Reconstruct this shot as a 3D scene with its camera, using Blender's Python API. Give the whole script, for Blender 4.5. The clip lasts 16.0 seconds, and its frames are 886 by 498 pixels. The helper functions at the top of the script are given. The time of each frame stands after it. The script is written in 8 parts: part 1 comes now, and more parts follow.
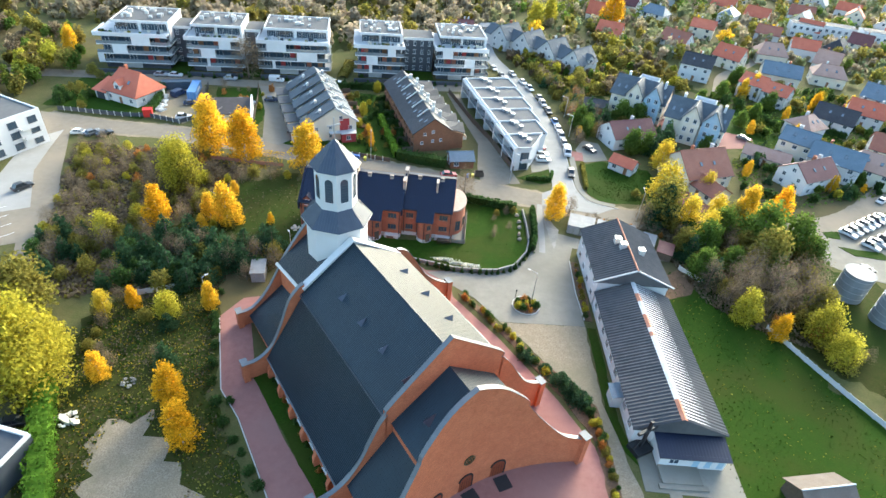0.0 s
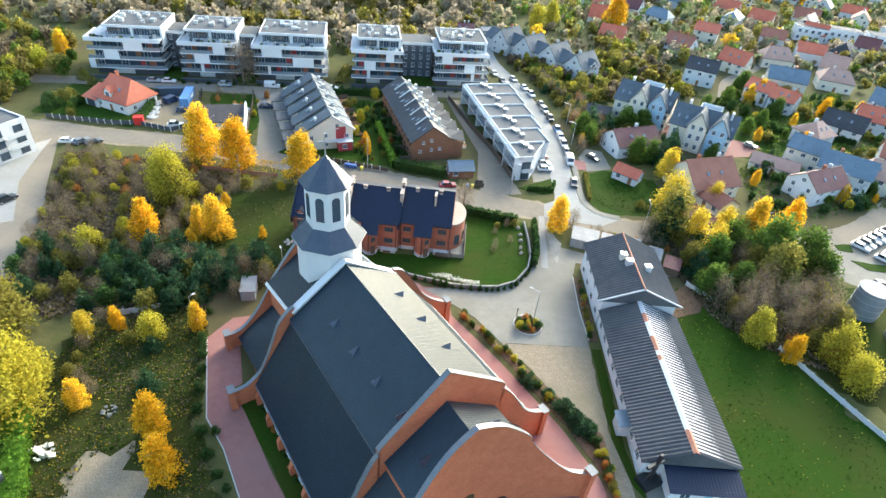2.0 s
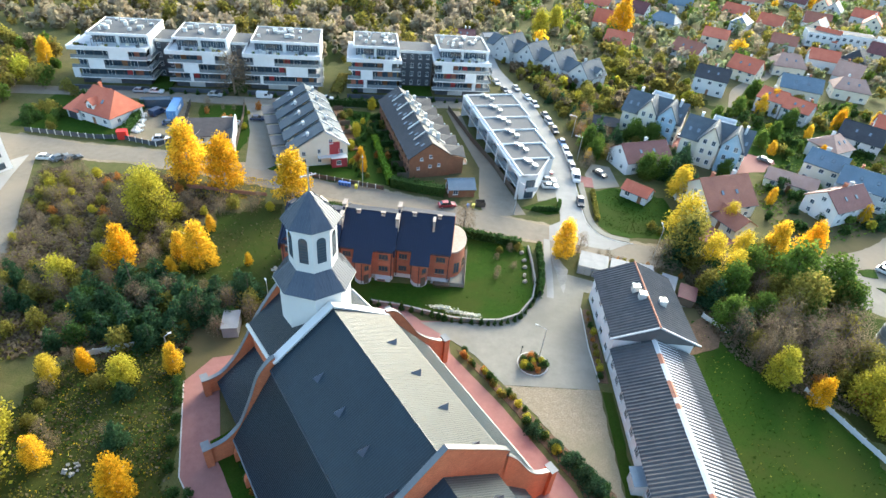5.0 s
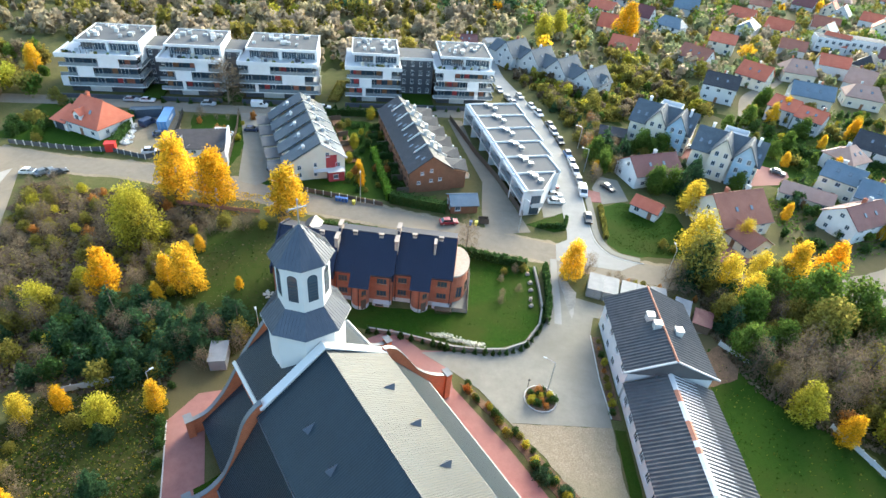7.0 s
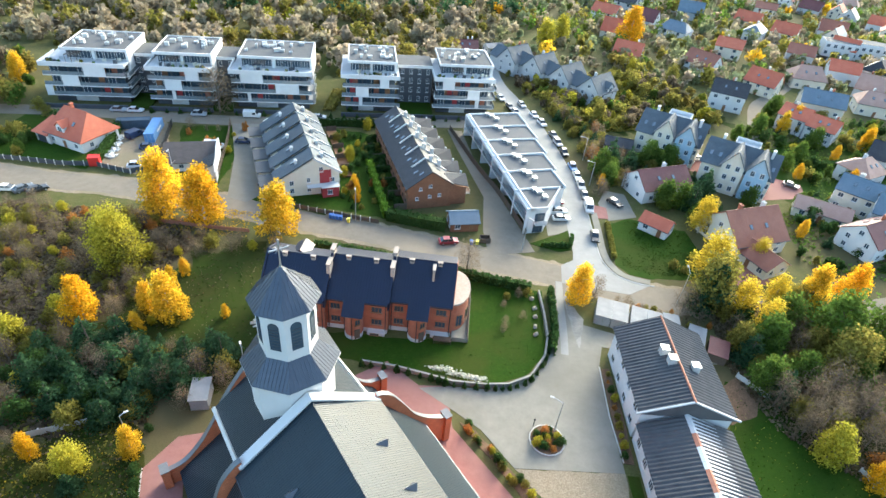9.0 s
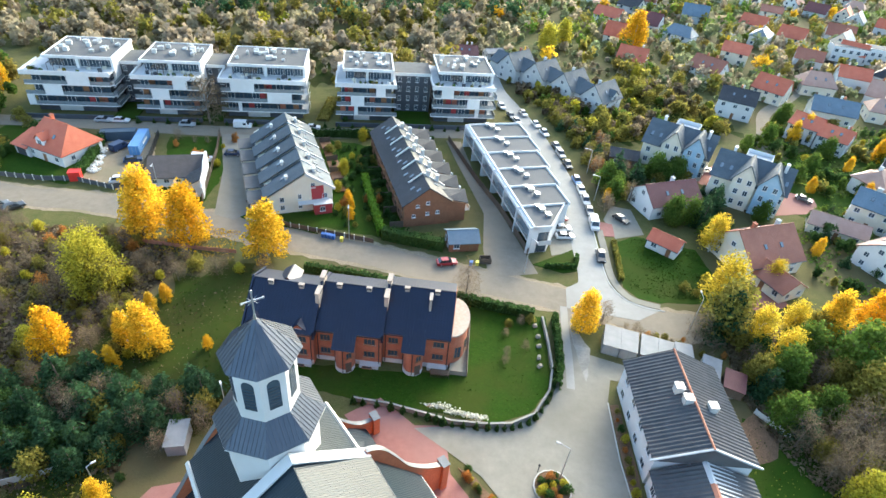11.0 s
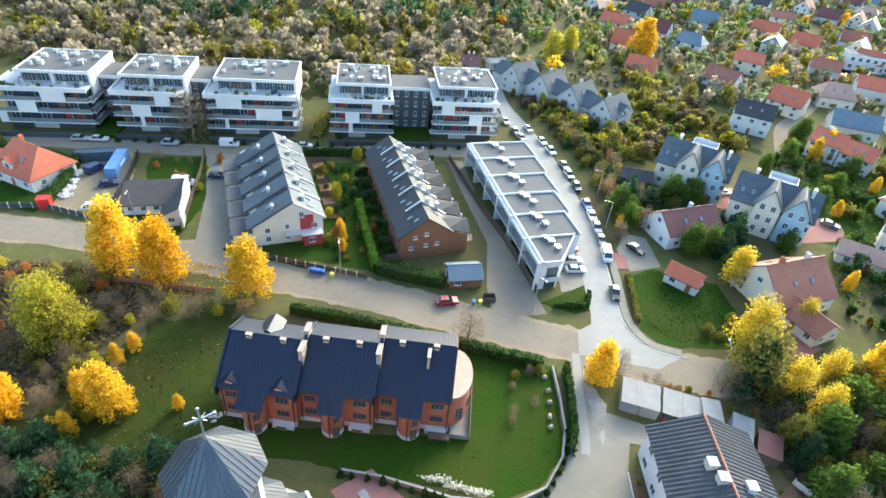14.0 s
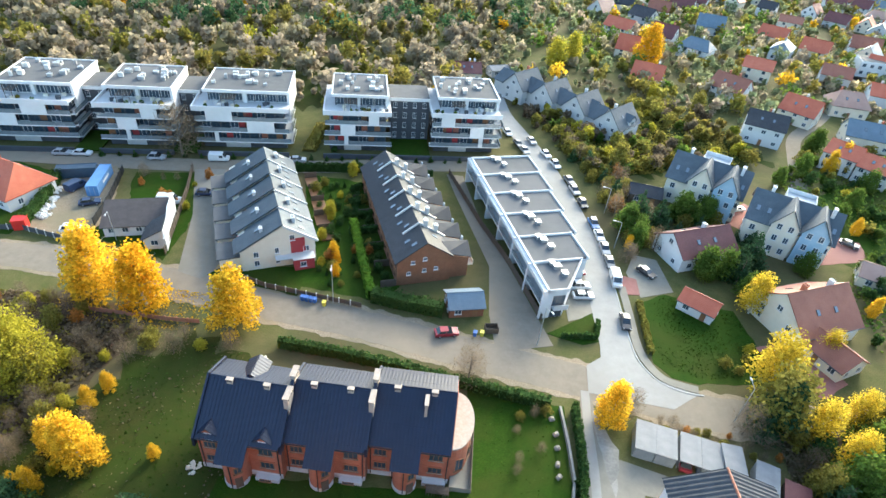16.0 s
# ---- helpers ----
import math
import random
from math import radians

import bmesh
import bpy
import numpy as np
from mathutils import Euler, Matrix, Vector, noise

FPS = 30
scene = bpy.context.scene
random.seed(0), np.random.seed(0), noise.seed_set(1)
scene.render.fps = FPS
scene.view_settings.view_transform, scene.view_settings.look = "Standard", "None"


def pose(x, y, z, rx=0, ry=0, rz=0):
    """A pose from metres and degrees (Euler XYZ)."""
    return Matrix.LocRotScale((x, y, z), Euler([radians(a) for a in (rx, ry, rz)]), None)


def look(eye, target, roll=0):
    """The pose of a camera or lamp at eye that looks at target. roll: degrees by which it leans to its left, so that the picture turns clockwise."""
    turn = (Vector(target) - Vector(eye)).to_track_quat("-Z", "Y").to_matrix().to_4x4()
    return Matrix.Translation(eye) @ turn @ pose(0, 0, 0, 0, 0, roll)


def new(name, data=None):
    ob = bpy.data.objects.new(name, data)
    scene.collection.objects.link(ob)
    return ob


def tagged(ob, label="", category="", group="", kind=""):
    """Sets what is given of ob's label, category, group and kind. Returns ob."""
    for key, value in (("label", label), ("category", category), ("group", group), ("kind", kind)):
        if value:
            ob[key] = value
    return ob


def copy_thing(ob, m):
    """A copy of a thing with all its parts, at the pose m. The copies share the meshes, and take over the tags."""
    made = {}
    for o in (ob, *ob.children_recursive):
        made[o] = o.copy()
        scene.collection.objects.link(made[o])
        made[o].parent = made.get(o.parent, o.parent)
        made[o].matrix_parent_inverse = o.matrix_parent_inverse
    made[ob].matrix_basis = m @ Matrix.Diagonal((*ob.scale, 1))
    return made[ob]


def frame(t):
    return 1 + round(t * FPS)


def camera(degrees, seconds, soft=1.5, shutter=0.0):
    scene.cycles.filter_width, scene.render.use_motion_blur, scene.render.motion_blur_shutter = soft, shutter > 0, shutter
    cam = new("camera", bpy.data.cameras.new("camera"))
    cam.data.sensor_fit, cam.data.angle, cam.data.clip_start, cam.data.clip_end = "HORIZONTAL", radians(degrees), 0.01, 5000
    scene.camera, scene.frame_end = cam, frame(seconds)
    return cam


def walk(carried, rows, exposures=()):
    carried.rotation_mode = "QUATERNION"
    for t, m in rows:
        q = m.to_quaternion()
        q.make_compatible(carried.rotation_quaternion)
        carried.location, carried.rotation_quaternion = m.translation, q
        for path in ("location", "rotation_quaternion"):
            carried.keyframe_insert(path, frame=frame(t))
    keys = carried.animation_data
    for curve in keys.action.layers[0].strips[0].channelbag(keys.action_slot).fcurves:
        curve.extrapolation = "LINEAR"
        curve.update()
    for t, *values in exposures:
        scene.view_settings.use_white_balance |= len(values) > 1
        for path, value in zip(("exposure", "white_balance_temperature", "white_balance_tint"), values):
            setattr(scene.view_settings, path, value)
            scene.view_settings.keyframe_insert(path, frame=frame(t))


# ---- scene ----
cam = camera(76.9, 16.0)
METRES, EYE, TILT, LEAN, TURN = 60.0, 74.26, 0.0, 0.0, 0.0
ROWS = [
    (0.0, 0.0, 0.0, 0.0, 3.58, -36.86, -4.79),
    (0.5, 0.0004, 0.0206, -0.0008, 3.59, -36.84, -4.79),
    (1.0, 0.0008, 0.0442, -0.0014, 3.6, -36.83, -4.78),
    (1.5, 0.0013, 0.0665, -0.0021, 3.61, -36.81, -4.76),
    (2.0, 0.0026, 0.0918, -0.0038, 3.65, -36.78, -4.76),
    (2.5, 0.0032, 0.1163, -0.0044, 3.67, -36.77, -4.76),
    (3.0, 0.0032, 0.1437, -0.005, 3.68, -36.79, -4.76),
    (3.5, 0.0042, 0.1694, -0.0057, 3.73, -36.78, -4.74),
    (4.0, 0.0036, 0.1988, -0.0061, 3.74, -36.78, -4.76),
    (6.5, -0.009, 0.3491, -0.0094, 3.86, -36.73, -4.8),
    (7.0, -0.0123, 0.3824, -0.0102, 3.86, -36.72, -4.81),
    (7.5, -0.014, 0.4135, -0.0111, 3.88, -36.72, -4.81),
    (8.0, -0.0161, 0.4483, -0.0121, 3.86, -36.7, -4.8),
    (8.5, -0.0169, 0.4802, -0.0137, 3.87, -36.68, -4.8),
    (9.0, -0.0177, 0.5152, -0.0144, 3.87, -36.68, -4.79),
    (11.5, -0.0215, 0.6825, -0.02, 3.86, -36.65, -4.83),
    (12.0, -0.0232, 0.7185, -0.0209, 3.89, -36.65, -4.84),
    (12.5, -0.0254, 0.7515, -0.0216, 3.89, -36.63, -4.84),
    (13.0, -0.028, 0.7871, -0.0219, 3.91, -36.63, -4.85),
    (13.5, -0.031, 0.8204, -0.0232, 3.9, -36.61, -4.85),
    (14.0, -0.0318, 0.8569, -0.0249, 3.95, -36.6, -4.85),
    (14.5, -0.033, 0.891, -0.0255, 3.99, -36.59, -4.85),
    (15.0, -0.0352, 0.9288, -0.0261, 3.98, -36.58, -4.84),
    (15.5, -0.0369, 0.9636, -0.0268, 3.99, -36.58, -4.85),
    (16.0, -0.0386, 0.9981, -0.0275, 4.01, -36.56, -4.88),
]
walk(cam, [(t, pose(0, 0, EYE, TILT, LEAN, TURN) @ pose(METRES * x, METRES * y, METRES * z, 90 + pitch, roll, yaw)) for t, x, y, z, yaw, pitch, roll in ROWS],
     exposures=[(0.0, 2.16, 5900, 1)])

# ---- sky and sun ----
SUN_AZ, SUN_EL = 28.0, 22.0
world = bpy.data.worlds.new("sky")
scene.world = world
world.use_nodes = True
wn = world.node_tree.nodes
sky = wn.new("ShaderNodeTexSky")
sky.sky_type = 'NISHITA'
sky.sun_disc = False
sky.sun_elevation, sky.sun_rotation = radians(SUN_EL), radians(SUN_AZ)
sky.air_density, sky.dust_density = 1.0, 3.0
world.node_tree.links.new(sky.outputs[0], wn["Background"].inputs[0])
wn["Background"].inputs[1].default_value = 0.15
sun = new("sun", bpy.data.lights.new("sun", 'SUN'))
sun.data.energy, sun.data.angle, sun.data.color = 1.55, radians(28.0), (1.0, 0.91, 0.76)
sun_dir = Vector((math.sin(radians(SUN_AZ)) * math.cos(radians(SUN_EL)), math.cos(radians(SUN_AZ)) * math.cos(radians(SUN_EL)), math.sin(radians(SUN_EL))))
sun.matrix_world = look(sun_dir * 300, (0, 0, 0))


# ---- materials ----
def material(name, c1, c2, scale=1.0, rough=0.8, metal=0.0, bump=0.0, bscale=20.0, island=0.0, objvar=0.0, spec=0.5, big=None, coords="Object"):
    """Two-scale mottled surface: c1 to c2 by noise, big = colour of large worn patches."""
    m = bpy.data.materials.new(name)
    m.use_nodes = True
    nt = m.node_tree
    bs = nt.nodes["Principled BSDF"]
    tc = nt.nodes.new("ShaderNodeTexCoord")
    n1 = nt.nodes.new("ShaderNodeTexNoise")
    n1.inputs["Scale"].default_value, n1.inputs["Detail"].default_value, n1.inputs["Roughness"].default_value = scale, 9, 0.72
    nt.links.new(tc.outputs[coords], n1.inputs["Vector"])
    r1 = nt.nodes.new("ShaderNodeMapRange")
    r1.inputs["From Min"].default_value, r1.inputs["From Max"].default_value = 0.32, 0.68
    nt.links.new(n1.outputs["Fac"], r1.inputs["Value"])
    mix = nt.nodes.new("ShaderNodeMixRGB")
    mix.inputs[1].default_value, mix.inputs[2].default_value = (*c1, 1), (*c2, 1)
    nt.links.new(r1.outputs[0], mix.inputs[0])
    col = mix.outputs[0]
    if rough > 0.9 and bump:
        n3 = nt.nodes.new("ShaderNodeTexNoise")
        n3.inputs["Scale"].default_value, n3.inputs["Detail"].default_value = 5.0, 6
        nt.links.new(tc.outputs[coords], n3.inputs["Vector"])
        r3 = nt.nodes.new("ShaderNodeMapRange")
        r3.inputs["From Min"].default_value, r3.inputs["From Max"].default_value = 0.3, 0.7
        r3.inputs["To Min"].default_value, r3.inputs["To Max"].default_value = 0.72, 1.25
        nt.links.new(n3.outputs["Fac"], r3.inputs["Value"])
        h3 = nt.nodes.new("ShaderNodeHueSaturation")
        nt.links.new(r3.outputs[0], h3.inputs["Value"])
        nt.links.new(col, h3.inputs["Color"])
        col = h3.outputs[0]
    if big:
        n2 = nt.nodes.new("ShaderNodeTexNoise")
        n2.inputs["Scale"].default_value, n2.inputs["Detail"].default_value = scale * 0.09, 4
        nt.links.new(tc.outputs[coords], n2.inputs["Vector"])
        r2 = nt.nodes.new("ShaderNodeMapRange")
        r2.inputs["From Min"].default_value, r2.inputs["From Max"].default_value = 0.45, 0.65
        r2.inputs["To Max"].default_value = 0.75
        nt.links.new(n2.outputs["Fac"], r2.inputs["Value"])
        mx = nt.nodes.new("ShaderNodeMixRGB")
        mx.inputs[2].default_value = (*big, 1)
        nt.links.new(r2.outputs[0], mx.inputs[0])
        nt.links.new(col, mx.inputs[1])
        col = mx.outputs[0]
    for amount, kind in ((island, "ShaderNodeNewGeometry"), (objvar, "ShaderNodeObjectInfo")):
        if amount:
            g = nt.nodes.new(kind)
            hs = nt.nodes.new("ShaderNodeHueSaturation")
            rv = nt.nodes.new("ShaderNodeMapRange")
            rv.inputs["To Min"].default_value, rv.inputs["To Max"].default_value = 1 - amount, 1 + amount
            nt.links.new(g.outputs["Random Per Island" if kind.endswith("Geometry") else "Random"], rv.inputs["Value"])
            nt.links.new(rv.outputs[0], hs.inputs["Value"])
            nt.links.new(col, hs.inputs["Color"])
            col = hs.outputs[0]
    nt.links.new(col, bs.inputs["Base Color"])
    bs.inputs["Roughness"].default_value, bs.inputs["Metallic"].default_value = rough, metal
    bs.inputs["Specular IOR Level"].default_value = 0.06 if rough > 0.9 else spec
    if bump:
        nb = nt.nodes.new("ShaderNodeTexNoise")
        nb.inputs["Scale"].default_value, nb.inputs["Detail"].default_value = bscale, 5
        nt.links.new(tc.outputs[coords], nb.inputs["Vector"])
        b = nt.nodes.new("ShaderNodeBump")
        b.inputs["Strength"].default_value, b.inputs["Distance"].default_value = bump, 0.05
        nt.links.new(nb.outputs["Fac"], b.inputs["Height"])
        nt.links.new(b.outputs[0], bs.inputs["Normal"])
    return m


def tile_roof(name, c1, c2, rough=0.5, course=0.35, roll=0.24, metal=0.0, depth=0.035, spec=0.5):
    """Pressed roof tiles: courses across the slope and rolls down it, from the slab's own metres (UV)."""
    m = material(name, c1, c2, scale=0.5, rough=rough, metal=metal, big=tuple(v * 0.8 for v in c1), spec=spec)
    nt = m.node_tree
    bs = nt.nodes["Principled BSDF"]
    uv = nt.nodes.new("ShaderNodeUVMap")
    sep = nt.nodes.new("ShaderNodeSeparateXYZ")
    nt.links.new(uv.outputs[0], sep.inputs[0])
    saw = nt.nodes.new("ShaderNodeMath")
    saw.operation = 'DIVIDE'
    saw.inputs[1].default_value = course
    nt.links.new(sep.outputs[1], saw.inputs[0])
    fr = nt.nodes.new("ShaderNodeMath")
    fr.operation = 'FRACT'
    nt.links.new(saw.outputs[0], fr.inputs[0])
    sc = nt.nodes.new("ShaderNodeMath")
    sc.operation = 'MULTIPLY'
    sc.inputs[1].default_value = 2 * math.pi / roll
    nt.links.new(sep.outputs[0], sc.inputs[0])
    sn = nt.nodes.new("ShaderNodeMath")
    sn.operation = 'SINE'
    nt.links.new(sc.outputs[0], sn.inputs[0])
    ad = nt.nodes.new("ShaderNodeMath")
    ad.operation = 'MULTIPLY_ADD'
    ad.inputs[1].default_value = 0.35
    nt.links.new(sn.outputs[0], ad.inputs[0])
    nt.links.new(fr.outputs[0], ad.inputs[2])
    b = nt.nodes.new("ShaderNodeBump")
    b.inputs["Strength"].default_value, b.inputs["Distance"].default_value = 0.6, depth
    nt.links.new(ad.outputs[0], b.inputs["Height"])
    nt.links.new(b.outputs[0], bs.inputs["Normal"])
    return m


def brick_mat(name, c1, c2, mortar):
    m = material(name, c1, c2, scale=0.8, rough=0.85, bump=0.2)
    nt = m.node_tree
    bs = nt.nodes["Principled BSDF"]
    uv = nt.nodes.new("ShaderNodeUVMap")
    bt = nt.nodes.new("ShaderNodeTexBrick")
    bt.inputs["Scale"].default_value = 1.0
    bt.inputs["Brick Width"].default_value, bt.inputs["Row Height"].default_value, bt.inputs["Mortar Size"].default_value = 0.26, 0.08, 0.008
    bt.inputs["Color1"].default_value, bt.inputs["Color2"].default_value, bt.inputs["Mortar"].default_value = (1, 1, 1, 1), (0.62, 0.62, 0.62, 1), (*mortar, 1)
    nt.links.new(uv.outputs[0], bt.inputs["Vector"])
    mu = nt.nodes.new("ShaderNodeMixRGB")
    mu.blend_type = 'MULTIPLY'
    mu.inputs[0].default_value = 0.8
    link = bs.inputs["Base Color"].links[0].from_socket
    nt.links.new(link, mu.inputs[1])
    nt.links.new(bt.outputs["Color"], mu.inputs[2])
    nt.links.new(mu.outputs[0], bs.inputs["Base Color"])
    return m


def foliage(name, c1, c2, c3=None, island=0.4):
    m = material(name, c1, c2, scale=0.5, rough=0.8, island=island, objvar=0.12, big=c3, spec=0.08)
    nt = m.node_tree
    bs = nt.nodes["Principled BSDF"]
    tr = nt.nodes.new("ShaderNodeBsdfTranslucent")
    mx = nt.nodes.new("ShaderNodeMixShader")
    mx.inputs[0].default_value = 0.5
    nt.links.new(bs.inputs["Base Color"].links[0].from_socket, tr.inputs[0])
    nt.links.new(bs.outputs[0], mx.inputs[1])
    nt.links.new(tr.outputs[0], mx.inputs[2])
    nt.links.new(mx.outputs[0], nt.nodes["Material Output"].inputs[0])
    return m


def glass_mat(name, tint=(0.04, 0.06, 0.08)):
    return material(name, tint, tuple(v * 1.5 for v in tint), scale=0.3, rough=0.08, spec=0.8)


GROUND = material("grass_and_scrub", (0.075, 0.085, 0.026), (0.125, 0.112, 0.045), 0.35, 0.95, bump=0.6, bscale=3, big=(0.10, 0.078, 0.042))
LAWN = material("green_lawn", (0.020, 0.050, 0.004), (0.032, 0.061, 0.006), 0.9, 0.95, bump=0.3, bscale=5, big=(0.042, 0.052, 0.009))
MEADOW = material("autumn_meadow", (0.030, 0.043, 0.007), (0.052, 0.048, 0.014), 0.7, 0.95, bump=0.3, bscale=4, big=(0.030, 0.050, 0.007))
SCRUB = material("brown_scrub_ground", (0.070, 0.048, 0.031), (0.105, 0.073, 0.045), 0.5, 0.95, bump=0.8, bscale=2, big=(0.062, 0.056, 0.027))
ASPHALT = material("worn_asphalt", (0.185, 0.156, 0.118), (0.235, 0.20, 0.154), 0.6, 0.9, bump=0.15, big=(0.27, 0.222, 0.16), spec=0.08)
CONCRETE = material("pale_concrete_paving", (0.215, 0.196, 0.158), (0.265, 0.243, 0.20), 0.5, 0.85, bump=0.15, big=(0.175, 0.157, 0.122), spec=0.06)
CONC_ROAD = material("pale_concrete_road", (0.285, 0.272, 0.248), (0.335, 0.322, 0.295), 0.5, 0.85, bump=0.1, big=(0.25, 0.238, 0.212), spec=0.08)
GRAVEL = material("sandy_gravel", (0.24, 0.188, 0.124), (0.31, 0.25, 0.175), 0.9, 0.95, bump=0.5, bscale=8, big=(0.20, 0.17, 0.105))
REDPAVE = material("red_block_paving", (0.25, 0.115, 0.096), (0.32, 0.155, 0.132), 0.8, 0.85, bump=0.2, big=(0.28, 0.15, 0.128), spec=0.1)
SOIL = material("bare_soil", (0.12, 0.075, 0.045), (0.19, 0.12, 0.075), 0.8, 0.95, bump=0.6, bscale=6)
KERB = material("kerb_stone", (0.40, 0.38, 0.34), (0.5, 0.48, 0.44), 2, 0.8)
CHURCH_BRICK = brick_mat("orange_red_brick", (0.47, 0.135, 0.055), (0.58, 0.185, 0.08), (0.8, 0.78, 0.76))
HOUSE_BRICK = brick_mat("dark_red_brick", (0.36, 0.115, 0.062), (0.47, 0.175, 0.10), (0.8, 0.76, 0.72))
BROWN_BRICK = brick_mat("brown_clinker_brick", (0.22, 0.095, 0.045), (0.29, 0.13, 0.065), (0.7, 0.7, 0.7))
WHITE = material("white_render", (0.62, 0.615, 0.60), (0.70, 0.695, 0.68), 0.6, 0.85, big=(0.55, 0.54, 0.52), spec=0.2)
CREAM = material("cream_render", (0.62, 0.56, 0.44), (0.70, 0.65, 0.53), 0.4, 0.85)
GREYWALL = material("dark_grey_cladding", (0.045, 0.052, 0.062), (0.065, 0.073, 0.085), 0.6, 0.6)
LIGHTGREY = material("light_grey_render", (0.46, 0.46, 0.45), (0.55, 0.55, 0.54), 0.4, 0.85)
BLUEWALL = material("pale_blue_render", (0.30, 0.42, 0.52), (0.38, 0.50, 0.58), 0.4, 0.85)
REDWALL = material("dark_red_render", (0.30, 0.03, 0.035), (0.37, 0.05, 0.05), 0.5, 0.8)
FLATROOF = material("grey_roofing_felt", (0.095, 0.096, 0.097), (0.13, 0.13, 0.128), 0.4, 0.88, bump=0.1, big=(0.15, 0.147, 0.143), spec=0.1)
SHEET = material("grey_sheet_coping", (0.10, 0.105, 0.11), (0.15, 0.155, 0.16), 1, 0.45, spec=0.7)
COPING = material("pale_metal_coping", (0.55, 0.54, 0.51), (0.64, 0.63, 0.60), 1, 0.45, metal=0.2)
SLATE = tile_roof("blue_black_metal_tile", (0.008, 0.020, 0.031), (0.014, 0.029, 0.042), 0.42, course=0.55, roll=0.3, depth=0.07, spec=0.36)
NAVY = tile_roof("navy_ribbed_metal_roof", (0.008, 0.013, 0.032), (0.012, 0.018, 0.042), 0.38, course=2.4, roll=0.5, spec=0.4)
SEAM = material("grey_standing_seam_metal", (0.045, 0.056, 0.078), (0.07, 0.082, 0.105), 0.6, 0.36, metal=0.2, spec=0.6)
GREYTILE = tile_roof("grey_roof_tile", (0.075, 0.092, 0.106), (0.108, 0.126, 0.14), 0.6, spec=0.25)
DARKTILE = tile_roof("anthracite_roof_tile", (0.036, 0.037, 0.042), (0.056, 0.057, 0.062), 0.6, spec=0.25)
REDTILE = tile_roof("orange_red_roof_tile", (0.44, 0.095, 0.045), (0.54, 0.15, 0.075), 0.65)
BROWNTILE = tile_roof("terracotta_brown_roof_tile", (0.25, 0.085, 0.05), (0.33, 0.125, 0.075), 0.65)
MAROON = tile_roof("maroon_roof_tile", (0.11, 0.032, 0.03), (0.16, 0.05, 0.045), 0.6)
PINKTILE = tile_roof("faded_pink_brown_roof_tile", (0.36, 0.21, 0.155), (0.44, 0.28, 0.215), 0.7)
BLUETILE = tile_roof("steel_blue_roof_tile", (0.10, 0.145, 0.185), (0.15, 0.20, 0.24), 0.5)
CORRUGATED = material("weathered_grey_corrugated_sheet", (0.066, 0.068, 0.072), (0.10, 0.10, 0.102), 0.6, 0.85, big=(0.125, 0.12, 0.115), spec=0.05)
TIN = material("pale_tin_sheet", (0.19, 0.195, 0.20), (0.25, 0.25, 0.25), 0.6, 0.65, metal=0.1, big=(0.19, 0.135, 0.098), spec=0.2)
TINWALL = material("grey_tin_wall", (0.22, 0.235, 0.25), (0.29, 0.30, 0.31), 0.8, 0.5, metal=0.2)
RUST = material("rusty_flaking_ridge", (0.33, 0.12, 0.06), (0.42, 0.20, 0.13), 1.5, 0.8)
WOOD = material("brown_wood", (0.16, 0.075, 0.032), (0.24, 0.115, 0.05), 2.5, 0.6)
DARKWOOD = material("dark_fence_wood", (0.075, 0.052, 0.036), (0.12, 0.088, 0.06), 2.5, 0.8)
DOORWOOD = material("varnished_red_wood", (0.17, 0.035, 0.014), (0.24, 0.055, 0.02), 3, 0.45)
BLACK = material("matt_black_paint", (0.012, 0.012, 0.013), (0.02, 0.02, 0.022), 2, 0.6)
GLASS = glass_mat("dark_window_glass")
SKYGLASS = glass_mat("roof_window_glass", (0.16, 0.19, 0.22))
RAILGLASS = glass_mat("balcony_glass", (0.14, 0.16, 0.17))
METAL = material("galvanised_metal", (0.42, 0.43, 0.44), (0.52, 0.53, 0.54), 3, 0.4, metal=0.7)
STACK = material("weathered_brown_stone", (0.30, 0.24, 0.19), (0.42, 0.35, 0.29), 2, 0.85)
STONE = material("grey_field_stone", (0.20, 0.185, 0.16), (0.29, 0.27, 0.235), 1.5, 0.9, island=0.2)
BARK = material("grey_brown_bark", (0.09, 0.07, 0.052), (0.16, 0.13, 0.10), 4, 0.9, bump=0.5)
BIRCH = material("pale_birch_bark", (0.42, 0.40, 0.36), (0.55, 0.53, 0.49), 3, 0.8)
RUBBER = material("tyre_rubber", (0.015, 0.015, 0.016), (0.022, 0.022, 0.023), 5, 0.8)
CARGLASS = glass_mat("car_glass", (0.02, 0.025, 0.03))
F_YELLOW = foliage("golden_yellow_leaves", (0.70, 0.44, 0.024), (0.78, 0.54, 0.045), (0.58, 0.33, 0.02))
F_ORANGE = foliage("amber_orange_leaves", (0.72, 0.41, 0.017), (0.78, 0.49, 0.024), (0.62, 0.30, 0.014))
F_LIME = foliage("yellow_green_leaves", (0.38, 0.35, 0.035), (0.50, 0.42, 0.05), (0.27, 0.28, 0.03))
F_OLIVE = foliage("olive_leaves", (0.18, 0.175, 0.035), (0.29, 0.25, 0.05), (0.22, 0.16, 0.042))
F_GREEN = foliage("green_leaves", (0.08, 0.145, 0.022), (0.13, 0.19, 0.035), (0.17, 0.18, 0.03))
F_DARK = foliage("dark_conifer_needles", (0.038, 0.082, 0.034), (0.066, 0.12, 0.05), (0.05, 0.10, 0.052))
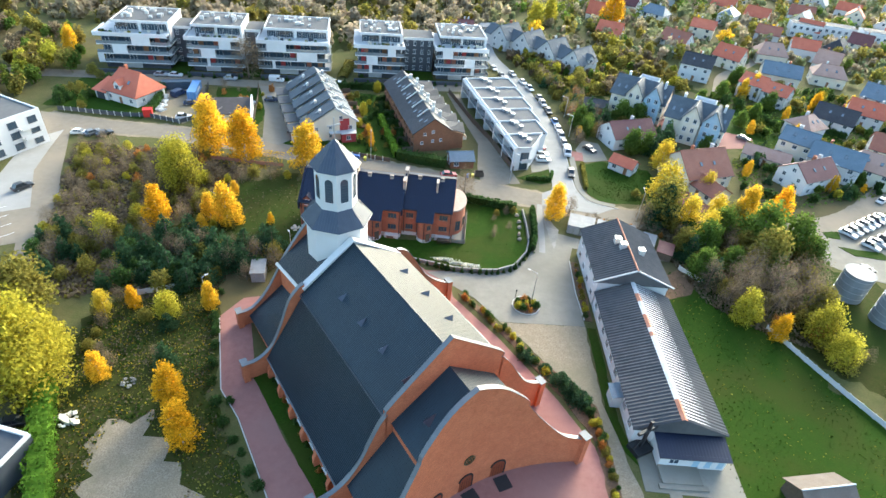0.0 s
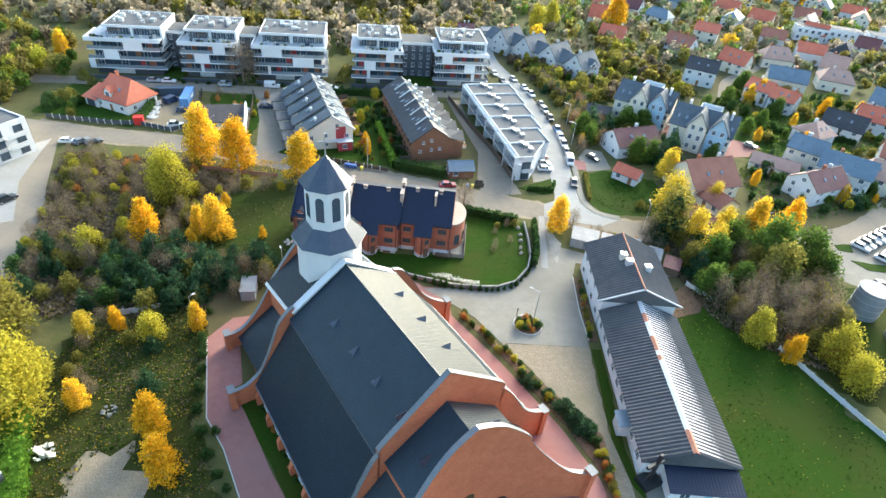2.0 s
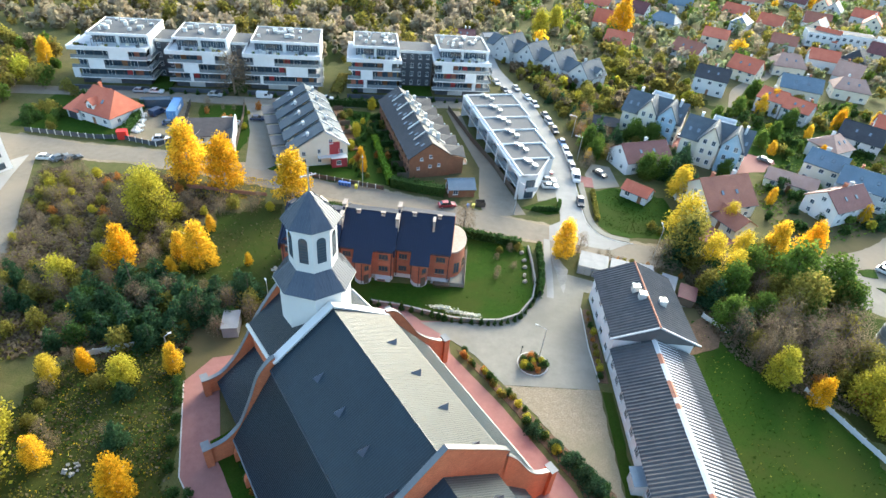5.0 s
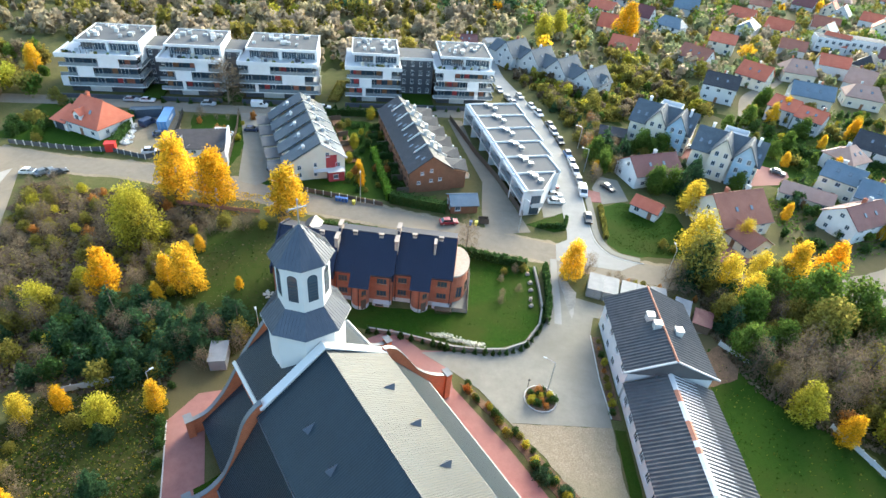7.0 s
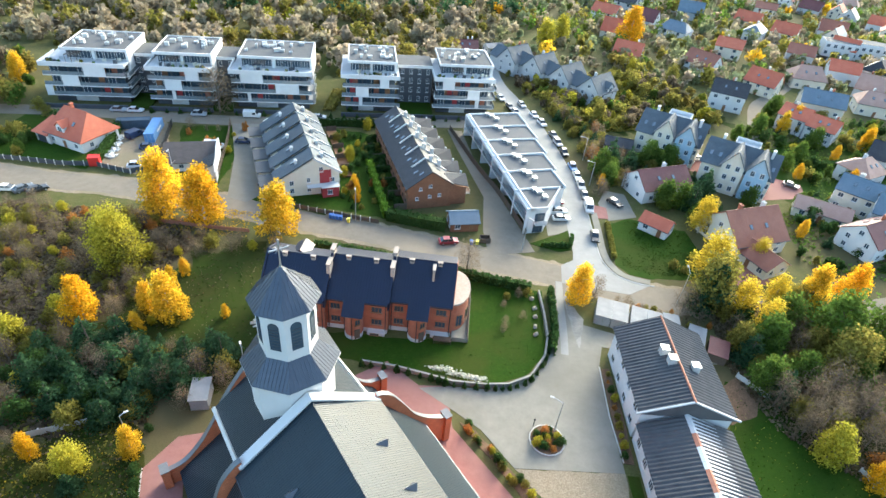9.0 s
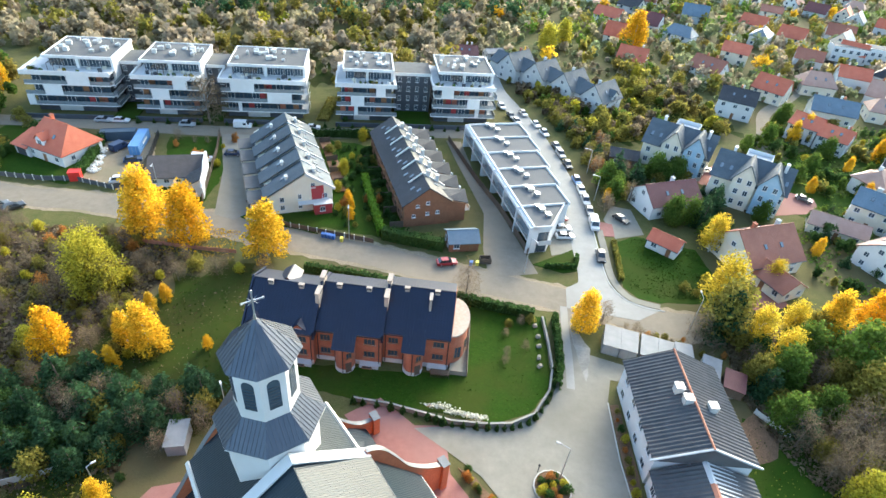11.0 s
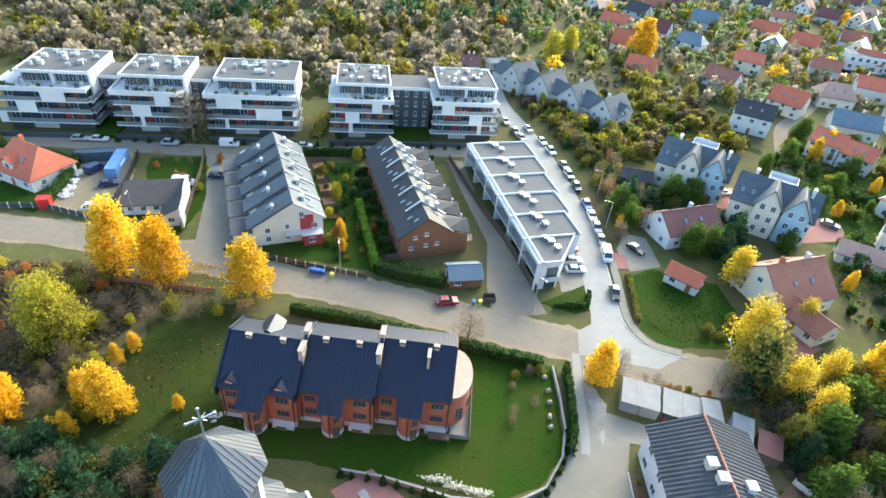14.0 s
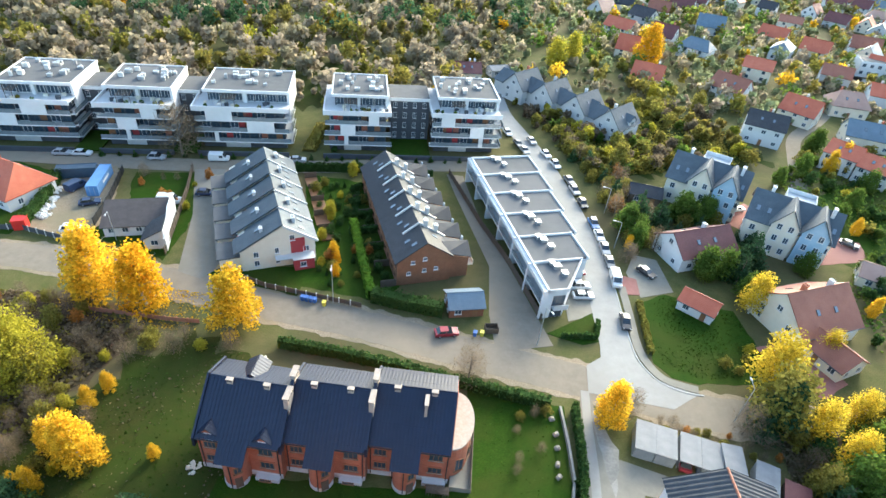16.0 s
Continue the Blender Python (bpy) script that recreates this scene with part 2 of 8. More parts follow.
F_BROWN = foliage("brown_bare_twigs", (0.175, 0.13, 0.083), (0.24, 0.185, 0.122), (0.15, 0.13, 0.067))
# twig brown paled and evened in colour, standing in for haze over far woods
F_HAZE_TWIG = foliage("haze_paled_brown_twigs", (0.34, 0.27, 0.185), (0.45, 0.37, 0.26), (0.30, 0.27, 0.15), 0.15)
# garden green greyed and lightened in its colour to imitate haze over the suburb
F_HAZE_GREEN = foliage("haze_greyed_garden_leaves", (0.20, 0.25, 0.12), (0.29, 0.32, 0.17), (0.30, 0.28, 0.13), 0.15)
F_RUSSET = foliage("russet_leaves", (0.38, 0.16, 0.04), (0.48, 0.23, 0.06), (0.26, 0.13, 0.045))
F_HEDGE = foliage("thuja_hedge", (0.04, 0.085, 0.022), (0.07, 0.12, 0.03), (0.055, 0.095, 0.025))
F_LIMEHEDGE = foliage("bright_hedge", (0.11, 0.21, 0.02), (0.17, 0.28, 0.03), (0.09, 0.17, 0.02))
F_GRASS = foliage("grass_blades", (0.034, 0.075, 0.009), (0.052, 0.09, 0.014), (0.065, 0.085, 0.016))
F_AIRY = foliage("thin_golden_leaves", (0.60, 0.45, 0.04), (0.70, 0.54, 0.06), (0.46, 0.38, 0.04))
F_WHITE = foliage("white_blossom", (0.6, 0.58, 0.52), (0.7, 0.68, 0.62))


# ---- mesh building ----
from mathutils.geometry import tessellate_polygon


class Shape:
    """Vertices and faces of one mesh, with metres as UV."""

    def __init__(self):
        self.v, self.f, self.uv = [], [], []

    def face(self, pts, uvs=None):
        n = len(self.v)
        pts = [Vector(p) for p in pts]
        self.v += [tuple(p) for p in pts]
        self.f.append(tuple(range(n, n + len(pts))))
        if uvs is None:
            nn = (pts[1] - pts[0]).cross(pts[2] - pts[0])
            if nn.length < 1e-9:
                nn = Vector((0, 0, 1))
            nn.normalize()
            if abs(nn.z) > 0.97:
                ax, ay = Vector((1, 0, 0)), Vector((0, 1, 0))
            else:
                ax = Vector((0, 0, 1)).cross(nn).normalized()
                ay = nn.cross(ax)
            uvs = [(p.dot(ax), p.dot(ay)) for p in pts]
        self.uv += uvs
        return self

    def box(self, x0, y0, z0, x1, y1, z1, m=None):
        c = [Vector((x, y, z)) for z in (z0, z1) for y in (y0, y1) for x in (x0, x1)]
        if m is not None:
            c = [m @ p for p in c]
        for q in ((0, 2, 3, 1), (4, 5, 7, 6), (0, 1, 5, 4), (2, 6, 7, 3), (0, 4, 6, 2), (1, 3, 7, 5)):
            self.face([c[i] for i in q])
        return self

    def prism(self, loop, d):
        """A closed flat loop pushed along d."""
        d = Vector(d)
        a = [Vector(p) for p in loop]
        b = [p + d for p in a]
        n = sum(((a[i].cross(a[(i + 1) % len(a)])) for i in range(len(a))), Vector())
        if n.dot(d) > 0:
            a, b = a[::-1], b[::-1]
        k = len(a)
        self.face(a)
        self.face(b[::-1])
        for i in range(k):
            j = (i + 1) % k
            self.face([a[j], a[i], b[i], b[j]])
        return self

    def slab(self, a, b, c, d, t):
        """A roof slab under the quad a b c d (counter-clockwise from above)."""
        a, b, c, d = (Vector(p) for p in (a, b, c, d))
        n = (b - a).cross(d - a).normalized() * t
        lo = [p - n for p in (a, b, c, d)]
        hi = [a, b, c, d]
        self.face(hi)
        self.face(lo[::-1])
        for i in range(4):
            j = (i + 1) % 4
            self.face([hi[j], hi[i], lo[i], lo[j]])
        return self

    def tube(self, p, q, r, r2=None, n=8, cap=True):
        p, q = Vector(p), Vector(q)
        r2 = r if r2 is None else r2
        w = (q - p).normalized()
        u = w.orthogonal().normalized()
        s = w.cross(u)
        ra = [p + (u * math.cos(2 * math.pi * i / n) + s * math.sin(2 * math.pi * i / n)) * r for i in range(n)]
        rb = [q + (u * math.cos(2 * math.pi * i / n) + s * math.sin(2 * math.pi * i / n)) * r2 for i in range(n)]
        for i in range(n):
            j = (i + 1) % n
            self.face([ra[i], ra[j], rb[j], rb[i]])
        if cap:
            self.face(ra[::-1])
            self.face(rb)
        return self

    def mesh(self, name, mat):
        me = bpy.data.meshes.new(name)
        me.from_pydata(self.v, [], self.f)
        layer = me.uv_layers.new(name="UVMap")
        layer.data.foreach_set("uv", [c for p in self.uv for c in p])
        me.materials.append(mat)
        me.update()
        return me


def part(name, shape, mat, parent=None, label="", m=None):
    me = shape if isinstance(shape, bpy.types.Mesh) else shape.mesh(name, mat)
    ob = new(name, me)
    if parent is not None:
        ob.parent = parent
    if m is not None:
        ob.matrix_local = m
    if label:
        ob["label"] = label
    return ob


def thing(name, m, label, category, group="", kind=""):
    ob = new(name)
    ob.matrix_world = m
    return tagged(ob, label, category, group, kind)


def outline(pts, step=2.0, rough=0.0, seed=1):
    """A polygon's edge cut into short steps, made uneven by rough metres."""
    out = []
    for i, p in enumerate(pts):
        q = pts[(i + 1) % len(pts)]
        p, q = Vector((*p, 0)), Vector((*q, 0))
        k = max(1, int((q - p).length / step)) if rough else 1
        nrm = (q - p).normalized().cross(Vector((0, 0, 1)))
        for j in range(k):
            c = p.lerp(q, j / k)
            if rough:
                c = c + nrm * rough * noise.noise(Vector((c.x * 0.35, c.y * 0.35, seed))) * 1.6 + nrm * rough * 0.5 * noise.noise(Vector((c.x * 1.3, c.y * 1.3, seed)))
            out.append((c.x, c.y))
    return out


def patch(name, pts, z, mat, label, category, rough=0.0, seed=1):
    s = Shape()
    loop = outline(pts, 1.5, rough, seed)
    area = sum(loop[i][0] * loop[(i + 1) % len(loop)][1] - loop[(i + 1) % len(loop)][0] * loop[i][1] for i in range(len(loop)))
    if area < 0:
        loop = loop[::-1]
    for tri in tessellate_polygon([[Vector((x, y, 0)) for x, y in loop]]):
        q = [Vector((*loop[i], z)) for i in tri]
        if (q[1] - q[0]).cross(q[2] - q[0]).z < 0:
            q.reverse()
        if (q[1] - q[0]).cross(q[2] - q[0]).length > 1e-6:
            s.face(q)
    for i in range(len(loop)):
        (xa, ya), (xb, yb) = loop[i], loop[(i + 1) % len(loop)]
        s.face([(xa, ya, z - 0.3), (xb, yb, z - 0.3), (xb, yb, z), (xa, ya, z)])
    ob = part(name, s, mat)
    return tagged(ob, label, category, "", "structure")


def offset_line(pts, d):
    out = []
    for i, p in enumerate(pts):
        a = Vector(pts[max(i - 1, 0)])
        b = Vector(pts[min(i + 1, len(pts) - 1)])
        t = (b - a).normalized()
        out.append((p[0] - t.y * d, p[1] + t.x * d))
    return out


def smooth(pts, n=6):
    out = []
    for i in range(len(pts) - 1):
        p0, p1, p2, p3 = (Vector(pts[min(max(k, 0), len(pts) - 1)]) for k in (i - 1, i, i + 1, i + 2))
        for j in range(n):
            t = j / n
            q = 0.5 * ((2 * p1) + (p2 - p0) * t + (2 * p0 - 5 * p1 + 4 * p2 - p3) * t * t + (3 * p1 - p0 - 3 * p2 + p3) * t ** 3)
            out.append(tuple(q))
    out.append(tuple(pts[-1]))
    return out


def strip(name, line, w, z, mat, label, category, n=6, rag=0.0):
    """A road along a centre line, its edges frayed by rag metres."""
    line = smooth(line, n)
    a, b = offset_line(line, w / 2), offset_line(line, -w / 2)
    if rag:
        a = [(x + rag * noise.noise(Vector((x * 0.4, y * 0.4, 3))), y + rag * 1.6 * noise.noise(Vector((x * 0.5, y * 0.5, 7)))) for x, y in a]
        b = [(x + rag * noise.noise(Vector((x * 0.4, y * 0.4, 13))), y + rag * 1.6 * noise.noise(Vector((x * 0.5, y * 0.5, 17)))) for x, y in b]
    s = Shape()
    for i in range(len(line) - 1):
        s.face([(*b[i], z), (*b[i + 1], z), (*a[i + 1], z), (*a[i], z)])
        s.face([(*a[i], z), (*a[i + 1], z), (*a[i + 1], z - 0.3), (*a[i], z - 0.3)])
        s.face([(*b[i + 1], z), (*b[i], z), (*b[i], z - 0.3), (*b[i + 1], z - 0.3)])
    return tagged(part(name, s, mat), label, category, "", "structure")


def ribbon_wall(name, line, w, h, mat, label, category, parent=None, n=1, z0=-0.2, kind="structure"):
    """A low wall or kerb along a line."""
    line = smooth(line, n) if n > 1 else line
    a, b = offset_line(line, w / 2), offset_line(line, -w / 2)
    s = Shape()
    for i in range(len(line) - 1):
        s.face([(*b[i], h), (*b[i + 1], h), (*a[i + 1], h), (*a[i], h)])
        s.face([(*a[i], h), (*a[i + 1], h), (*a[i + 1], z0), (*a[i], z0)])
        s.face([(*b[i + 1], h), (*b[i], h), (*b[i], z0), (*b[i + 1], z0)])
    for i, flip in ((0, False), (len(line) - 1, True)):
        q = [(*a[i], h), (*a[i], z0), (*b[i], z0), (*b[i], h)]
        s.face(q[::-1] if flip else q)
    ob = part(name, s, mat, parent)
    return tagged(ob, label, category, "", kind)


# ---- ground and roads ----
s = Shape()
s.face([(-2400, -900, 0), (2400, -900, 0), (2400, 3200, 0), (-2400, 3200, 0)])
tagged(part("ground", s, GROUND), "rough autumn grass and scrub ground", "ground", "", "structure")
patch("meadow", [(-62, 82), (-30, 86), (-27, 100), (-32, 122), (-46, 126), (-55, 112), (-60, 95)], 0.02, MEADOW, "olive green meadow beside the brick houses", "meadow", 3, 2)
patch("garden_meadow", [(-57, 36), (-30, 36), (-22, 38), (-34, 55), (-40, 72), (-44, 80), (-60, 74), (-62, 55)], 0.02, MEADOW, "patchy grass lawn beside the church path", "lawn", 2.5, 3)
patch("scrub_ground", [(-100, 130), (-66, 132), (-52, 126), (-58, 108), (-62, 92), (-44, 86), (-42, 79), (-62, 74), (-78, 70), (-84, 92)], 0.015, SCRUB, "brown scrub ground under bare bushes", "ground", 3, 4)
patch("sandy_patch", [(-46.5, 47.5), (-42.5, 49.6), (-36, 45), (-31, 39), (-33, 30), (-44, 30)], 0.04, GRAVEL, "worn sandy gravel patch in the grass", "gravel", 3.2, 5)
patch("field", [(46.5, 40), (47, 96), (54, 101), (66, 83), (77, 64), (90, 36)], 0.02, LAWN, "bright green grass field beside the hall", "lawn", 2, 6)
patch("house_lawn", [(-30, 96), (-12, 95.6), (9, 93.4), (15, 96), (19, 102), (19.5, 119), (4, 121), (2, 102), (-30, 101)], 0.03, LAWN, "green garden lawn of the brick houses", "lawn", 0.4, 7)
patch("corner_lawn", [(37, 131), (37.5, 147), (44, 151), (57, 148), (60, 129), (44, 127.4), (39.5, 128)], 0.03, LAWN, "green corner garden lawn", "lawn", 0.4, 8)
patch("row_gardens", [(-30, 141), (-12, 139), (-11, 146), (-24, 183), (-40, 184)], 0.03, LAWN, "shaded back gardens between the house rows", "lawn", 0.5, 9)
patch("grey_row_garden", [(-50, 141.5), (-30, 138.2), (-28, 150), (-31, 147), (-45, 145)], 0.05, LAWN, "front garden lawn behind the fence", "lawn", 0.3, 10)
patch("bungalow_garden", [(-76, 149), (-58, 144), (-60, 180), (-80, 176), (-76, 165)], 0.03, LAWN, "garden lawn round the white bungalow", "lawn", 0.5, 11)
patch("red_house_garden", [(-122, 150), (-91, 147), (-95, 172), (-124, 178)], 0.03, LAWN, "garden lawn of the red-roofed house", "lawn", 0.8, 12)
patch("terrace_lawn", [(24.5, 133.5), (27.8, 135), (28, 143), (22, 138.5), (18, 135.5)], 0.07, LAWN, "small corner lawn by the white terrace", "lawn", 0.2, 13)
patch("orchard_meadow", [(40, 196), (56, 205), (95, 222), (88, 250), (60, 262), (36, 250), (30, 215)], 0.02, MEADOW, "overgrown meadow with shrubs", "meadow", 4, 14)
patch("right_garden", [(92, 165), (130, 166), (140, 215), (112, 212), (90, 196)], 0.02, LAWN, "gardens between the detached houses", "lawn", 3, 15)
patch("valley_grass", [(72, 76), (90, 62), (110, 70), (104, 100), (90, 108), (78, 108), (66, 96)], 0.02, MEADOW, "grass beside the water tank", "lawn", 2, 16)
patch("north_meadow", [(-60, 224), (-30, 232), (-25, 270), (-60, 268), (-80, 240)], 0.02, MEADOW, "dry meadow behind the apartment blocks", "meadow", 4, 17)

strip("road", [(-180, 142), (-117, 142), (-98, 140.5), (-80, 141), (-53, 138.2), (-35, 135), (-16, 132.6), (0, 129.2), (12, 127), (24, 124.8), (40, 121.5), (58, 120.8), (72, 121), (88, 123), (108, 132), (129, 150.5), (150, 172), (190, 215)], 7.2, 0.05, ASPHALT, "worn pale asphalt street with sandy edges", "road", n=30, rag=0.25)
strip("verge", [(-117, 142), (-98, 140.5), (-80, 141), (-53, 138.2), (-35, 135), (-16, 132.6), (0, 129.2), (12, 127), (24, 124.8), (40, 121.5), (58, 120.8), (72, 121), (88, 123)], 9.2, 0.035, GRAVEL, "sandy worn verge of the street", "verge", n=30, rag=0.5)
strip("concrete_road", [(32, 124.5), (30.9, 131), (30.6, 142), (30.5, 155), (29.2, 169.5), (27.6, 180), (25, 193), (21.4, 208), (15.9, 224), (11, 239), (8, 262)], 6.0, 0.08, CONC_ROAD, "pale concrete street with parked cars", "road")
patch("road_apron", [(24, 122.5), (38, 121), (43, 124.6), (36, 127.2), (34, 131), (33.4, 136.5), (28, 136.5), (27.4, 131), (24.5, 128.6)], 0.085, CONC_ROAD, "concrete junction apron", "road")
patch("parking_strip", [(22.5, 139.5), (28.0, 142), (27.4, 156), (25.8, 169.5), (24.2, 180), (20, 198), (17, 194), (20.5, 181), (22, 163)], 0.065, CONCRETE, "pale paved parking strip before the terrace", "parking")
strip("pavement", [(35.1, 152), (35.0, 143), (34.8, 136), (35.6, 131), (38.2, 127.2), (43.4, 125.7)], 1.6, 0.16, CONCRETE, "raised concrete pavement round the corner", "pavement")
patch("red_driveway", [(35.4, 149.5), (38.5, 149.8), (38.8, 155), (35, 156)], 0.1, REDPAVE, "red block driveway entrance", "driveway")
patch("house_driveway", [(38.5, 149), (46, 152), (45, 163), (40, 164), (37, 157)], 0.06, CONCRETE, "grey paved driveway with a parked car", "driveway")
strip("apartment_road", [(-175, 166), (-117, 177), (-99, 179), (-75, 181.5), (-60, 184), (-40, 188), (-18, 194), (6, 199), (17, 201.5)], 6.5, 0.055, ASPHALT, "asphalt street before the apartment blocks", "road")
strip("side_road", [(-113, 143), (-108, 133), (-102, 121), (-96.5, 110), (-89, 98), (-80, 82)], 7.5, 0.06, ASPHALT, "asphalt side street with a parked car", "road")
patch("white_apron", [(-107, 136), (-104.5, 126), (-101, 114), (-92, 99), (-97, 96), (-107, 110), (-112, 128)], 0.075, CONC_ROAD, "bright concrete forecourt of the white building", "pavement")
patch("side_parking", [(-92, 101), (-84, 88), (-91, 84), (-104, 98), (-99, 106)], 0.068, ASPHALT, "asphalt parking with white bay lines", "parking")
for k in range(4):
    s = Shape()
    s.box(-0.06, -2.4, 0, 0.06, 2.4, 0.012)
    tagged(part("bay_line", s, WHITE, m=pose(-98.5 + 2.6 * k, 96.5 - 2.9 * k, 0.07, 0, 0, -38)), "white painted parking bay line", "road marking", "parking bay lines", "structure")
patch("courtyard", [(-67.4, 180.4), (-60, 182), (-55, 168), (-50.5, 158), (-46.5, 144), (-49, 140), (-54, 141.5), (-59.5, 161)], 0.06, CONCRETE, "paved courtyard beside the grey row", "courtyard")
patch("builders_yard", [(-96.9, 173.6), (-85.8, 178), (-79.2, 166), (-76, 153), (-79, 147), (-90, 149), (-94.9, 163.2)], 0.06, GRAVEL, "sandy builders yard with containers", "yard", 0.4)
patch("alley", [(-4.4, 192), (0, 192), (4.6, 173), (11.8, 153.5), (19, 132.5), (8.5, 129.5), (7.2, 139), (7.2, 154), (-1, 180)], 0.045, ASPHALT, "asphalt alley between the rows", "road")
PLAZA = [(-3, 91.0), (2.0, 92), (8, 92.2), (14.6, 94.6), (18.8, 99), (21.0, 105.8), (21.8, 115.5), (22.6, 123), (24.4, 123), (24.6, 111), (37, 107.5), (52, 104), (46.5, 103), (29.6, 105), (28.3, 99.9), (28.4, 89.2), (28.9, 79.3), (12.4, 78.2), (7.4, 84.2), (2.4, 87.6)]
patch("plaza", PLAZA, 0.06, CONCRETE, "pale paved forecourt behind the church", "plaza")
patch("gravel_drive", [(12.4, 78.3), (28.9, 79.3), (29.0, 72), (29.3, 60), (31, 52), (34.5, 36), (28.2, 36), (28.6, 48), (27.8, 57), (23.6, 63.5), (17.6, 72.5)], 0.04, GRAVEL, "sandy gravel drive beside the church", "drive", 0.35)
patch("red_path", [(-39.3, 72), (-32.9, 56), (-28.4, 51.2), (-16.5, 34), (-10, 25), (-4, 28), (-13.6, 40), (-20.6, 48.3), (-28.2, 58.5), (-33.6, 72), (-32, 79), (-36.8, 77.4)], 0.06, REDPAVE, "red block-paved path round the church", "path")
patch("red_forecourt", [(-13, 28), (30, 26), (28, 46), (26.6, 52.6), (21.6, 61), (11.8, 74), (3, 84), (1.5, 92), (-3, 91.5), (-9, 96), (-14, 92), (-1, 80), (6, 70), (12, 56), (4, 42)], 0.05, REDPAVE, "red block paving along the church", "pavement")
patch("planting_bed", [(4.0, 85.2), (6.4, 84), (12.2, 77.6), (20.6, 68.6), (28.2, 60.4), (29.6, 44), (28, 38), (27.2, 46), (27.2, 53), (22.4, 61.6), (12.4, 75)], 0.075, SOIL, "planted bed of shrubs beside the church", "planting bed", 0.2)
patch("church_lawn", [(-31, 62), (-28.5, 58.5), (-20.2, 48.3), (-13.4, 39.5), (-11, 36), (-9, 38), (-24, 59), (-27, 66)], 0.062, LAWN, "narrow green lawn along the church wall", "lawn", 0.2)
patch("hall_verge", [(29.2, 79), (31, 79), (31.4, 58), (33, 50), (31.4, 52), (29.6, 60)], 0.05, LAWN, "grass verge along the hall", "lawn", 0.2)
patch("hall_bed", [(28.5, 99.5), (30, 99.8), (30.6, 90), (30.6, 81), (29.0, 81), (28.6, 90)], 0.075, SOIL, "narrow planted bed at the hall", "planting bed", 0.1)
patch("garage_soil", [(47, 96), (55, 103), (58, 98), (52, 92), (47, 90)], 0.03, SOIL, "bare brown soil beside the garages", "ground", 0.8)
patch("hall_terrace", [(33, 46), (48, 46), (48, 53.6), (33, 53.6)], 0.07, CONCRETE, "worn concrete terrace before the hall", "terrace")
strip("hall_path", [(37.5, 47), (37.3, 40), (38, 30)], 1.8, 0.08, CONCRETE, "straight concrete path to the hall", "path")
strip("white_path", [(23.4, 122.8), (23.0, 116), (22.8, 108), (22.4, 102)], 1.4, 0.09, CONC_ROAD, "narrow pale footpath to the street", "path")
patch("cobble_edge", [(24, 119), (27, 112), (25.5, 104), (24.2, 108)], 0.066, STONE, "rough cobbled edge of the forecourt", "cobbles", 0.3)
patch("car_park", [(86, 122), (90, 109.5), (97, 105), (140, 95), (150, 132), (118, 136), (104, 130)], 0.04, CONCRETE, "large pale car park", "car park", 0.3)
patch("car_park_island", [(96.5, 124), (101, 124.5), (100, 121), (96.8, 121.5)], 0.14, LAWN, "grass island in the car park", "lawn", 0.3)
patch("car_park_verge", [(97.5, 117.5), (108, 116.5), (109, 113.5), (100, 114)], 0.14, LAWN, "grass verge strip in the car park", "lawn", 0.3)
patch("tenement_yard", [(66, 184), (76, 194), (82, 186), (100, 180), (98, 172), (84, 168), (74, 176)], 0.05, REDPAVE, "brown paved yard of the tenements", "yard", 0.3)
patch("terracotta_yard", [(58, 138), (66, 141), (72, 131), (66, 127), (60, 130)], 0.05, REDPAVE, "brown paved yard before the terracotta house", "yard", 0.3)
strip("far_road", [(100, 470), (112, 410), (130, 372), (152, 345), (185, 315), (230, 290)], 6, 0.05, CONC_ROAD, "distant pale street", "road")
strip("suburb_street", [(93, 196), (104, 226), (112, 244), (128, 262), (150, 290), (180, 330)], 4.5, 0.05, ASPHALT, "narrow suburban lane", "road")
ribbon_wall("kerb", [(33.55, 158), (33.6, 143), (33.7, 136), (34.3, 131), (36.6, 127.0), (40, 125.1), (44, 124.6)], 0.2, 0.17, KERB, "pale stone kerb round the corner", "kerb", n=4)
ribbon_wall("path_kerb", [(-39.4, 72), (-33, 56), (-28.5, 51.1), (-16.6, 33.9)], 0.18, 0.12, KERB, "pale kerb of the red path", "kerb")
ribbon_wall("bed_kerb", [(28.3, 99.9), (28.3, 89.2), (29.0, 81)], 0.2, 0.14, KERB, "pale kerb of the planted bed", "kerb")


# ---- windows, doors and houses ----
_meshes = {}


def cached(key, make):
    if key not in _meshes:
        _meshes[key] = make()
    return _meshes[key]


def window(parent, m, w, h, frame_mat=WHITE, pane_mat=GLASS, name="window", bars=1, depth=0.08):
    """A framed window standing on the plane x-z, facing -y."""
    def mk_frame():
        q, f = Shape(), 0.08
        q.box(-w / 2, -depth, 0, -w / 2 + f, 0.02, h).box(w / 2 - f, -depth, 0, w / 2, 0.02, h)
        q.box(-w / 2 + f, -depth, 0, w / 2 - f, 0.02, f).box(-w / 2 + f, -depth, h - f, w / 2 - f, 0.02, h)
        for k in range(bars):
            x = -w / 2 + w * (k + 1) / (bars + 1)
            q.box(x - 0.035, -depth * 0.8, f, x + 0.035, 0.02, h - f)
        q.box(-w / 2 - 0.1, -depth - 0.12, -0.07, w / 2 + 0.1, 0.02, -0.002)
        return q.mesh("window", frame_mat)
    def mk_pane():
        return Shape().box(-w / 2 + 0.05, -0.03, 0.05, w / 2 - 0.05, 0.015, h - 0.05).mesh("pane", pane_mat)
    fr = part(name, cached((name, round(w, 2), round(h, 2), frame_mat.name, bars, depth), mk_frame), None, parent, m=m)
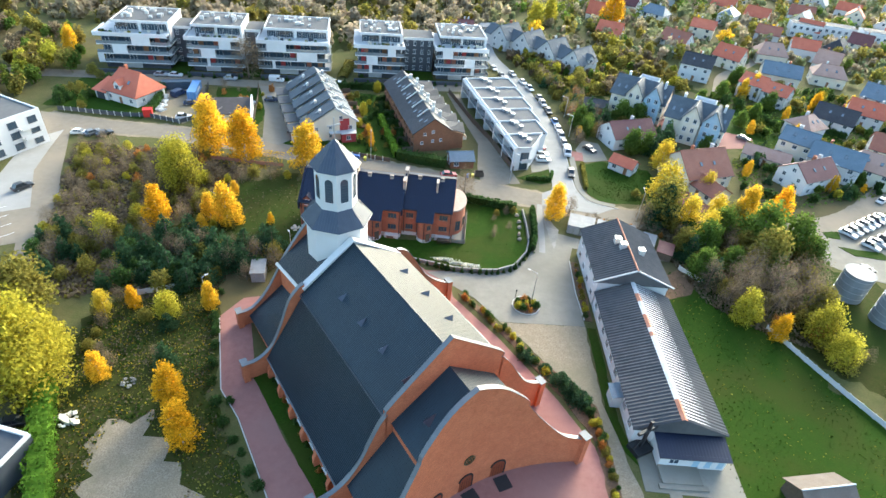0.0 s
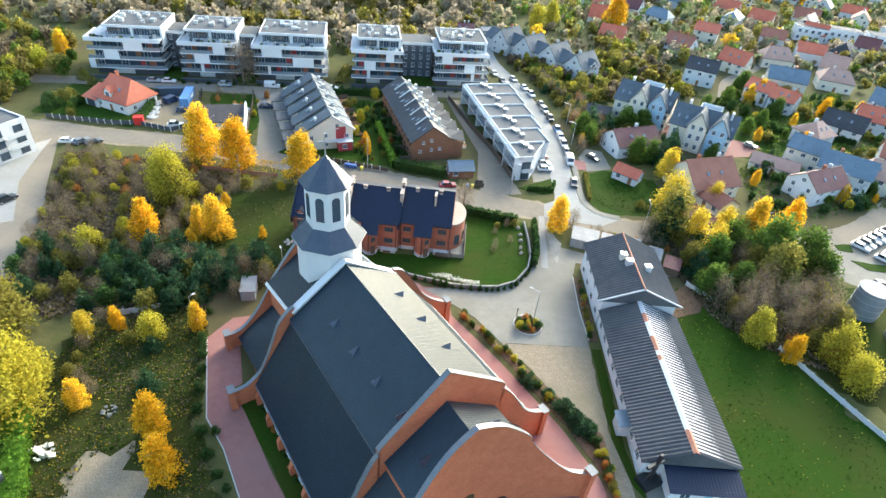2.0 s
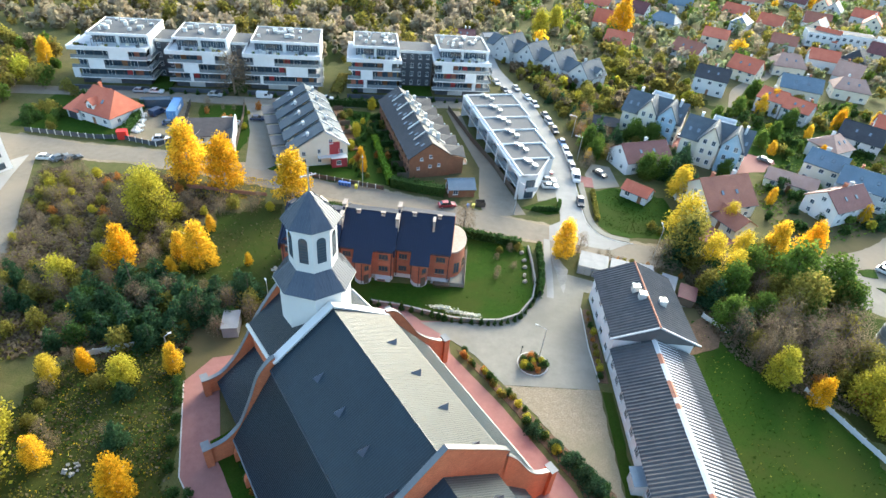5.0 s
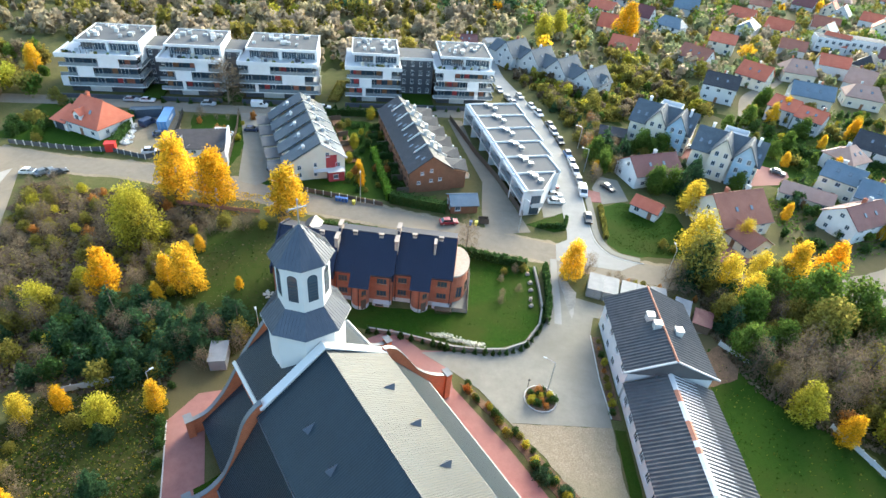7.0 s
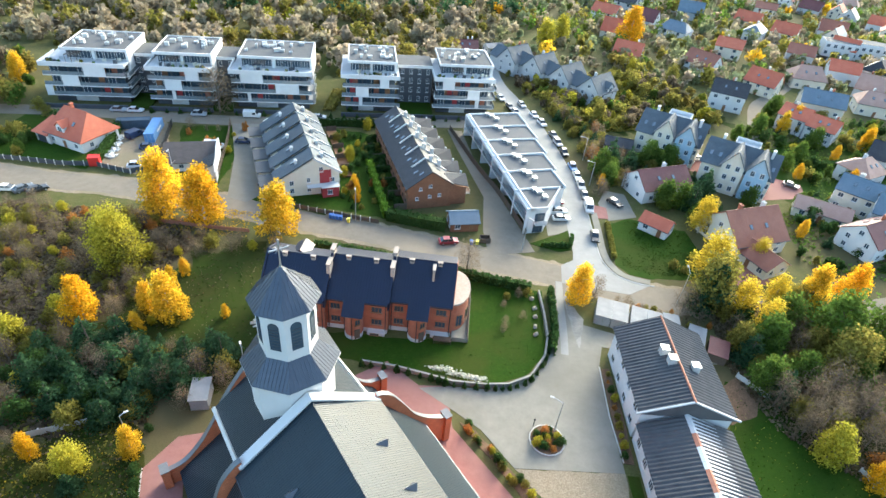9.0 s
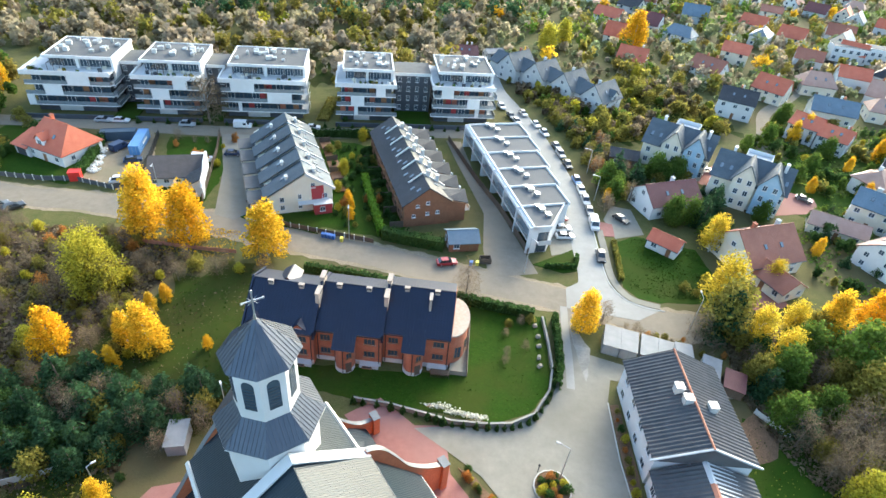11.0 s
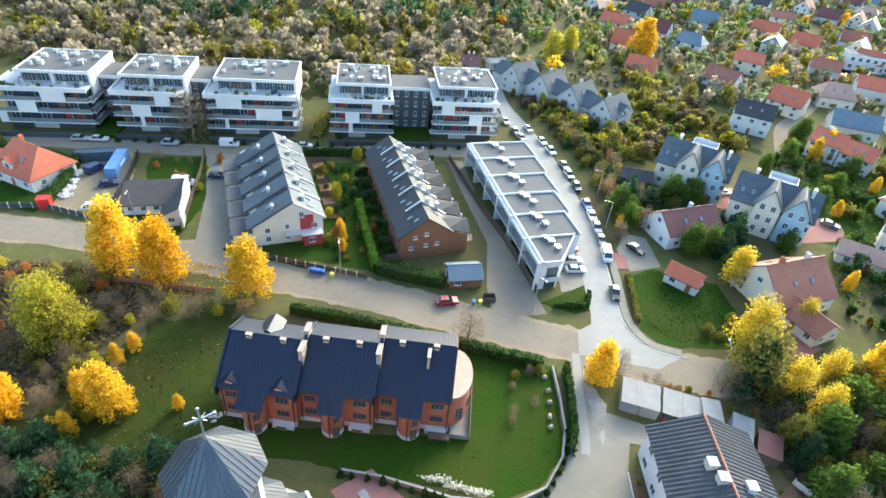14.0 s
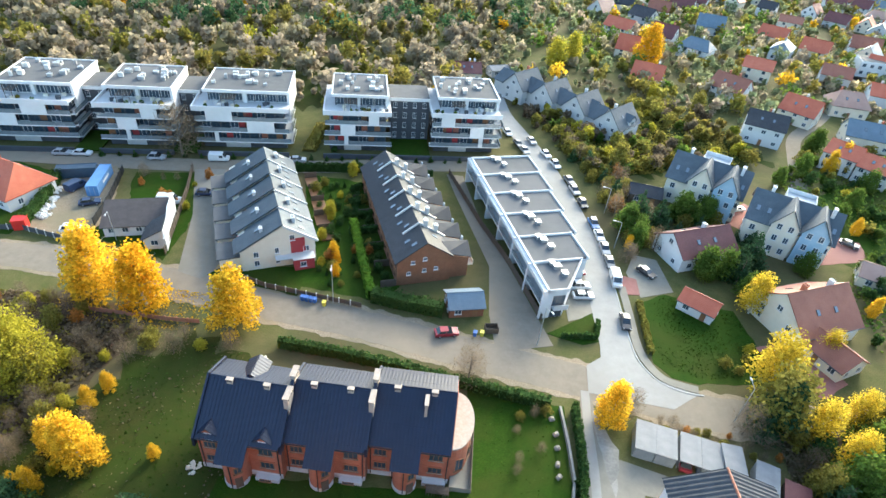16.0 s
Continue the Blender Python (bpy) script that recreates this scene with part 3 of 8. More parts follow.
    part("pane", cached(("pane", round(w, 2), round(h, 2), pane_mat.name), mk_pane), None, fr)
    return fr


def roof_window(parent, m, w=0.8, h=1.2):
    def mk():
        return Shape().box(-w / 2, 0, 0, w / 2, h, 0.1).mesh("roof_window", GREYWALL)
    def mkp():
        return Shape().box(-w / 2 + 0.08, 0.08, 0.1, w / 2 - 0.08, h - 0.08, 0.125).mesh("pane", SKYGLASS)
    fr = part("roof_window", cached(("rw", w, h), mk), None, parent, m=m)
    part("pane", cached(("rwp", w, h), mkp), None, fr)


def chimney(parent, x, y, z0, z1, w=0.6, d=0.9, mat=None):
    q = Shape().box(-w / 2, -d / 2, z0, w / 2, d / 2, z1)
    q.box(-w / 2 - 0.08, -d / 2 - 0.08, z1, w / 2 + 0.08, d / 2 + 0.08, z1 + 0.12)
    for k in (-1, 1):
        q.tube((0, k * d * 0.22, z1 + 0.12), (0, k * d * 0.22, z1 + 0.4), 0.1, n=6)
    return part("chimney", q, mat or HOUSE_BRICK, parent, m=pose(x, y, 0))


def house(x, y, yaw, L, W, eave, ridge, roof_mat, wall_mat, label, hip=0.0, over=0.5, wins=3, storeys=1, chim=1, group="detached houses", name="house", skylights=2, door=True, seed=0, gable_win=True, base=0.0, lite=False):
    """A pitched-roof house: ridge along local x, L by W, ends hipped by hip metres."""
    rnd = random.Random(seed * 7 + 3)

    def opening(m, w_, h_):
        if lite:
            part("window", cached(("lite", w_, h_), lambda: Shape().box(-w_ / 2, -0.05, 0, w_ / 2, 0.02, h_).mesh("window", GLASS)), None, h, m=m)
        else:
            window(h, m, w_, h_)

    h = thing(name, pose(x, y, base, 0, 0, yaw), label, "house", group)
    hl, hw = L / 2, W / 2
    sl = (ridge - eave) / hw
    wall = Shape()
    if hip:
        wall.prism([(-hl, -hw, -0.3), (hl, -hw, -0.3), (hl, hw, -0.3), (-hl, hw, -0.3)], (0, 0, eave + 0.3))
    else:
        wall.prism([(-hl, -hw, -0.3), (-hl, hw, -0.3), (-hl, hw, eave), (-hl, 0, ridge - 0.08), (-hl, -hw, eave)], (L, 0, 0))
    part("wall", wall, wall_mat, h)
    ze = eave - over * sl
    rx = hl - hip if hip else hl + over * 0.6
    ex = hl + over * (1 if hip else 0.6)
    ey = hw + over
    roof = Shape()
    t = 0.2
    roof.slab((-ex, -ey, ze + t), (ex, -ey, ze + t), (rx, 0, ridge + t), (-rx, 0, ridge + t), t)
    roof.slab((ex, ey, ze + t), (-ex, ey, ze + t), (-rx, 0, ridge + t), (rx, 0, ridge + t), t)
    if hip:
        for sg in (1, -1):
            tri = [Vector((sg * ex, -sg * ey, ze + t)), Vector((sg * ex, sg * ey, ze + t)), Vector((sg * rx, 0, ridge + t))]
            roof.face(tri)
            roof.face([tri[0], tri[0] - Vector((0, 0, t)), tri[1] - Vector((0, 0, t)), tri[1]])
            roof.face([p - Vector((0, 0, t * 0.9)) for p in tri][::-1])
    part("roof", roof, roof_mat, h)
    cap = Shape().tube((-rx, 0, ridge + t - 0.02), (rx, 0, ridge + t - 0.02), 0.13, n=6)
    part("ridge_cap", cap, roof_mat, h)
    for sg in () if lite else (-1, 1):
        g = Shape().tube((-ex, sg * (ey + 0.06), ze + t - 0.08), (ex, sg * (ey + 0.06), ze + t - 0.08), 0.08, n=6)
        part("gutter", g, GREYWALL, h)
    fh = eave / max(storeys, 1)
    for st in range(storeys):
        z = st * fh + min(0.95, fh * 0.35)
        for k in range(wins):
            xx = -hl + L * (k + 0.5) / wins
            if door and st == 0 and k == wins // 2:
                d = Shape().box(-0.5, -0.09, 0, 0.5, 0.02, 2.05)
                part("door", d, WOOD, h, m=pose(xx, -hw, 0))
            else:
                opening(pose(xx, -hw, z), 1.3, 1.25)
            if not lite:
                opening(pose(xx, hw, z, 0, 0, 180), 1.3, 1.25)
        nw = 2
        for k in range(nw):
            yy = -hw + W * (k + 0.5) / nw
            opening(pose(-hl, yy, z, 0, 0, -90), 1.1, 1.25)
            if not lite:
                opening(pose(hl, yy, z, 0, 0, 90), 1.1, 1.25)
    if gable_win and not hip:
        for sg in (-1, 1):
            opening(pose(sg * hl, 0, eave + (ridge - eave) * 0.2, 0, 0, sg * 90), 1.2, 1.2)
    ang = math.degrees(math.atan(sl))
    for k in range(skylights):
        xx = (-0.5 + (k + 0.5) / skylights) * L * 0.6
        for sg in (-1, 1):
            yy = hw * 0.62
            roof_window(h, pose(xx, sg * yy, ridge - yy * sl + t + 0.01, 0, 0, 0) @ (pose(0, 0, 0, ang) if sg < 0 else pose(0, 0, 0, 0, 0, 180) @ pose(0, 0, 0, ang)))
    for k in range(chim):
        xx = rnd.uniform(-0.3, 0.3) * L
        chimney(h, xx, 0.5, ridge - 1.0, ridge + 1.0, mat=rnd.choice((HOUSE_BRICK, LIGHTGREY)))
    return h


def dormer(parent, x, y, z, w, h, depth, roof_mat, wall_mat, facing=0):
    """A small gabled dormer facing local -y."""
    d = part("dormer", Shape().prism([(-w / 2, 0, -1.0), (w / 2, 0, -1.0), (w / 2, 0, h * 0.6), (0, 0, h - 0.03), (-w / 2, 0, h * 0.6)], (0, depth, 0)), wall_mat, parent, m=pose(x, y, z, 0, 0, facing))
    r = Shape()
    r.slab((-w / 2 - 0.25, -0.3, h * 0.6 - 0.1), (0, -0.3, h + 0.12), (0, depth, h + 0.12), (-w / 2 - 0.25, depth, h * 0.6 - 0.1), -0.14)
    r.slab((0, -0.3, h + 0.12), (w / 2 + 0.25, -0.3, h * 0.6 - 0.1), (w / 2 + 0.25, depth, h * 0.6 - 0.1), (0, depth, h + 0.12), -0.14)
    part("dormer_roof", r, roof_mat, d)
    window(d, pose(0, 0, 0.1), w * 0.55, h * 0.55, pane_mat=GLASS)
    return d


# ---- church ----
CH = pose(1.25, 49.5, 0, 0, 0, 37.08)
church = thing("church", CH, "large red brick church with dark roofs and white octagonal tower", "church")
GABLE_S = [(0, 25.2), (8.8, 18.3), (9.0, 17.2), (9.6, 16.5), (11.2, 14.5), (12.6, 12.2), (13.9, 10.0), (15.4, 8.0), (17.3, 6.4), (19.5, 5.2)]
GABLE_SL = [(0, 25.2), (8.5, 17.4), (8.7, 16.4), (9.9, 14.6), (11.2, 11.8), (12.6, 8.8), (14.5, 6.2), (16.5, 4.9), (19.3, 4.5)]
GABLE_M = [(8.4, 17.1), (9.4, 16.8), (10.7, 15.7), (12.4, 13.0), (13.4, 11.2), (14.6, 9.3), (17.1, 6.9), (19.8, 5.2)]
GABLE_ML = [(8.4, 16.3), (9.4, 15.7), (11.0, 13.7), (12.4, 10.0), (13.6, 7.2), (14.7, 5.3), (16.8, 3.7), (19.0, 3.4)]
GABLE_N = [(0, 20.5), (3, 18.0), (7, 12.8), (9, 9.2), (11, 6.1), (13.5, 3.6), (16, 3.0)]
FRONT = [(0, 22.0), (4, 20.0), (8, 16.2), (8.4, 15.0), (10.3, 12.0), (13.3, 8.1), (15.2, 6.3), (17.4, 5.6)]


def dense(profile, step=0.5):
    """Rounds a half profile into short steps."""
    line = smooth(profile, 5)
    return [p for i, p in enumerate(line) if i == 0 or p[0] > line[i - 1][0] + 1e-4]


def swoop_wall(name, half, plan, t, mat, x_from=0.0, top_mat=SHEET, parent=church, both=True, left=None):
    """A wall with a swept top; plan(x) gives its y. Built as one mesh with a coping part."""
    prof = [p for p in dense(half) if p[0] >= x_from - 1e-6]
    port = [p for p in dense(left or half) if p[0] >= x_from - 1e-6]
    if both and x_from == 0:
        line = [(-x, z) for x, z in port[:0:-1]] + prof
        runs = [line]
    else:
        runs = [prof, [(-x, z) for x, z in port[::-1]]]
    for line in runs:
        w, c = Shape(), Shape()
        for i in range(len(line) - 1):
            (x0, z0), (x1, z1) = line[i], line[i + 1]
            y0, y1 = plan(x0), plan(x1)
            w.face([(x0, y0, 0 if x_from == 0 else 0), (x1, y1, 0), (x1, y1, z1), (x0, y0, z0)])
            w.face([(x1, y1 + t, 0), (x0, y0 + t, 0), (x0, y0 + t, z0), (x1, y1 + t, z1)])
            a, b, e, o = Vector((x0, y0 - 0.05, z0)), Vector((x1, y1 - 0.05, z1)), Vector((0, t + 0.1, 0)), Vector((0, 0, 0.1))
            c.face([a + o, b + o, b + e + o, a + e + o])
            c.face([a, b, b + o, a + o])
            c.face([b + e, a + e, a + e + o, b + e + o])
        for (x, z), sg in ((line[0], 0), (line[-1], 1)):
            y = plan(x)
            q = [(x, y, 0), (x, y + t, 0), (x, y + t, z), (x, y, z)]
            w.face(q if sg else q[::-1])
        wall = part(name, w, mat, church)
        part("coping", c, top_mat, wall, "grey sheet metal coping")


def pilaster(x, y, w, d, h, mat=CHURCH_BRICK):
    p = part("pilaster", Shape().box(-w / 2, -d / 2, 0, w / 2, d / 2, h), mat, church, m=pose(x, y, 0))
    part("pilaster_cap", Shape().box(-w / 2 - 0.07, -d / 2 - 0.07, h, w / 2 + 0.07, d / 2 + 0.07, h + 0.1), SHEET, p)


swoop_wall("gable_wall", GABLE_S, lambda x: -1.9, 0.6, CHURCH_BRICK, left=GABLE_SL)
swoop_wall("wing_wall", GABLE_M, lambda x: 25.6, 0.6, CHURCH_BRICK, 8.4, left=GABLE_ML)
swoop_wall("chancel_wall", GABLE_N, lambda x: 38.0, 0.6, CHURCH_BRICK)
front_y = lambda x: -8.0 - 4.4 * (x / 16.4) ** 2
swoop_wall("front_wall", FRONT, front_y, 0.6, CHURCH_BRICK)
for sg in (-1, 1):
    pilaster(sg * 19.4, -1.6, 1.0, 1.5, 5.6)
    pilaster(sg * (20.1 if sg > 0 else 19.2), 25.9, 1.0, 1.5, 5.6 if sg > 0 else 4.0)
    pilaster(sg * 16.2, 38.3, 1.0, 1.5, 3.6)
    pilaster(sg * 17.9, front_y(17.4), 1.1, 1.4, 6.2)
VENT_X, VENTS = 5.6, (-0.2, 6.0, 12.2, 18.4)
# white crossing gable
w = Shape().prism([(-8.5, 25.4, 9), (8.5, 25.4, 9), (8.5, 25.4, 16.6), (0, 25.4, 22.0), (-8.5, 25.4, 15.6)], (0, 1.0, 0))
part("crossing_gable", w, WHITE, church, "white rendered gable below the tower")
for sg in (-1, 1):
    c = Shape().slab((sg * 8.8, 25.2, 16.1 + 0.5 * sg), (0, 25.2, 22.2), (0, 26.5, 22.2), (sg * 8.8, 26.5, 16.1 + 0.5 * sg), -0.18 * sg)
    part("gable_coping", c, WHITE, church)


def zr(y):
    """Height of the nave ridge."""
    return 22.7 - 1.1 * (y + 1.3) / 26.7


for sg in (-1, 1):
    y0, y1 = -1.35, 25.4
    # the nave's eave (x, z at both ends) and the aisle's eave, lower on the west side
    ex, e0, e1, ax, a0, a1 = (8.6, 17.6, 16.7, 16.0, 7.3, 6.6) if sg > 0 else (9.2, 15.8, 14.6, 15.6, 4.1, 3.7)
    def q(x, y, z): return (sg * x, y, z)
    def quad(sh, a, b, c, d, t):
        pts = [q(*a), q(*b), q(*c), q(*d)]
        sh.slab(*(pts if sg > 0 else pts[::-1]), t)
    up, low = Shape(), Shape()
    quad(up, (ex, y0, e0), (ex, y1, e1), (0, y1, zr(y1)), (0, y0, zr(y0)), 0.25)
    part("nave_roof", up, SLATE, church, "dark blue-black metal tile roof slope")
    quad(low, (ax, y0, a0), (ax, y1, a1), (ex - 0.2, y1, e1 - 0.45), (ex - 0.2, y0, e0 - 0.45), 0.25)
    part("aisle_roof", low, SLATE, church)
    wl = Shape()
    wl.face([q(ex - 0.3, y0, 8), q(ex - 0.3, y1, 8), q(ex - 0.3, y1, e1 - 0.1), q(ex - 0.3, y0, e0 - 0.1)][::sg])
    wl.face([q(ex - 0.6, y0, 8), q(ex - 0.6, y1, 8), q(ex - 0.6, y1, e1 - 0.1), q(ex - 0.6, y0, e0 - 0.1)][::-sg])
    part("clerestory_wall", wl, CHURCH_BRICK, church)
    gut = Shape().tube(q(ex + 0.08, y0, e0 - 0.2), q(ex + 0.08, y1, e1 - 0.2), 0.1, n=6)
    part("gutter", gut, GREYWALL, church)
    gut = Shape().tube(q(ax + 0.08, y0, a0 - 0.15), q(ax + 0.08, y1, a1 - 0.15), 0.12, n=6)
    part("gutter", gut, SHEET, church)
    aw = Shape().box(min(sg * 14.9, sg * 15.3), y0, 0, max(sg * 14.9, sg * 15.3), y1, a1)
    part("aisle_wall", aw, CHURCH_BRICK, church)
    for k in range(6):
        yy = 1.5 + k * 4.6
        bt = Shape().prism([(0, -0.35, 0), (0.8, -0.35, 0), (0.8, -0.35, 1.7), (0.55, -0.35, 2.3), (0, -0.35, 3.1)], (0, 0.7, 0))
        part("buttress", bt, CHURCH_BRICK, church, m=pose(sg * 15.3, yy, 0, 0, 0, 0 if sg > 0 else 180))
        if k < 5:
            window(church, pose(sg * 15.3, yy + 2.3, 1.2, 0, 0, 90 if sg > 0 else -90), 1.2, 2.4, frame_mat=COPING)
    # crossing and chancel roofs
    y2, y3 = 26.3, 37.95
    up, low = Shape(), Shape()
    quad(up, (8.6, y2, 14.4), (8.6, y3, 11.8), (0, y3, 18.6), (0, y2, 20.8), 0.25)
    part("chancel_roof", up, SLATE, church)
    quad(low, (14.6, y2, 3.4), (14.6, y3, 2.0), (8.2, y3, 6.8), (8.2, y2, 9.6), 0.25)
    part("chancel_aisle_roof", low, SLATE, church)
    wl = Shape().box(min(sg * 7.9, sg * 8.2), y2, 7, max(sg * 7.9, sg * 8.2), y3, 12.0)
    part("chancel_wall_upper", wl, CHURCH_BRICK, church)
    fs = Shape().slab(*([q(8.95, y2, 14.35), q(8.95, y3, 11.75), q(8.6, y3, 12.1), q(8.6, y2, 14.7)][::sg]), 0.3)
    part("fascia", fs, COPING, church, "white fascia board")
    cw = Shape().box(min(sg * 13.7, sg * 14.1), y2, 0, max(sg * 13.7, sg * 14.1), y3, 2.4)
    part("chancel_aisle_wall", cw, CHURCH_BRICK, church)
    # narthex roof behind the front wall
    up, low = Shape(), Shape()
    quad(up, (8.3, -8.45, 14.0), (8.3, -1.9, 14.0), (0, -1.9, 20.2), (0, -7.4, 20.2), 0.25)
    part("narthex_roof", up, SLATE, church)
    quad(low, (14.6, -10.6, 5.0), (14.6, -1.9, 5.0), (8.0, -1.9, 12.2), (8.0, -8.4, 12.2), 0.25)
    part("narthex_lower_roof", low, SLATE, church)
    nw = Shape().box(min(sg * 7.7, sg * 8.0), -8.35, 7, max(sg * 7.7, sg * 8.0), -1.9, 13.9)
    part("narthex_wall", nw, CHURCH_BRICK, church)
    nw = Shape().box(min(sg * 13.6, sg * 14.0), -10.4, 0, max(sg * 13.6, sg * 14.0), -1.9, 5.2)
    part("narthex_outer_wall", nw, CHURCH_BRICK, church)
    # small triangular roof vents
    for yy in VENTS:
        sl = (zr(yy) - e0 - (e1 - e0) * (yy + 1.3) / 26.7) / ex
        v = Shape()
        A, B, C, D = Vector((-0.55, 0, 0)), Vector((0.55, 0, 0)), Vector((0, 0, 0.75)), Vector((0, 1.5, 0.05))
        v.face([A, B, C]).face([B, D, C]).face([D, A, C]).face([A, D, B])
        part("roof_vent", v, SEAM, church, m=pose(sg * VENT_X, yy, zr(yy) - VENT_X * sl - 0.02, 0, 0, 90 * sg) @ pose(0, 0, 0, math.degrees(math.atan(sl))))
    v = Shape()
    A, B, C, D = Vector((-0.7, 0, 0)), Vector((0.7, 0, 0)), Vector((0, 0, 0.9)), Vector((0, 1.9, 0.05))
    v.face([A, B, C]).face([B, D, C]).face([D, A, C]).face([A, D, B])
    part("roof_vent", v, SEAM, church, m=pose(sg * 5.4, -5.4, 20.2 - 5.4 * 6.2 / 8.3 - 0.02, 0, 0, 90 * sg) @ pose(0, 0, 0, 36))
rc = Shape().tube((0, -1.3, zr(-1.3) - 0.02), (0, 25.4, zr(25.4) - 0.02), 0.12, n=6)
part("ridge_cap", rc, SLATE, church)


def arch(w, h, n=8):
    """Loop of an arched opening on the plane x-z."""
    r = w / 2
    return [(-r, 0, 0), (r, 0, 0)] + [(r * math.cos(math.pi * i / n), 0, h - r + r * math.sin(math.pi * i / n)) for i in range(n + 1)]


for x in (-4.8, 0.5, 5.8):
    yy = front_y(x) - 0.02
    turn = math.degrees(math.atan(-8.8 * x / 16.4 ** 2))
    d = part("door", Shape().prism([Vector(p) for p in arch(2.0, 3.5)], (0, 0.2, 0)), DOORWOOD, church, "arched varnished wooden door", pose(x, yy - 0.08, 0, 0, 0, turn))
    fr = Shape()
    o, i_ = arch(2.5, 3.8), arch(2.0, 3.5)
    for k in range(1, len(o)):
        j = (k + 1) % len(o)
        if j:
            fr.face([Vector(i_[k]), Vector(o[k]), Vector(o[j]), Vector(i_[j])][::-1])
            fr.face([Vector(o[k]), Vector(o[k]) + Vector((0, 0.1, 0)), Vector(o[j]) + Vector((0, 0.1, 0)), Vector(o[j])])
    part("door_surround", fr, BLACK, d, m=pose(0, -0.05, 0))
    for k in range(4):
        part("door_board", Shape().box(-0.02, -0.03, 0.15, 0.02, 0, 2.5), BLACK, d, m=pose(-0.6 + 0.4 * k, 0, 0))
    mat_ = thing("door_mat", CH @ pose(x + 0.1, yy - 1.5, 0.055, 0, 0, turn), "dark rubber mat on the paving before a church door", "mat", "church door mats")
    part("mat", Shape().box(-1.1, -1.2, 0, 1.1, 1.0, 0.03), BLACK, mat_)
em = Shape()
for r0, r1 in ((0.75, 0.95), (0.25, 0.4)):
    for k in range(16):
        a, b = 2 * math.pi * k / 16, 2 * math.pi * (k + 1) / 16
        f_ = lambda r, t: Vector((r * math.cos(t), 0, r * math.sin(t)))
        em.prism([f_(r0, a), f_(r1, a), f_(r1, b), f_(r0, b)], (0, 0.08, 0))
for k in range(8):
    a = math.pi * k / 4
    em.tube((0.3 * math.cos(a), 0.04, 0.3 * math.sin(a)), (0.85 * math.cos(a), 0.04, 0.85 * math.sin(a)), 0.05, n=5)
part("rosette", em, material("green_bronze", (0.05, 0.06, 0.03), (0.09, 0.09, 0.04), 3, 0.5, metal=0.4), church, "round dark bronze rosette", pose(0.5, front_y(0.5) - 0.12, 7.2))

# tower
TY = 31.2


def octa(r, z, rot=22.5):
    return [Vector((r * math.cos(radians(45 * k + rot)), TY + r * math.sin(radians(45 * k + rot)), z)) for k in range(8)]


def octa_band(r0, z0, r1, z1, rot=22.5):
    q_ = Shape()
    a, b = octa(r0, z0, rot), octa(r1, z1, rot)
    for k in range(8):
        j = (k + 1) % 8
        q_.face([a[k], a[j], b[j], b[k]])
    return q_


def octa_ribs(r0, z0, r1, z1, gap, h=0.07):
    q_ = Shape()
    a, b = octa(r0, z0), octa(r1, z1)
    for k in range(8):
        j = (k + 1) % 8
        n = (a[j] - a[k]).cross(b[k] - a[k]).normalized()
        wid = (a[j] - a[k]).length
        m_ = int(wid / gap)
        top = (b[j] - b[k]).length
        for i in range(m_ + 1):
            t = i / m_
            p = a[k].lerp(a[j], t)
            off = (t - 0.5) * wid
            if abs(off) <= top / 2 + 1e-6:
                e = b[k].lerp(b[j], 0.5 + off / top if top > 1e-6 else 0.5)
            else:
                f_ = (wid / 2 - abs(off)) / (wid / 2 - top / 2)
                cen = (b[k] + b[j]) / 2 - (a[k] + a[j]) / 2
                e = p + cen * f_
            if (e - p).length > 0.1:
                q_.tube(p + n * 0.02, e + n * 0.02, 0.035, n=4)
    return q_


part("tower_drum", octa_band(4.9, 10.0, 4.9, 24.0), WHITE, church, "white rendered octagonal drum")
sk = part("skirt_roof", octa_band(5.7, 23.5, 3.2, 26.1), SEAM, church, "grey standing seam skirt roof")
sk2 = octa_band(5.7, 23.3, 5.7, 23.5)
sk2.face(octa(5.7, 23.3)[::-1])
part("skirt_edge", sk2, COPING, sk)
part("roof_seams", octa_ribs(5.7, 23.5, 3.2, 26.1, 0.42), SEAM, sk)
body = part("belfry", octa_band(3.25, 25.0, 3.25, 32.9), WHITE, church, "white rendered octagonal belfry")
part("cornice", octa_band(3.5, 32.3, 3.6, 32.9), WHITE, body)
tr_ = octa_band(3.95, 32.8, 0.05, 36.9)
tr_.face(octa(3.95, 32.8)[::-1])
troof = part("tower_roof", tr_, SEAM, church, "grey standing seam octagonal tower roof")
part("roof_seams", octa_ribs(3.95, 32.8, 0.05, 36.9, 0.42), SEAM, troof)
for k in range(8):
    a = radians(45 * k)
    ap = 3.25 * math.cos(radians(22.5))
    m_ = pose(ap * math.cos(a), TY + ap * math.sin(a), 27.5, 0, 0, 45 * k + 90)
    wn_ = part("belfry_window", Shape().prism([Vector(p) for p in arch(1.25, 4.0)], (0, 0.1, 0)), GLASS, body, "arched dark belfry window", m_ @ pose(0, -0.04, 0))
    for i in range(7):
        part("louvre", Shape().box(-0.55, -0.07, 0, 0.55, 0.0, 0.06), GREYWALL, wn_, m=pose(0, 0, 0.3 + 0.45 * i))
cr = Shape().tube((0, TY, 36.7), (0, TY, 37.3), 0.16, 0.1, n=8).box(-0.07, TY - 0.07, 37.3, 0.07, TY + 0.07, 40.0).box(-0.95, TY - 0.06, 38.9, 0.95, TY + 0.06, 39.05)
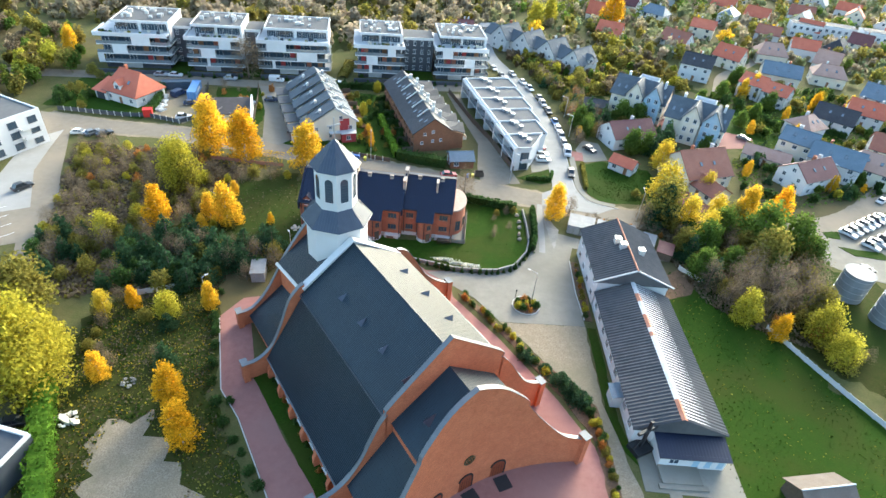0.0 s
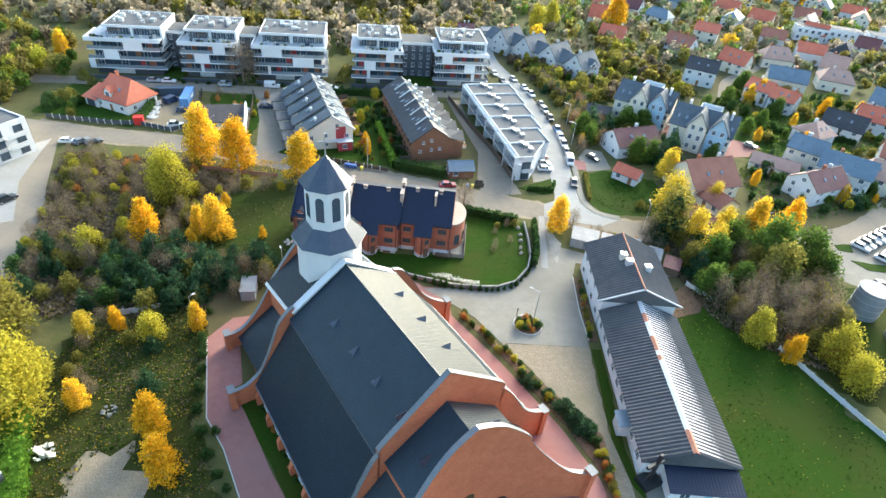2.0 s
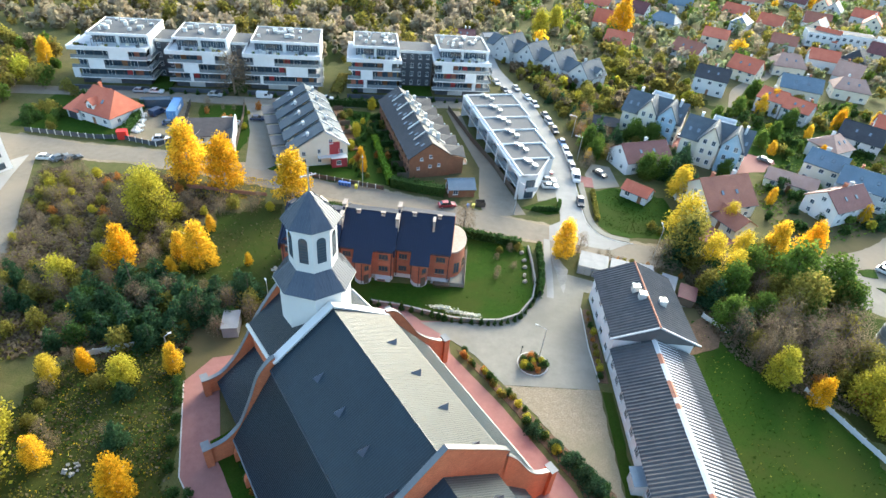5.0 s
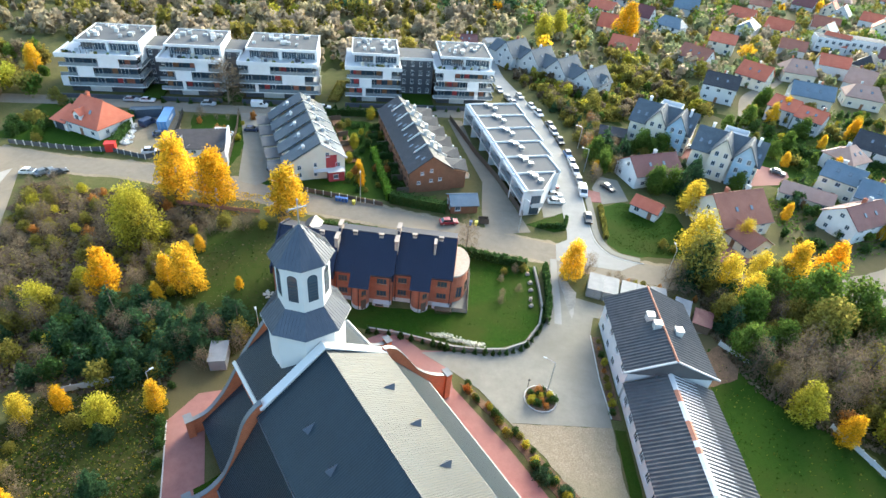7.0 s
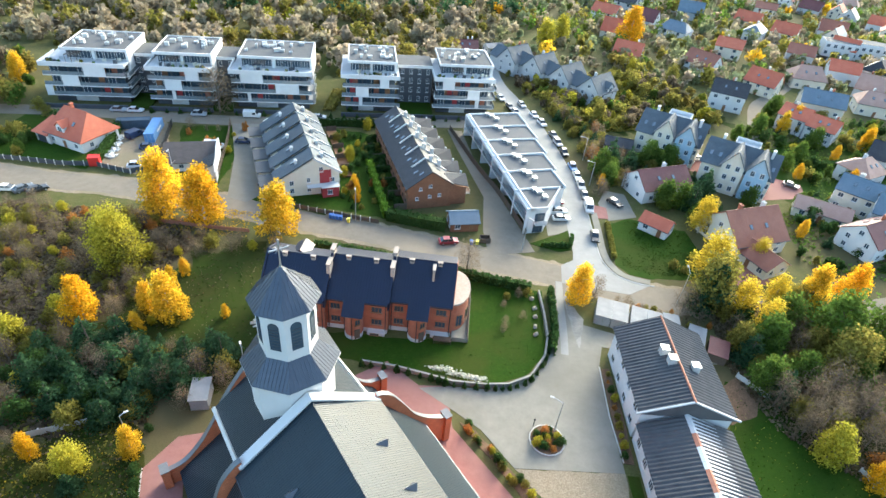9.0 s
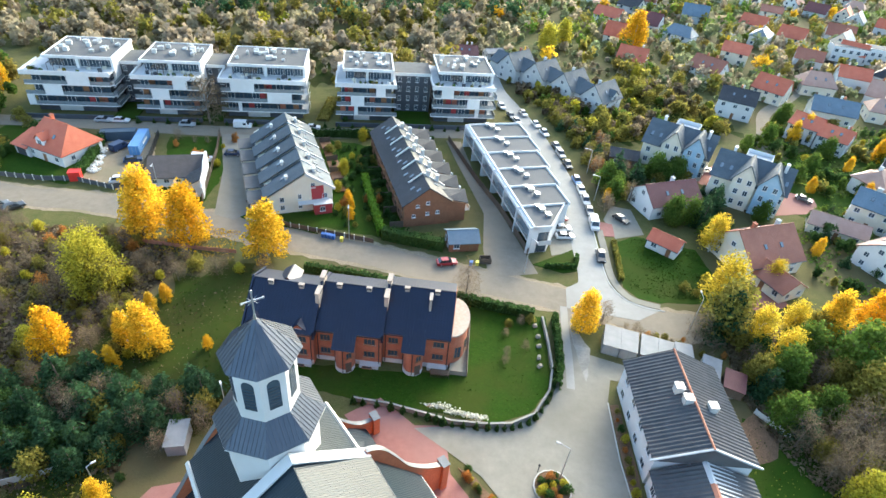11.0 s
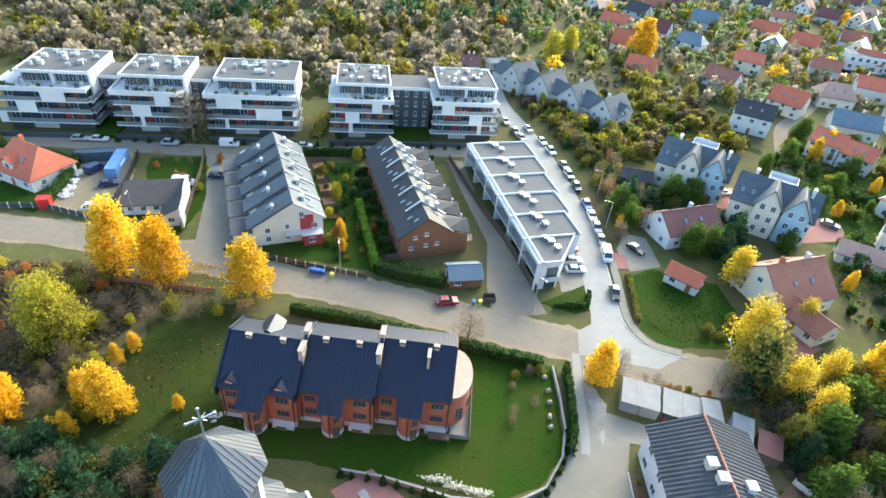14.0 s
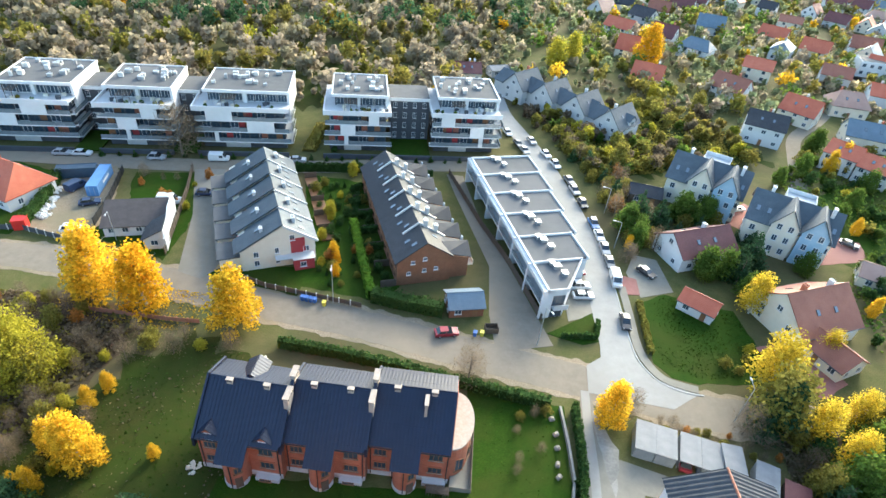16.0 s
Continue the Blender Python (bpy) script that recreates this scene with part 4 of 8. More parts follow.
for x, z in ((-0.95, 38.97), (0.95, 38.97), (0, 40.05)):
    cr.tube((x, TY - 0.06, z), (x, TY + 0.06, z), 0.13, n=8)
for k in range(4):
    a = math.pi / 4 + k * math.pi / 2
    cr.tube((0, TY, 38.97), (0.6 * math.cos(a), TY, 38.97 + 0.6 * math.sin(a)), 0.025, n=4)
part("tower_cross", cr, METAL, church, "silver metal cross")


# ---- brick terrace of three houses ----
T_D, T_E, T_R, T_N, T_B = 5.9, 7.35, 12.05, 10.0, 10.3
T_S = (T_R - T_E) / T_D


def brick_unit(x, y, yaw, w, label):
    """One house of the brick terrace, in its own frame: front at y = 0, looking to -y."""
    u = thing("brick_house", pose(x, y, 0, 0, 0, yaw), label, "house", "brick terrace houses")
    D, e, r, N, sl = T_D, T_E, T_R, T_N, T_S
    part("wall", Shape().prism([(0, 0, -0.3), (0, N, -0.3), (0, N, T_B - 0.3), (0, D, r - 0.1), (0, 0, e)], (w, 0, 0)), HOUSE_BRICK, u)
    part("plinth", Shape().box(0.02, -0.1, -0.3, w - 0.02, 0, 0.9), LIGHTGREY, u)
    ro = Shape()
    ro.slab((0.1, -0.5, e - 0.5 * sl + 0.2), (w - 0.1, -0.5, e - 0.5 * sl + 0.2), (w - 0.1, D, r + 0.2), (0.1, D, r + 0.2), 0.2)
    ro.slab((w - 0.1, N + 0.5, T_B), (0.1, N + 0.5, T_B), (0.1, D, r + 0.2), (w - 0.1, D, r + 0.2), 0.2)
    rf = part("roof", ro, NAVY, u, "navy ribbed metal roof")
    ribs = Shape()
    for k in range(int(w / 0.5)):
        xx = 0.3 + 0.5 * k
        for a, b in (((xx, -0.5, e - 0.5 * sl + 0.22), (xx, D, r + 0.22)), ((xx, N + 0.5, T_B + 0.02), (xx, D, r + 0.22))):
            ribs.tube(a, b, 0.035, n=4, cap=False)
    part("roof_ribs", ribs, NAVY, rf)
    part("ridge_cap", Shape().tube((0.1, D, r + 0.2), (w - 0.1, D, r + 0.2), 0.12, n=6), NAVY, rf)
    part("gutter", Shape().tube((0.1, -0.55, e - 0.5 * sl + 0.05), (w - 0.1, -0.55, e - 0.5 * sl + 0.05), 0.09, n=6), BLACK, u)
    # rounded bay under a tongue of the main roof
    bx0, bx1 = w * 0.295, w * 0.635
    cx, br = (bx0 + bx1) / 2, (bx1 - bx0) / 2 - 0.3
    part("bay", Shape().prism([(cx - br, 0.2, -0.3), (cx - br, -0.9, -0.3), (cx - br, -0.9, e - 0.9 * sl), (cx - br, 0.2, e)], (2 * br, 0, 0)), HOUSE_BRICK, u)
    rib = Shape()
    tn = Shape().slab((bx0, -2.7, e - 2.7 * sl + 0.22), (bx1, -2.7, e - 2.7 * sl + 0.22), (bx1, -0.4, e - 0.4 * sl + 0.22), (bx0, -0.4, e - 0.4 * sl + 0.22), 0.2)
    for k in range(int((bx1 - bx0) / 0.5)):
        rib.tube((bx0 + 0.2 + 0.5 * k, -2.7, e - 2.7 * sl + 0.24), (bx0 + 0.2 + 0.5 * k, -0.4, e - 0.4 * sl + 0.24), 0.035, n=4, cap=False)
    part("roof_ribs", rib, NAVY, part("bay_roof", tn, NAVY, u))
    tw, base = Shape(), Shape()
    for k in range(14):
        a, b = math.pi + math.pi * k / 14, math.pi + math.pi * (k + 1) / 14
        p, q_ = (cx + br * math.cos(a), -0.9 + br * math.sin(a)), (cx + br * math.cos(b), -0.9 + br * math.sin(b))
        tw.face([(*p, -0.3), (*q_, -0.3), (*q_, e + q_[1] * sl + 0.02), (*p, e + p[1] * sl + 0.02)])
        p, q_ = (cx + (br + 0.08) * math.cos(a), -0.9 + (br + 0.08) * math.sin(a)), (cx + (br + 0.08) * math.cos(b), -0.9 + (br + 0.08) * math.sin(b))
        base.face([(*p, -0.3), (*q_, -0.3), (*q_, 0.8), (*p, 0.8)])
        base.face([(*p, 0.8), (*q_, 0.8), (cx, -0.9, 0.82)])
    part("rounded_bay", tw, HOUSE_BRICK, u)
    part("bay_plinth", base, LIGHTGREY, u)
    for xx, yy in ((cx - br - 0.1, -0.95), (cx, -1.0 - br), (w - 0.4, -0.08), (0.4, -0.08)):
        part("downpipe", Shape().tube((xx, yy, 0.2), (xx, yy, e + yy * sl - 0.2), 0.08, n=6), BLACK, u)
    for xx, zz, yy, ww in ((w * 0.15, 4.7, 0, 1.7), (w * 0.15, 1.7, 0, 1.7), (w * 0.82, 4.9, 0, 1.9), (w * 0.82, 2.0, 0, 1.9)):
        window(u, pose(xx, yy - 0.01, zz), ww, 1.3, frame_mat=WOOD, bars=2)
        part("lintel", Shape().box(-ww / 2 - 0.15, -0.1, 1.32, ww / 2 + 0.15, 0.05, 1.5), HOUSE_BRICK, u, m=pose(xx, yy, zz))
        part("sill", Shape().box(-ww / 2 - 0.1, -0.18, -0.1, ww / 2 + 0.1, 0.05, 0), STACK, u, m=pose(xx, yy, zz))
    window(u, pose(cx + br * 0.6, -0.9 - br * 0.8 - 0.03, 3.4, 0, 0, 37), 1.0, 1.2, frame_mat=WOOD, bars=1)
    part("door", Shape().box(-0.5, -0.12, 0, 0.5, 0.2, 2.1), DARKWOOD, u, m=pose(cx + br * 0.55, -0.9 - br * 0.82, 0.2, 0, 0, 34))
    # low ledge with a cellar window beside the bay
    lg = part("cellar_ledge", Shape().box(w * 0.68, -0.9, -0.3, w * 0.97, 0, 0.7), LIGHTGREY, u, "grey rendered cellar ledge")
    window(lg, pose(w * 0.8, -0.9, 0.05), 1.6, 0.5, frame_mat=WOOD)
    for xx in (w * 0.27, w * 0.72):
        st = part("flue", Shape().box(-0.4, -0.22, r - 0.8, 0.4, 0.22, r + 0.45), STACK, u, m=pose(xx, D - 0.5, 0))
        part("flue_cap", Shape().box(-0.48, -0.3, r + 0.45, 0.48, 0.3, r + 0.53), STACK, st)
        for k in range(3):
            part("flue_opening", Shape().box(-0.08, -0.25, r + 0.1, 0.08, -0.22, r + 0.36), BLACK, st, m=pose(-0.25 + 0.25 * k, 0, 0))
    return u


def chimney_wall(parent, y0, y1, z, x=0.0, wide=0.32):
    """A slim masonry chimney along the slope, with a row of flue openings under its cap."""
    c = part("chimney", Shape().box(-wide, y0, z - 4.5, wide, y1, z).box(-wide - 0.09, y0 - 0.09, z, wide + 0.09, y1 + 0.09, z + 0.12), STACK, parent, "pale stone chimney with flue openings", pose(x, 0, 0))
    n = int((y1 - y0) / 0.42)
    for k in range(n):
        part("flue_opening", Shape().box(-wide - 0.03, -0.1, z - 0.5, wide + 0.03, 0.1, z - 0.16), BLACK, c, m=pose(0, y0 + (y1 - y0) * (k + 0.5) / n, 0))
    return c


def fire_wall(x, y, yaw):
    f_ = thing("fire_wall", pose(x, y, 0, 0, 0, yaw), "stepped parapet wall with stone chimneys between terrace roofs", "wall", "terrace fire walls")
    D, e, r = T_D, T_E, T_R
    part("parapet", Shape().prism([(-0.2, -0.8, e - 1.6), (-0.2, T_N + 0.8, e - 1), (-0.2, T_N + 0.8, T_B + 0.5), (-0.2, D, r + 0.7), (-0.2, -0.8, e - 0.8 * T_S + 0.7)], (0.4, 0, 0)), NAVY, f_)
    chimney_wall(f_, D - 3.0, D - 0.9, r + 0.35)
    chimney_wall(f_, D + 0.1, D + 1.9, r + 1.3)
    return f_


u1 = brick_unit(-32.3, 102.1, -3.0, 11.3, "red brick terrace house with a navy metal roof and dormers")
brick_unit(-20.95, 102.8, -1.4, 11.0, "red brick terrace house with a navy metal roof, mid terrace")
u3 = brick_unit(-9.85, 103.75, -0.9, 11.3, "red brick end terrace house with a rounded corner bay")
fire_wall(-21.0, 102.2, -2.2)
fire_wall(-9.9, 103.2, -1.2)
chimney_wall(u3, 3.0, 4.7, 12.4, 7.2, 0.2)
bay = Shape()
for k in range(14):
    a, b = -math.pi / 2 + math.pi * k / 14, -math.pi / 2 + math.pi * (k + 1) / 14
    p, q_ = (11.3 + 2.6 * math.cos(a), 5.0 + 4.6 * math.sin(a)), (11.3 + 2.6 * math.cos(b), 5.0 + 4.6 * math.sin(b))
    bay.face([(*p, -0.3), (*q_, -0.3), (*q_, 7.3), (*p, 7.3)])
rb = part("corner_bay", bay, HOUSE_BRICK, u3)
loop = [(11.25 + 2.8 * math.cos(-math.pi / 2 + math.pi * k / 14), 5.0 + 4.8 * math.sin(-math.pi / 2 + math.pi * k / 14), 7.3) for k in range(15)]
part("bay_roof_deck", Shape().prism(loop, (0, 0, 0.3)), STACK, rb, "pale flat roof of the rounded bay")
for k in range(3):
    a = -1.1 + 0.7 * k
    window(rb, pose(11.3 + 2.62 * math.cos(a), 5.0 + 4.62 * math.sin(a), 2.0, 0, 0, math.degrees(a) + 90), 1.3, 2.6, frame_mat=WOOD)
part("side_terrace", Shape().box(11.5, -1.2, -0.3, 14.6, 10.6, 1.0), CONCRETE, u3, "grey concrete side terrace")
part("terrace_rail", Shape().box(14.4, -1.2, 1.0, 14.5, 10.6, 1.9), DARKWOOD, u3)
stp = part("terrace_stair", Shape().box(8.4, -2.3, 0.75, 11.6, -1.2, 0.95), DARKWOOD, u3, "weathered timber stair landing with a rail")
for k in range(9):
    part("baluster", Shape().box(-0.04, -0.04, -0.3, 0.04, 0.04, 1.7), DARKWOOD, stp, m=pose(8.5 + 0.38 * k, -2.25, 0))
for xx in (1.7, 9.0):
    dormer(u1, xx, 0.1, 6.3, 1.9, 2.3, 3.2, NAVY, HOUSE_BRICK)
dormer(u1, 5.2, T_N + 0.2, 9.6, 2.6, 2.4, 3.4, NAVY, HOUSE_BRICK, 180)
part("side_parapet", Shape().prism([(-0.25, -0.7, 5.5), (-0.25, T_N + 0.6, 7), (-0.25, T_N + 0.6, T_B + 0.35), (-0.25, T_D, T_R + 0.5), (-0.25, -0.7, T_E - 0.7 * T_S + 0.45)], (0.3, 0, 0)), NAVY, u1)


# ---- terraces north of the street ----
def grey_unit(k):
    """House of the stepped grey row; frame: ridge along y, south end y = 0."""
    y0, y1 = 6.9 * k, 6.9 * (k + 1)
    lift = 0.0
    u = thing("terrace_house", GREY @ pose(0, 0, 0), "cream terrace house with a grey tiled roof and red accents", "house", "grey stepped terrace")
    zr_, er, el = 9.6 + lift, 5.6 + lift, 4.6 + lift
    part("wall", Shape().prism([(-8.4, y0 + 0.05, -0.3), (6.0, y0 + 0.05, -0.3), (6.0, y0 + 0.05, er), (0, y0 + 0.05, zr_ - 0.1), (-8.4, y0 + 0.05, el)], (0, 6.8, 0)), CREAM, u)
    ro = Shape()
    s1, s2 = (zr_ - er) / 6.0, (zr_ - el) / 8.4
    ys, yn = y0 - 0.5, y0 + 4.4
    ro.slab((6.6, y0 - 0.3, er - 0.6 * s1 + 0.2), (6.6, y1 - 0.3, er - 0.6 * s1 + 0.2), (0, y1 - 0.3, zr_ + 0.2), (0, y0 - 0.3, zr_ + 0.2), 0.22)
    ro.slab((-9.6, ys, el - 1.2 * s2 + 0.85), (0, ys, zr_ + 0.85), (0, yn, zr_ + 0.85), (-9.6, yn, el - 1.2 * s2 + 0.85), 0.35)
    ro.slab((-7.0, yn, el + 1.4 * s2 + 0.1), (0, yn, zr_ + 0.1), (0, y1 - 0.3, zr_ + 0.1), (-7.0, y1 - 0.3, el + 1.4 * s2 + 0.1), 0.22)
    part("roof", ro, GREYTILE, u, "grey roof tile slopes")
    pp = Shape().slab((6.7, y0 - 0.5, er - 0.7 * s1 + 0.5), (6.7, y0 - 0.2, er - 0.7 * s1 + 0.5), (0, y0 - 0.2, zr_ + 0.55), (0, y0 - 0.5, zr_ + 0.55), 0.5)
    part("parapet", pp, LIGHTGREY, u)
    part("porch", Shape().box(-12.4, y0 + 1.0, -0.3, -8.4, y1 - 0.6, 2.9), CREAM, u)
    part("porch_roof", Shape().box(-12.8, y0 + 0.8, 2.9, -8.5, y1 - 0.4, 3.15), FLATROOF, u)
    part("accent_panel", Shape().box(-8.46, y0 + 4.6, 3.2, -8.4, y0 + 5.6, 5.0), REDWALL, u, "dark red facade panel")
    chimney(u, 2.4, y0 + 3.4, 7.0, 9.3, 0.6, 1.3, LIGHTGREY)
    chimney(u, -4.0, y0 + 1.6, 6.2, 8.8, 0.6, 1.0, LIGHTGREY)
    for xx, yy in ((3.6, y0 + 2.0), (3.6, y0 + 5.0)):
        a = math.degrees(math.atan(s1))
        roof_window(u, pose(xx + 0.7, yy, zr_ - (xx + 0.7) * s1 + 0.22, 0, 0, 90) @ pose(0, 0, 0, a), 0.9, 1.4)
    a = math.degrees(math.atan(s2))
    roof_window(u, pose(-5.2, y0 + 2.6, zr_ - 5.2 * s2 + 0.87, 0, 0, -90) @ pose(0, 0, 0, a), 0.9, 1.4)
    for zz in (0.9, 3.3):
        for yy in (y0 + 1.6, y0 + 4.6):
            window(u, pose(6.0, yy, zz, 0, 0, 90), 1.5, 1.4)
    window(u, pose(-8.4, y0 + 2.4, 3.2, 0, 0, -90), 1.2, 1.1)
    part("garage_door", Shape().box(-12.46, y0 + 1.6, 0, -12.4, y1 - 1.4, 2.2), GREYWALL, u)
    if k == 0:
        for xx, zz, ww in ((-5.5, 3.0, 1.0), (-5.5, 0.9, 1.0), (-1.5, 3.4, 0.8), (1.6, 6.0, 1.0), (4.2, 3.0, 1.2), (4.2, 0.8, 1.4), (-1.5, 0.9, 0.9)):
            window(u, pose(xx, 0.04, zz), ww, 1.3)
        part("red_panel", Shape().box(1.2, -0.02, 2.9, 4.0, 0.06, 6.4), REDWALL, u, "dark red gable panel")
        bx = part("red_annex", Shape().box(1.4, -2.2, -0.3, 5.4, 0.05, 2.7), REDWALL, u, "dark red ground floor annex")
        part("annex_deck", Shape().box(1.2, -2.4, 2.7, 5.6, 0.05, 2.85), LIGHTGREY, bx)
        window(bx, pose(3.2, -2.2, 0.9), 1.2, 1.2)
        part("balcony_slab", Shape().box(-2.0, -1.6, 2.6, 1.2, 0.05, 2.8), LIGHTGREY, u)
    return u


GREY = pose(-34.2, 146.9, 0, 0, 0, 24.2)
for k in range(5):
    grey_unit(k)


def brown_unit(k, last):
    y0, y1 = 6.5 * k, 6.5 * (k + 1)
    u = thing("terrace_house", BROWN.copy(), "brown brick terrace house with an anthracite tiled roof", "house", "brown brick terrace")
    zr_, el, er = 9.8, 5.8, 6.2
    part("wall", Shape().prism([(-5.7, y0, -0.3), (5.2, y0, -0.3), (5.2, y0, er), (0, y0, zr_ - 0.1), (-5.7, y0, el)], (0, 6.5, 0)), BROWN_BRICK, u)
    s1, s2 = (zr_ - el) / 5.7, (zr_ - er) / 5.2
    ro = Shape()
    ro.slab((-6.3, y0 - 0.25, el - 0.6 * s1 + 0.22), (0, y0 - 0.25, zr_ + 0.22), (0, y1 - 0.25, zr_ + 0.22), (-6.3, y1 - 0.25, el - 0.6 * s1 + 0.22), 0.22)
    ro.slab((0, y0 - 0.25, zr_ + 0.22), (5.6, y0 - 0.25, er - 0.4 * s2 + 0.22), (5.6, y1 - 0.25, er - 0.4 * s2 + 0.22), (0, y1 - 0.25, zr_ + 0.22), 0.22)
    part("roof", ro, DARKTILE, u, "anthracite roof tile slopes")
    bl = Shape().prism([(5.2, y0 + 0.6, -0.3), (9.2, y0 + 0.6, -0.3), (9.2, y0 + 0.6, 4.6), (5.2, y0 + 0.6, 5.6)], (0, 5.4, 0))
    wing = part("front_wing", bl, BROWN_BRICK, u)
    wr = Shape().slab((4.2, y0 + 0.3, 6.6), (9.7, y0 + 0.3, 4.9), (9.7, y0 + 3.4, 6.9), (4.2, y0 + 3.4, 7.3), 0.2)
    wr.slab((4.2, y0 + 3.4, 7.3), (9.7, y0 + 3.4, 6.9), (9.7, y0 + 6.3, 4.9), (4.2, y0 + 6.3, 6.6), 0.2)
    part("wing_roof", wr, DARKTILE, wing)
    part("wing_cheek", Shape().box(9.2, y0 + 5.6, 2.6, 9.5, y0 + 6.2, 6.2), WHITE, wing)
    part("balcony", Shape().box(9.2, y0 + 0.8, 2.5, 10.4, y0 + 3.0, 2.7).box(10.3, y0 + 0.8, 2.7, 10.4, y0 + 3.0, 3.6), CREAM, wing)
    pp = Shape().slab((0, y0 - 0.3, zr_ + 0.6), (5.7, y0 - 0.3, er + 0.3), (5.7, y0 + 0.05, er + 0.3), (0, y0 + 0.05, zr_ + 0.6), 0.5)
    pp.slab((-3.4, y0 - 0.3, zr_ - 3.4 * s1 + 0.6), (0, y0 - 0.3, zr_ + 0.6), (0, y0 + 0.05, zr_ + 0.6), (-3.4, y0 + 0.05, zr_ - 3.4 * s1 + 0.6), 0.5)
    if k:
        part("parapet", pp, COPING, u)
        chimney(u, 1.4, y0 + 0.1, 8.4, 10.6, 0.7, 0.9, COPING)
        chimney(u, 3.6, y0 + 0.1, 7.2, 9.2, 0.7, 0.9, COPING)
    a1, a2 = math.degrees(math.atan(s1)), math.degrees(math.atan(s2))
    for yy in (y0 + 1.6, y0 + 3.6):
        roof_window(u, pose(-2.6 - 0.9 * (yy > y0 + 2), yy, zr_ - (2.6 + 0.9 * (yy > y0 + 2)) * s1 + 0.24, 0, 0, -90) @ pose(0, 0, 0, a1), 0.8, 1.3)
    roof_window(u, pose(3.2, y0 + 4.0, zr_ - 3.2 * s2 + 0.24, 0, 0, 90) @ pose(0, 0, 0, a2), 0.8, 1.3)
    for zz in (0.9, 3.4):
        for yy in (y0 + 1.7, y0 + 4.6):
            window(u, pose(-5.7, yy, zz, 0, 0, -90), 1.4, 1.4, frame_mat=WOOD)
    part("garden_fence", Shape().box(-9.0, y0 - 0.05, 0, -5.8, y0 + 0.05, 1.8), DARKWOOD, u)
    if k == 0:
        for xx, zz in ((-2.6, 5.0), (-0.2, 5.6), (-0.2, 2.8), (2.2, 3.0), (-3.4, 2.4)):
            window(u, pose(xx, 0.0, zz), 0.8, 0.8)
    return u


BROWN = pose(-6.0, 146.4, 0, 0, 0, 20.6)
for k in range(6):
    brown_unit(k, k == 5)


def white_unit(k):
    """Flat-roofed white terrace house; frame: garden side x = 0, street side x = W, going south along -y."""
    L = 8.75
    y1, y0 = -L * k, -L * (k + 1)
    W0 = (15.6, 15.2, 14.4, 13.4, 12.2, 10.6)[k]
    W1 = W0 if k < 5 else 4.0
    u = thing("terrace_house", WTER.copy(), "white flat-roofed modern terrace house with roof parapets", "house", "white modern terrace")
    top = 6.6
    part("wall", Shape().prism([(1.2, y0 + 0.1, -0.3), (W1, y0 + 0.1, -0.3), (W0, y1, -0.3), (1.2, y1, -0.3)], (0, 0, top)), WHITE, u)
    part("roof", Shape().prism([(0.4, y0 + 0.3, top - 0.3), (W1 - 0.2, y0 + 0.3, top - 0.3), (W0 - 0.2, y1 - 0.1, top - 0.3), (0.4, y1 - 0.1, top - 0.3)], (0, 0, 0.35)), FLATROOF, u, "grey felt flat roof")
    pr = Shape().box(0, y1 - 0.3, top - 0.4, W0 + 0.3, y1, top + 0.5)
    pr.box(0.0, y0, top - 0.5, 0.4, y1 - 0.3, top + 0.4)
    if k == 5:
        pr.box(0, y0, top - 0.5, W1 + 0.2, y0 + 0.3, top + 0.4)
    d = Vector((W0 - W1, y1 - y0, 0))
    pr.slab((W1, y0, top + 0.4), (W1 + 0.3, y0, top + 0.4), (W0 + 0.3, y1 - 0.3, top + 0.4), (W0, y1 - 0.3, top + 0.4), 0.8)
    part("parapet", pr, WHITE, u, "white roof parapet")
    part("party_fin", Shape().box(-0.9, y1 - 0.4, 0, 1.3, y1, top + 0.3), WHITE, u)
    if k == 5:
        part("party_fin", Shape().box(-0.9, y0, 0, 1.3, y0 + 0.4, top + 0.3), WHITE, u)
    part("balcony_slab", Shape().box(-0.7, y0 + 0.4, 2.9, 1.2, y1 - 0.4, 3.15), WHITE, u)
    part("balcony_rail", Shape().box(-0.68, y0 + 0.4, 3.15, -0.62, y1 - 0.4, 4.1), RAILGLASS, u)
    part("roof_fascia", Shape().box(-0.7, y0 + 0.4, top - 0.7, 0.0, y1 - 0.4, top), WHITE, u)
    for zz in (0.3, 3.3):
        window(u, pose(1.2, (y0 + y1) / 2, zz, 0, 0, -90), 6.0, 2.2, frame_mat=GREYWALL, bars=3)
    for xx, yy, sx in ((W0 * 0.42, y1 - 2.0, 1.3), (W0 * 0.48, y1 - 4.4, 1.0), (W0 * 0.36, y1 - 0.9, 0.9)):
        b_ = part("roof_unit", Shape().box(-sx / 2, -0.6, 0, sx / 2, 0.6, 0.7).box(-sx / 2 - 0.1, -0.7, 0.7, sx / 2 + 0.1, 0.7, 0.8), METAL, u, m=pose(xx, yy, top + 0.05))
        part("roof_pipe", Shape().tube((0, 0, 0.8), (0, 0, 1.2), 0.15, n=6), METAL, b_)
    for yy in (y0 + 2.2, y0 + 6.0):
        if k < 5:
            window(u, pose(W0, yy, 3.4, 0, 0, 90), 1.8, 1.6, frame_mat=GREYWALL)
    if k == 5:
        window(u, pose(2.6, y0 + 0.1, 3.2), 2.4, 2.2, frame_mat=GREYWALL, bars=2)
        window(u, pose(2.6, y0 + 0.1, 0.3), 2.4, 2.2, frame_mat=GREYWALL, bars=2)
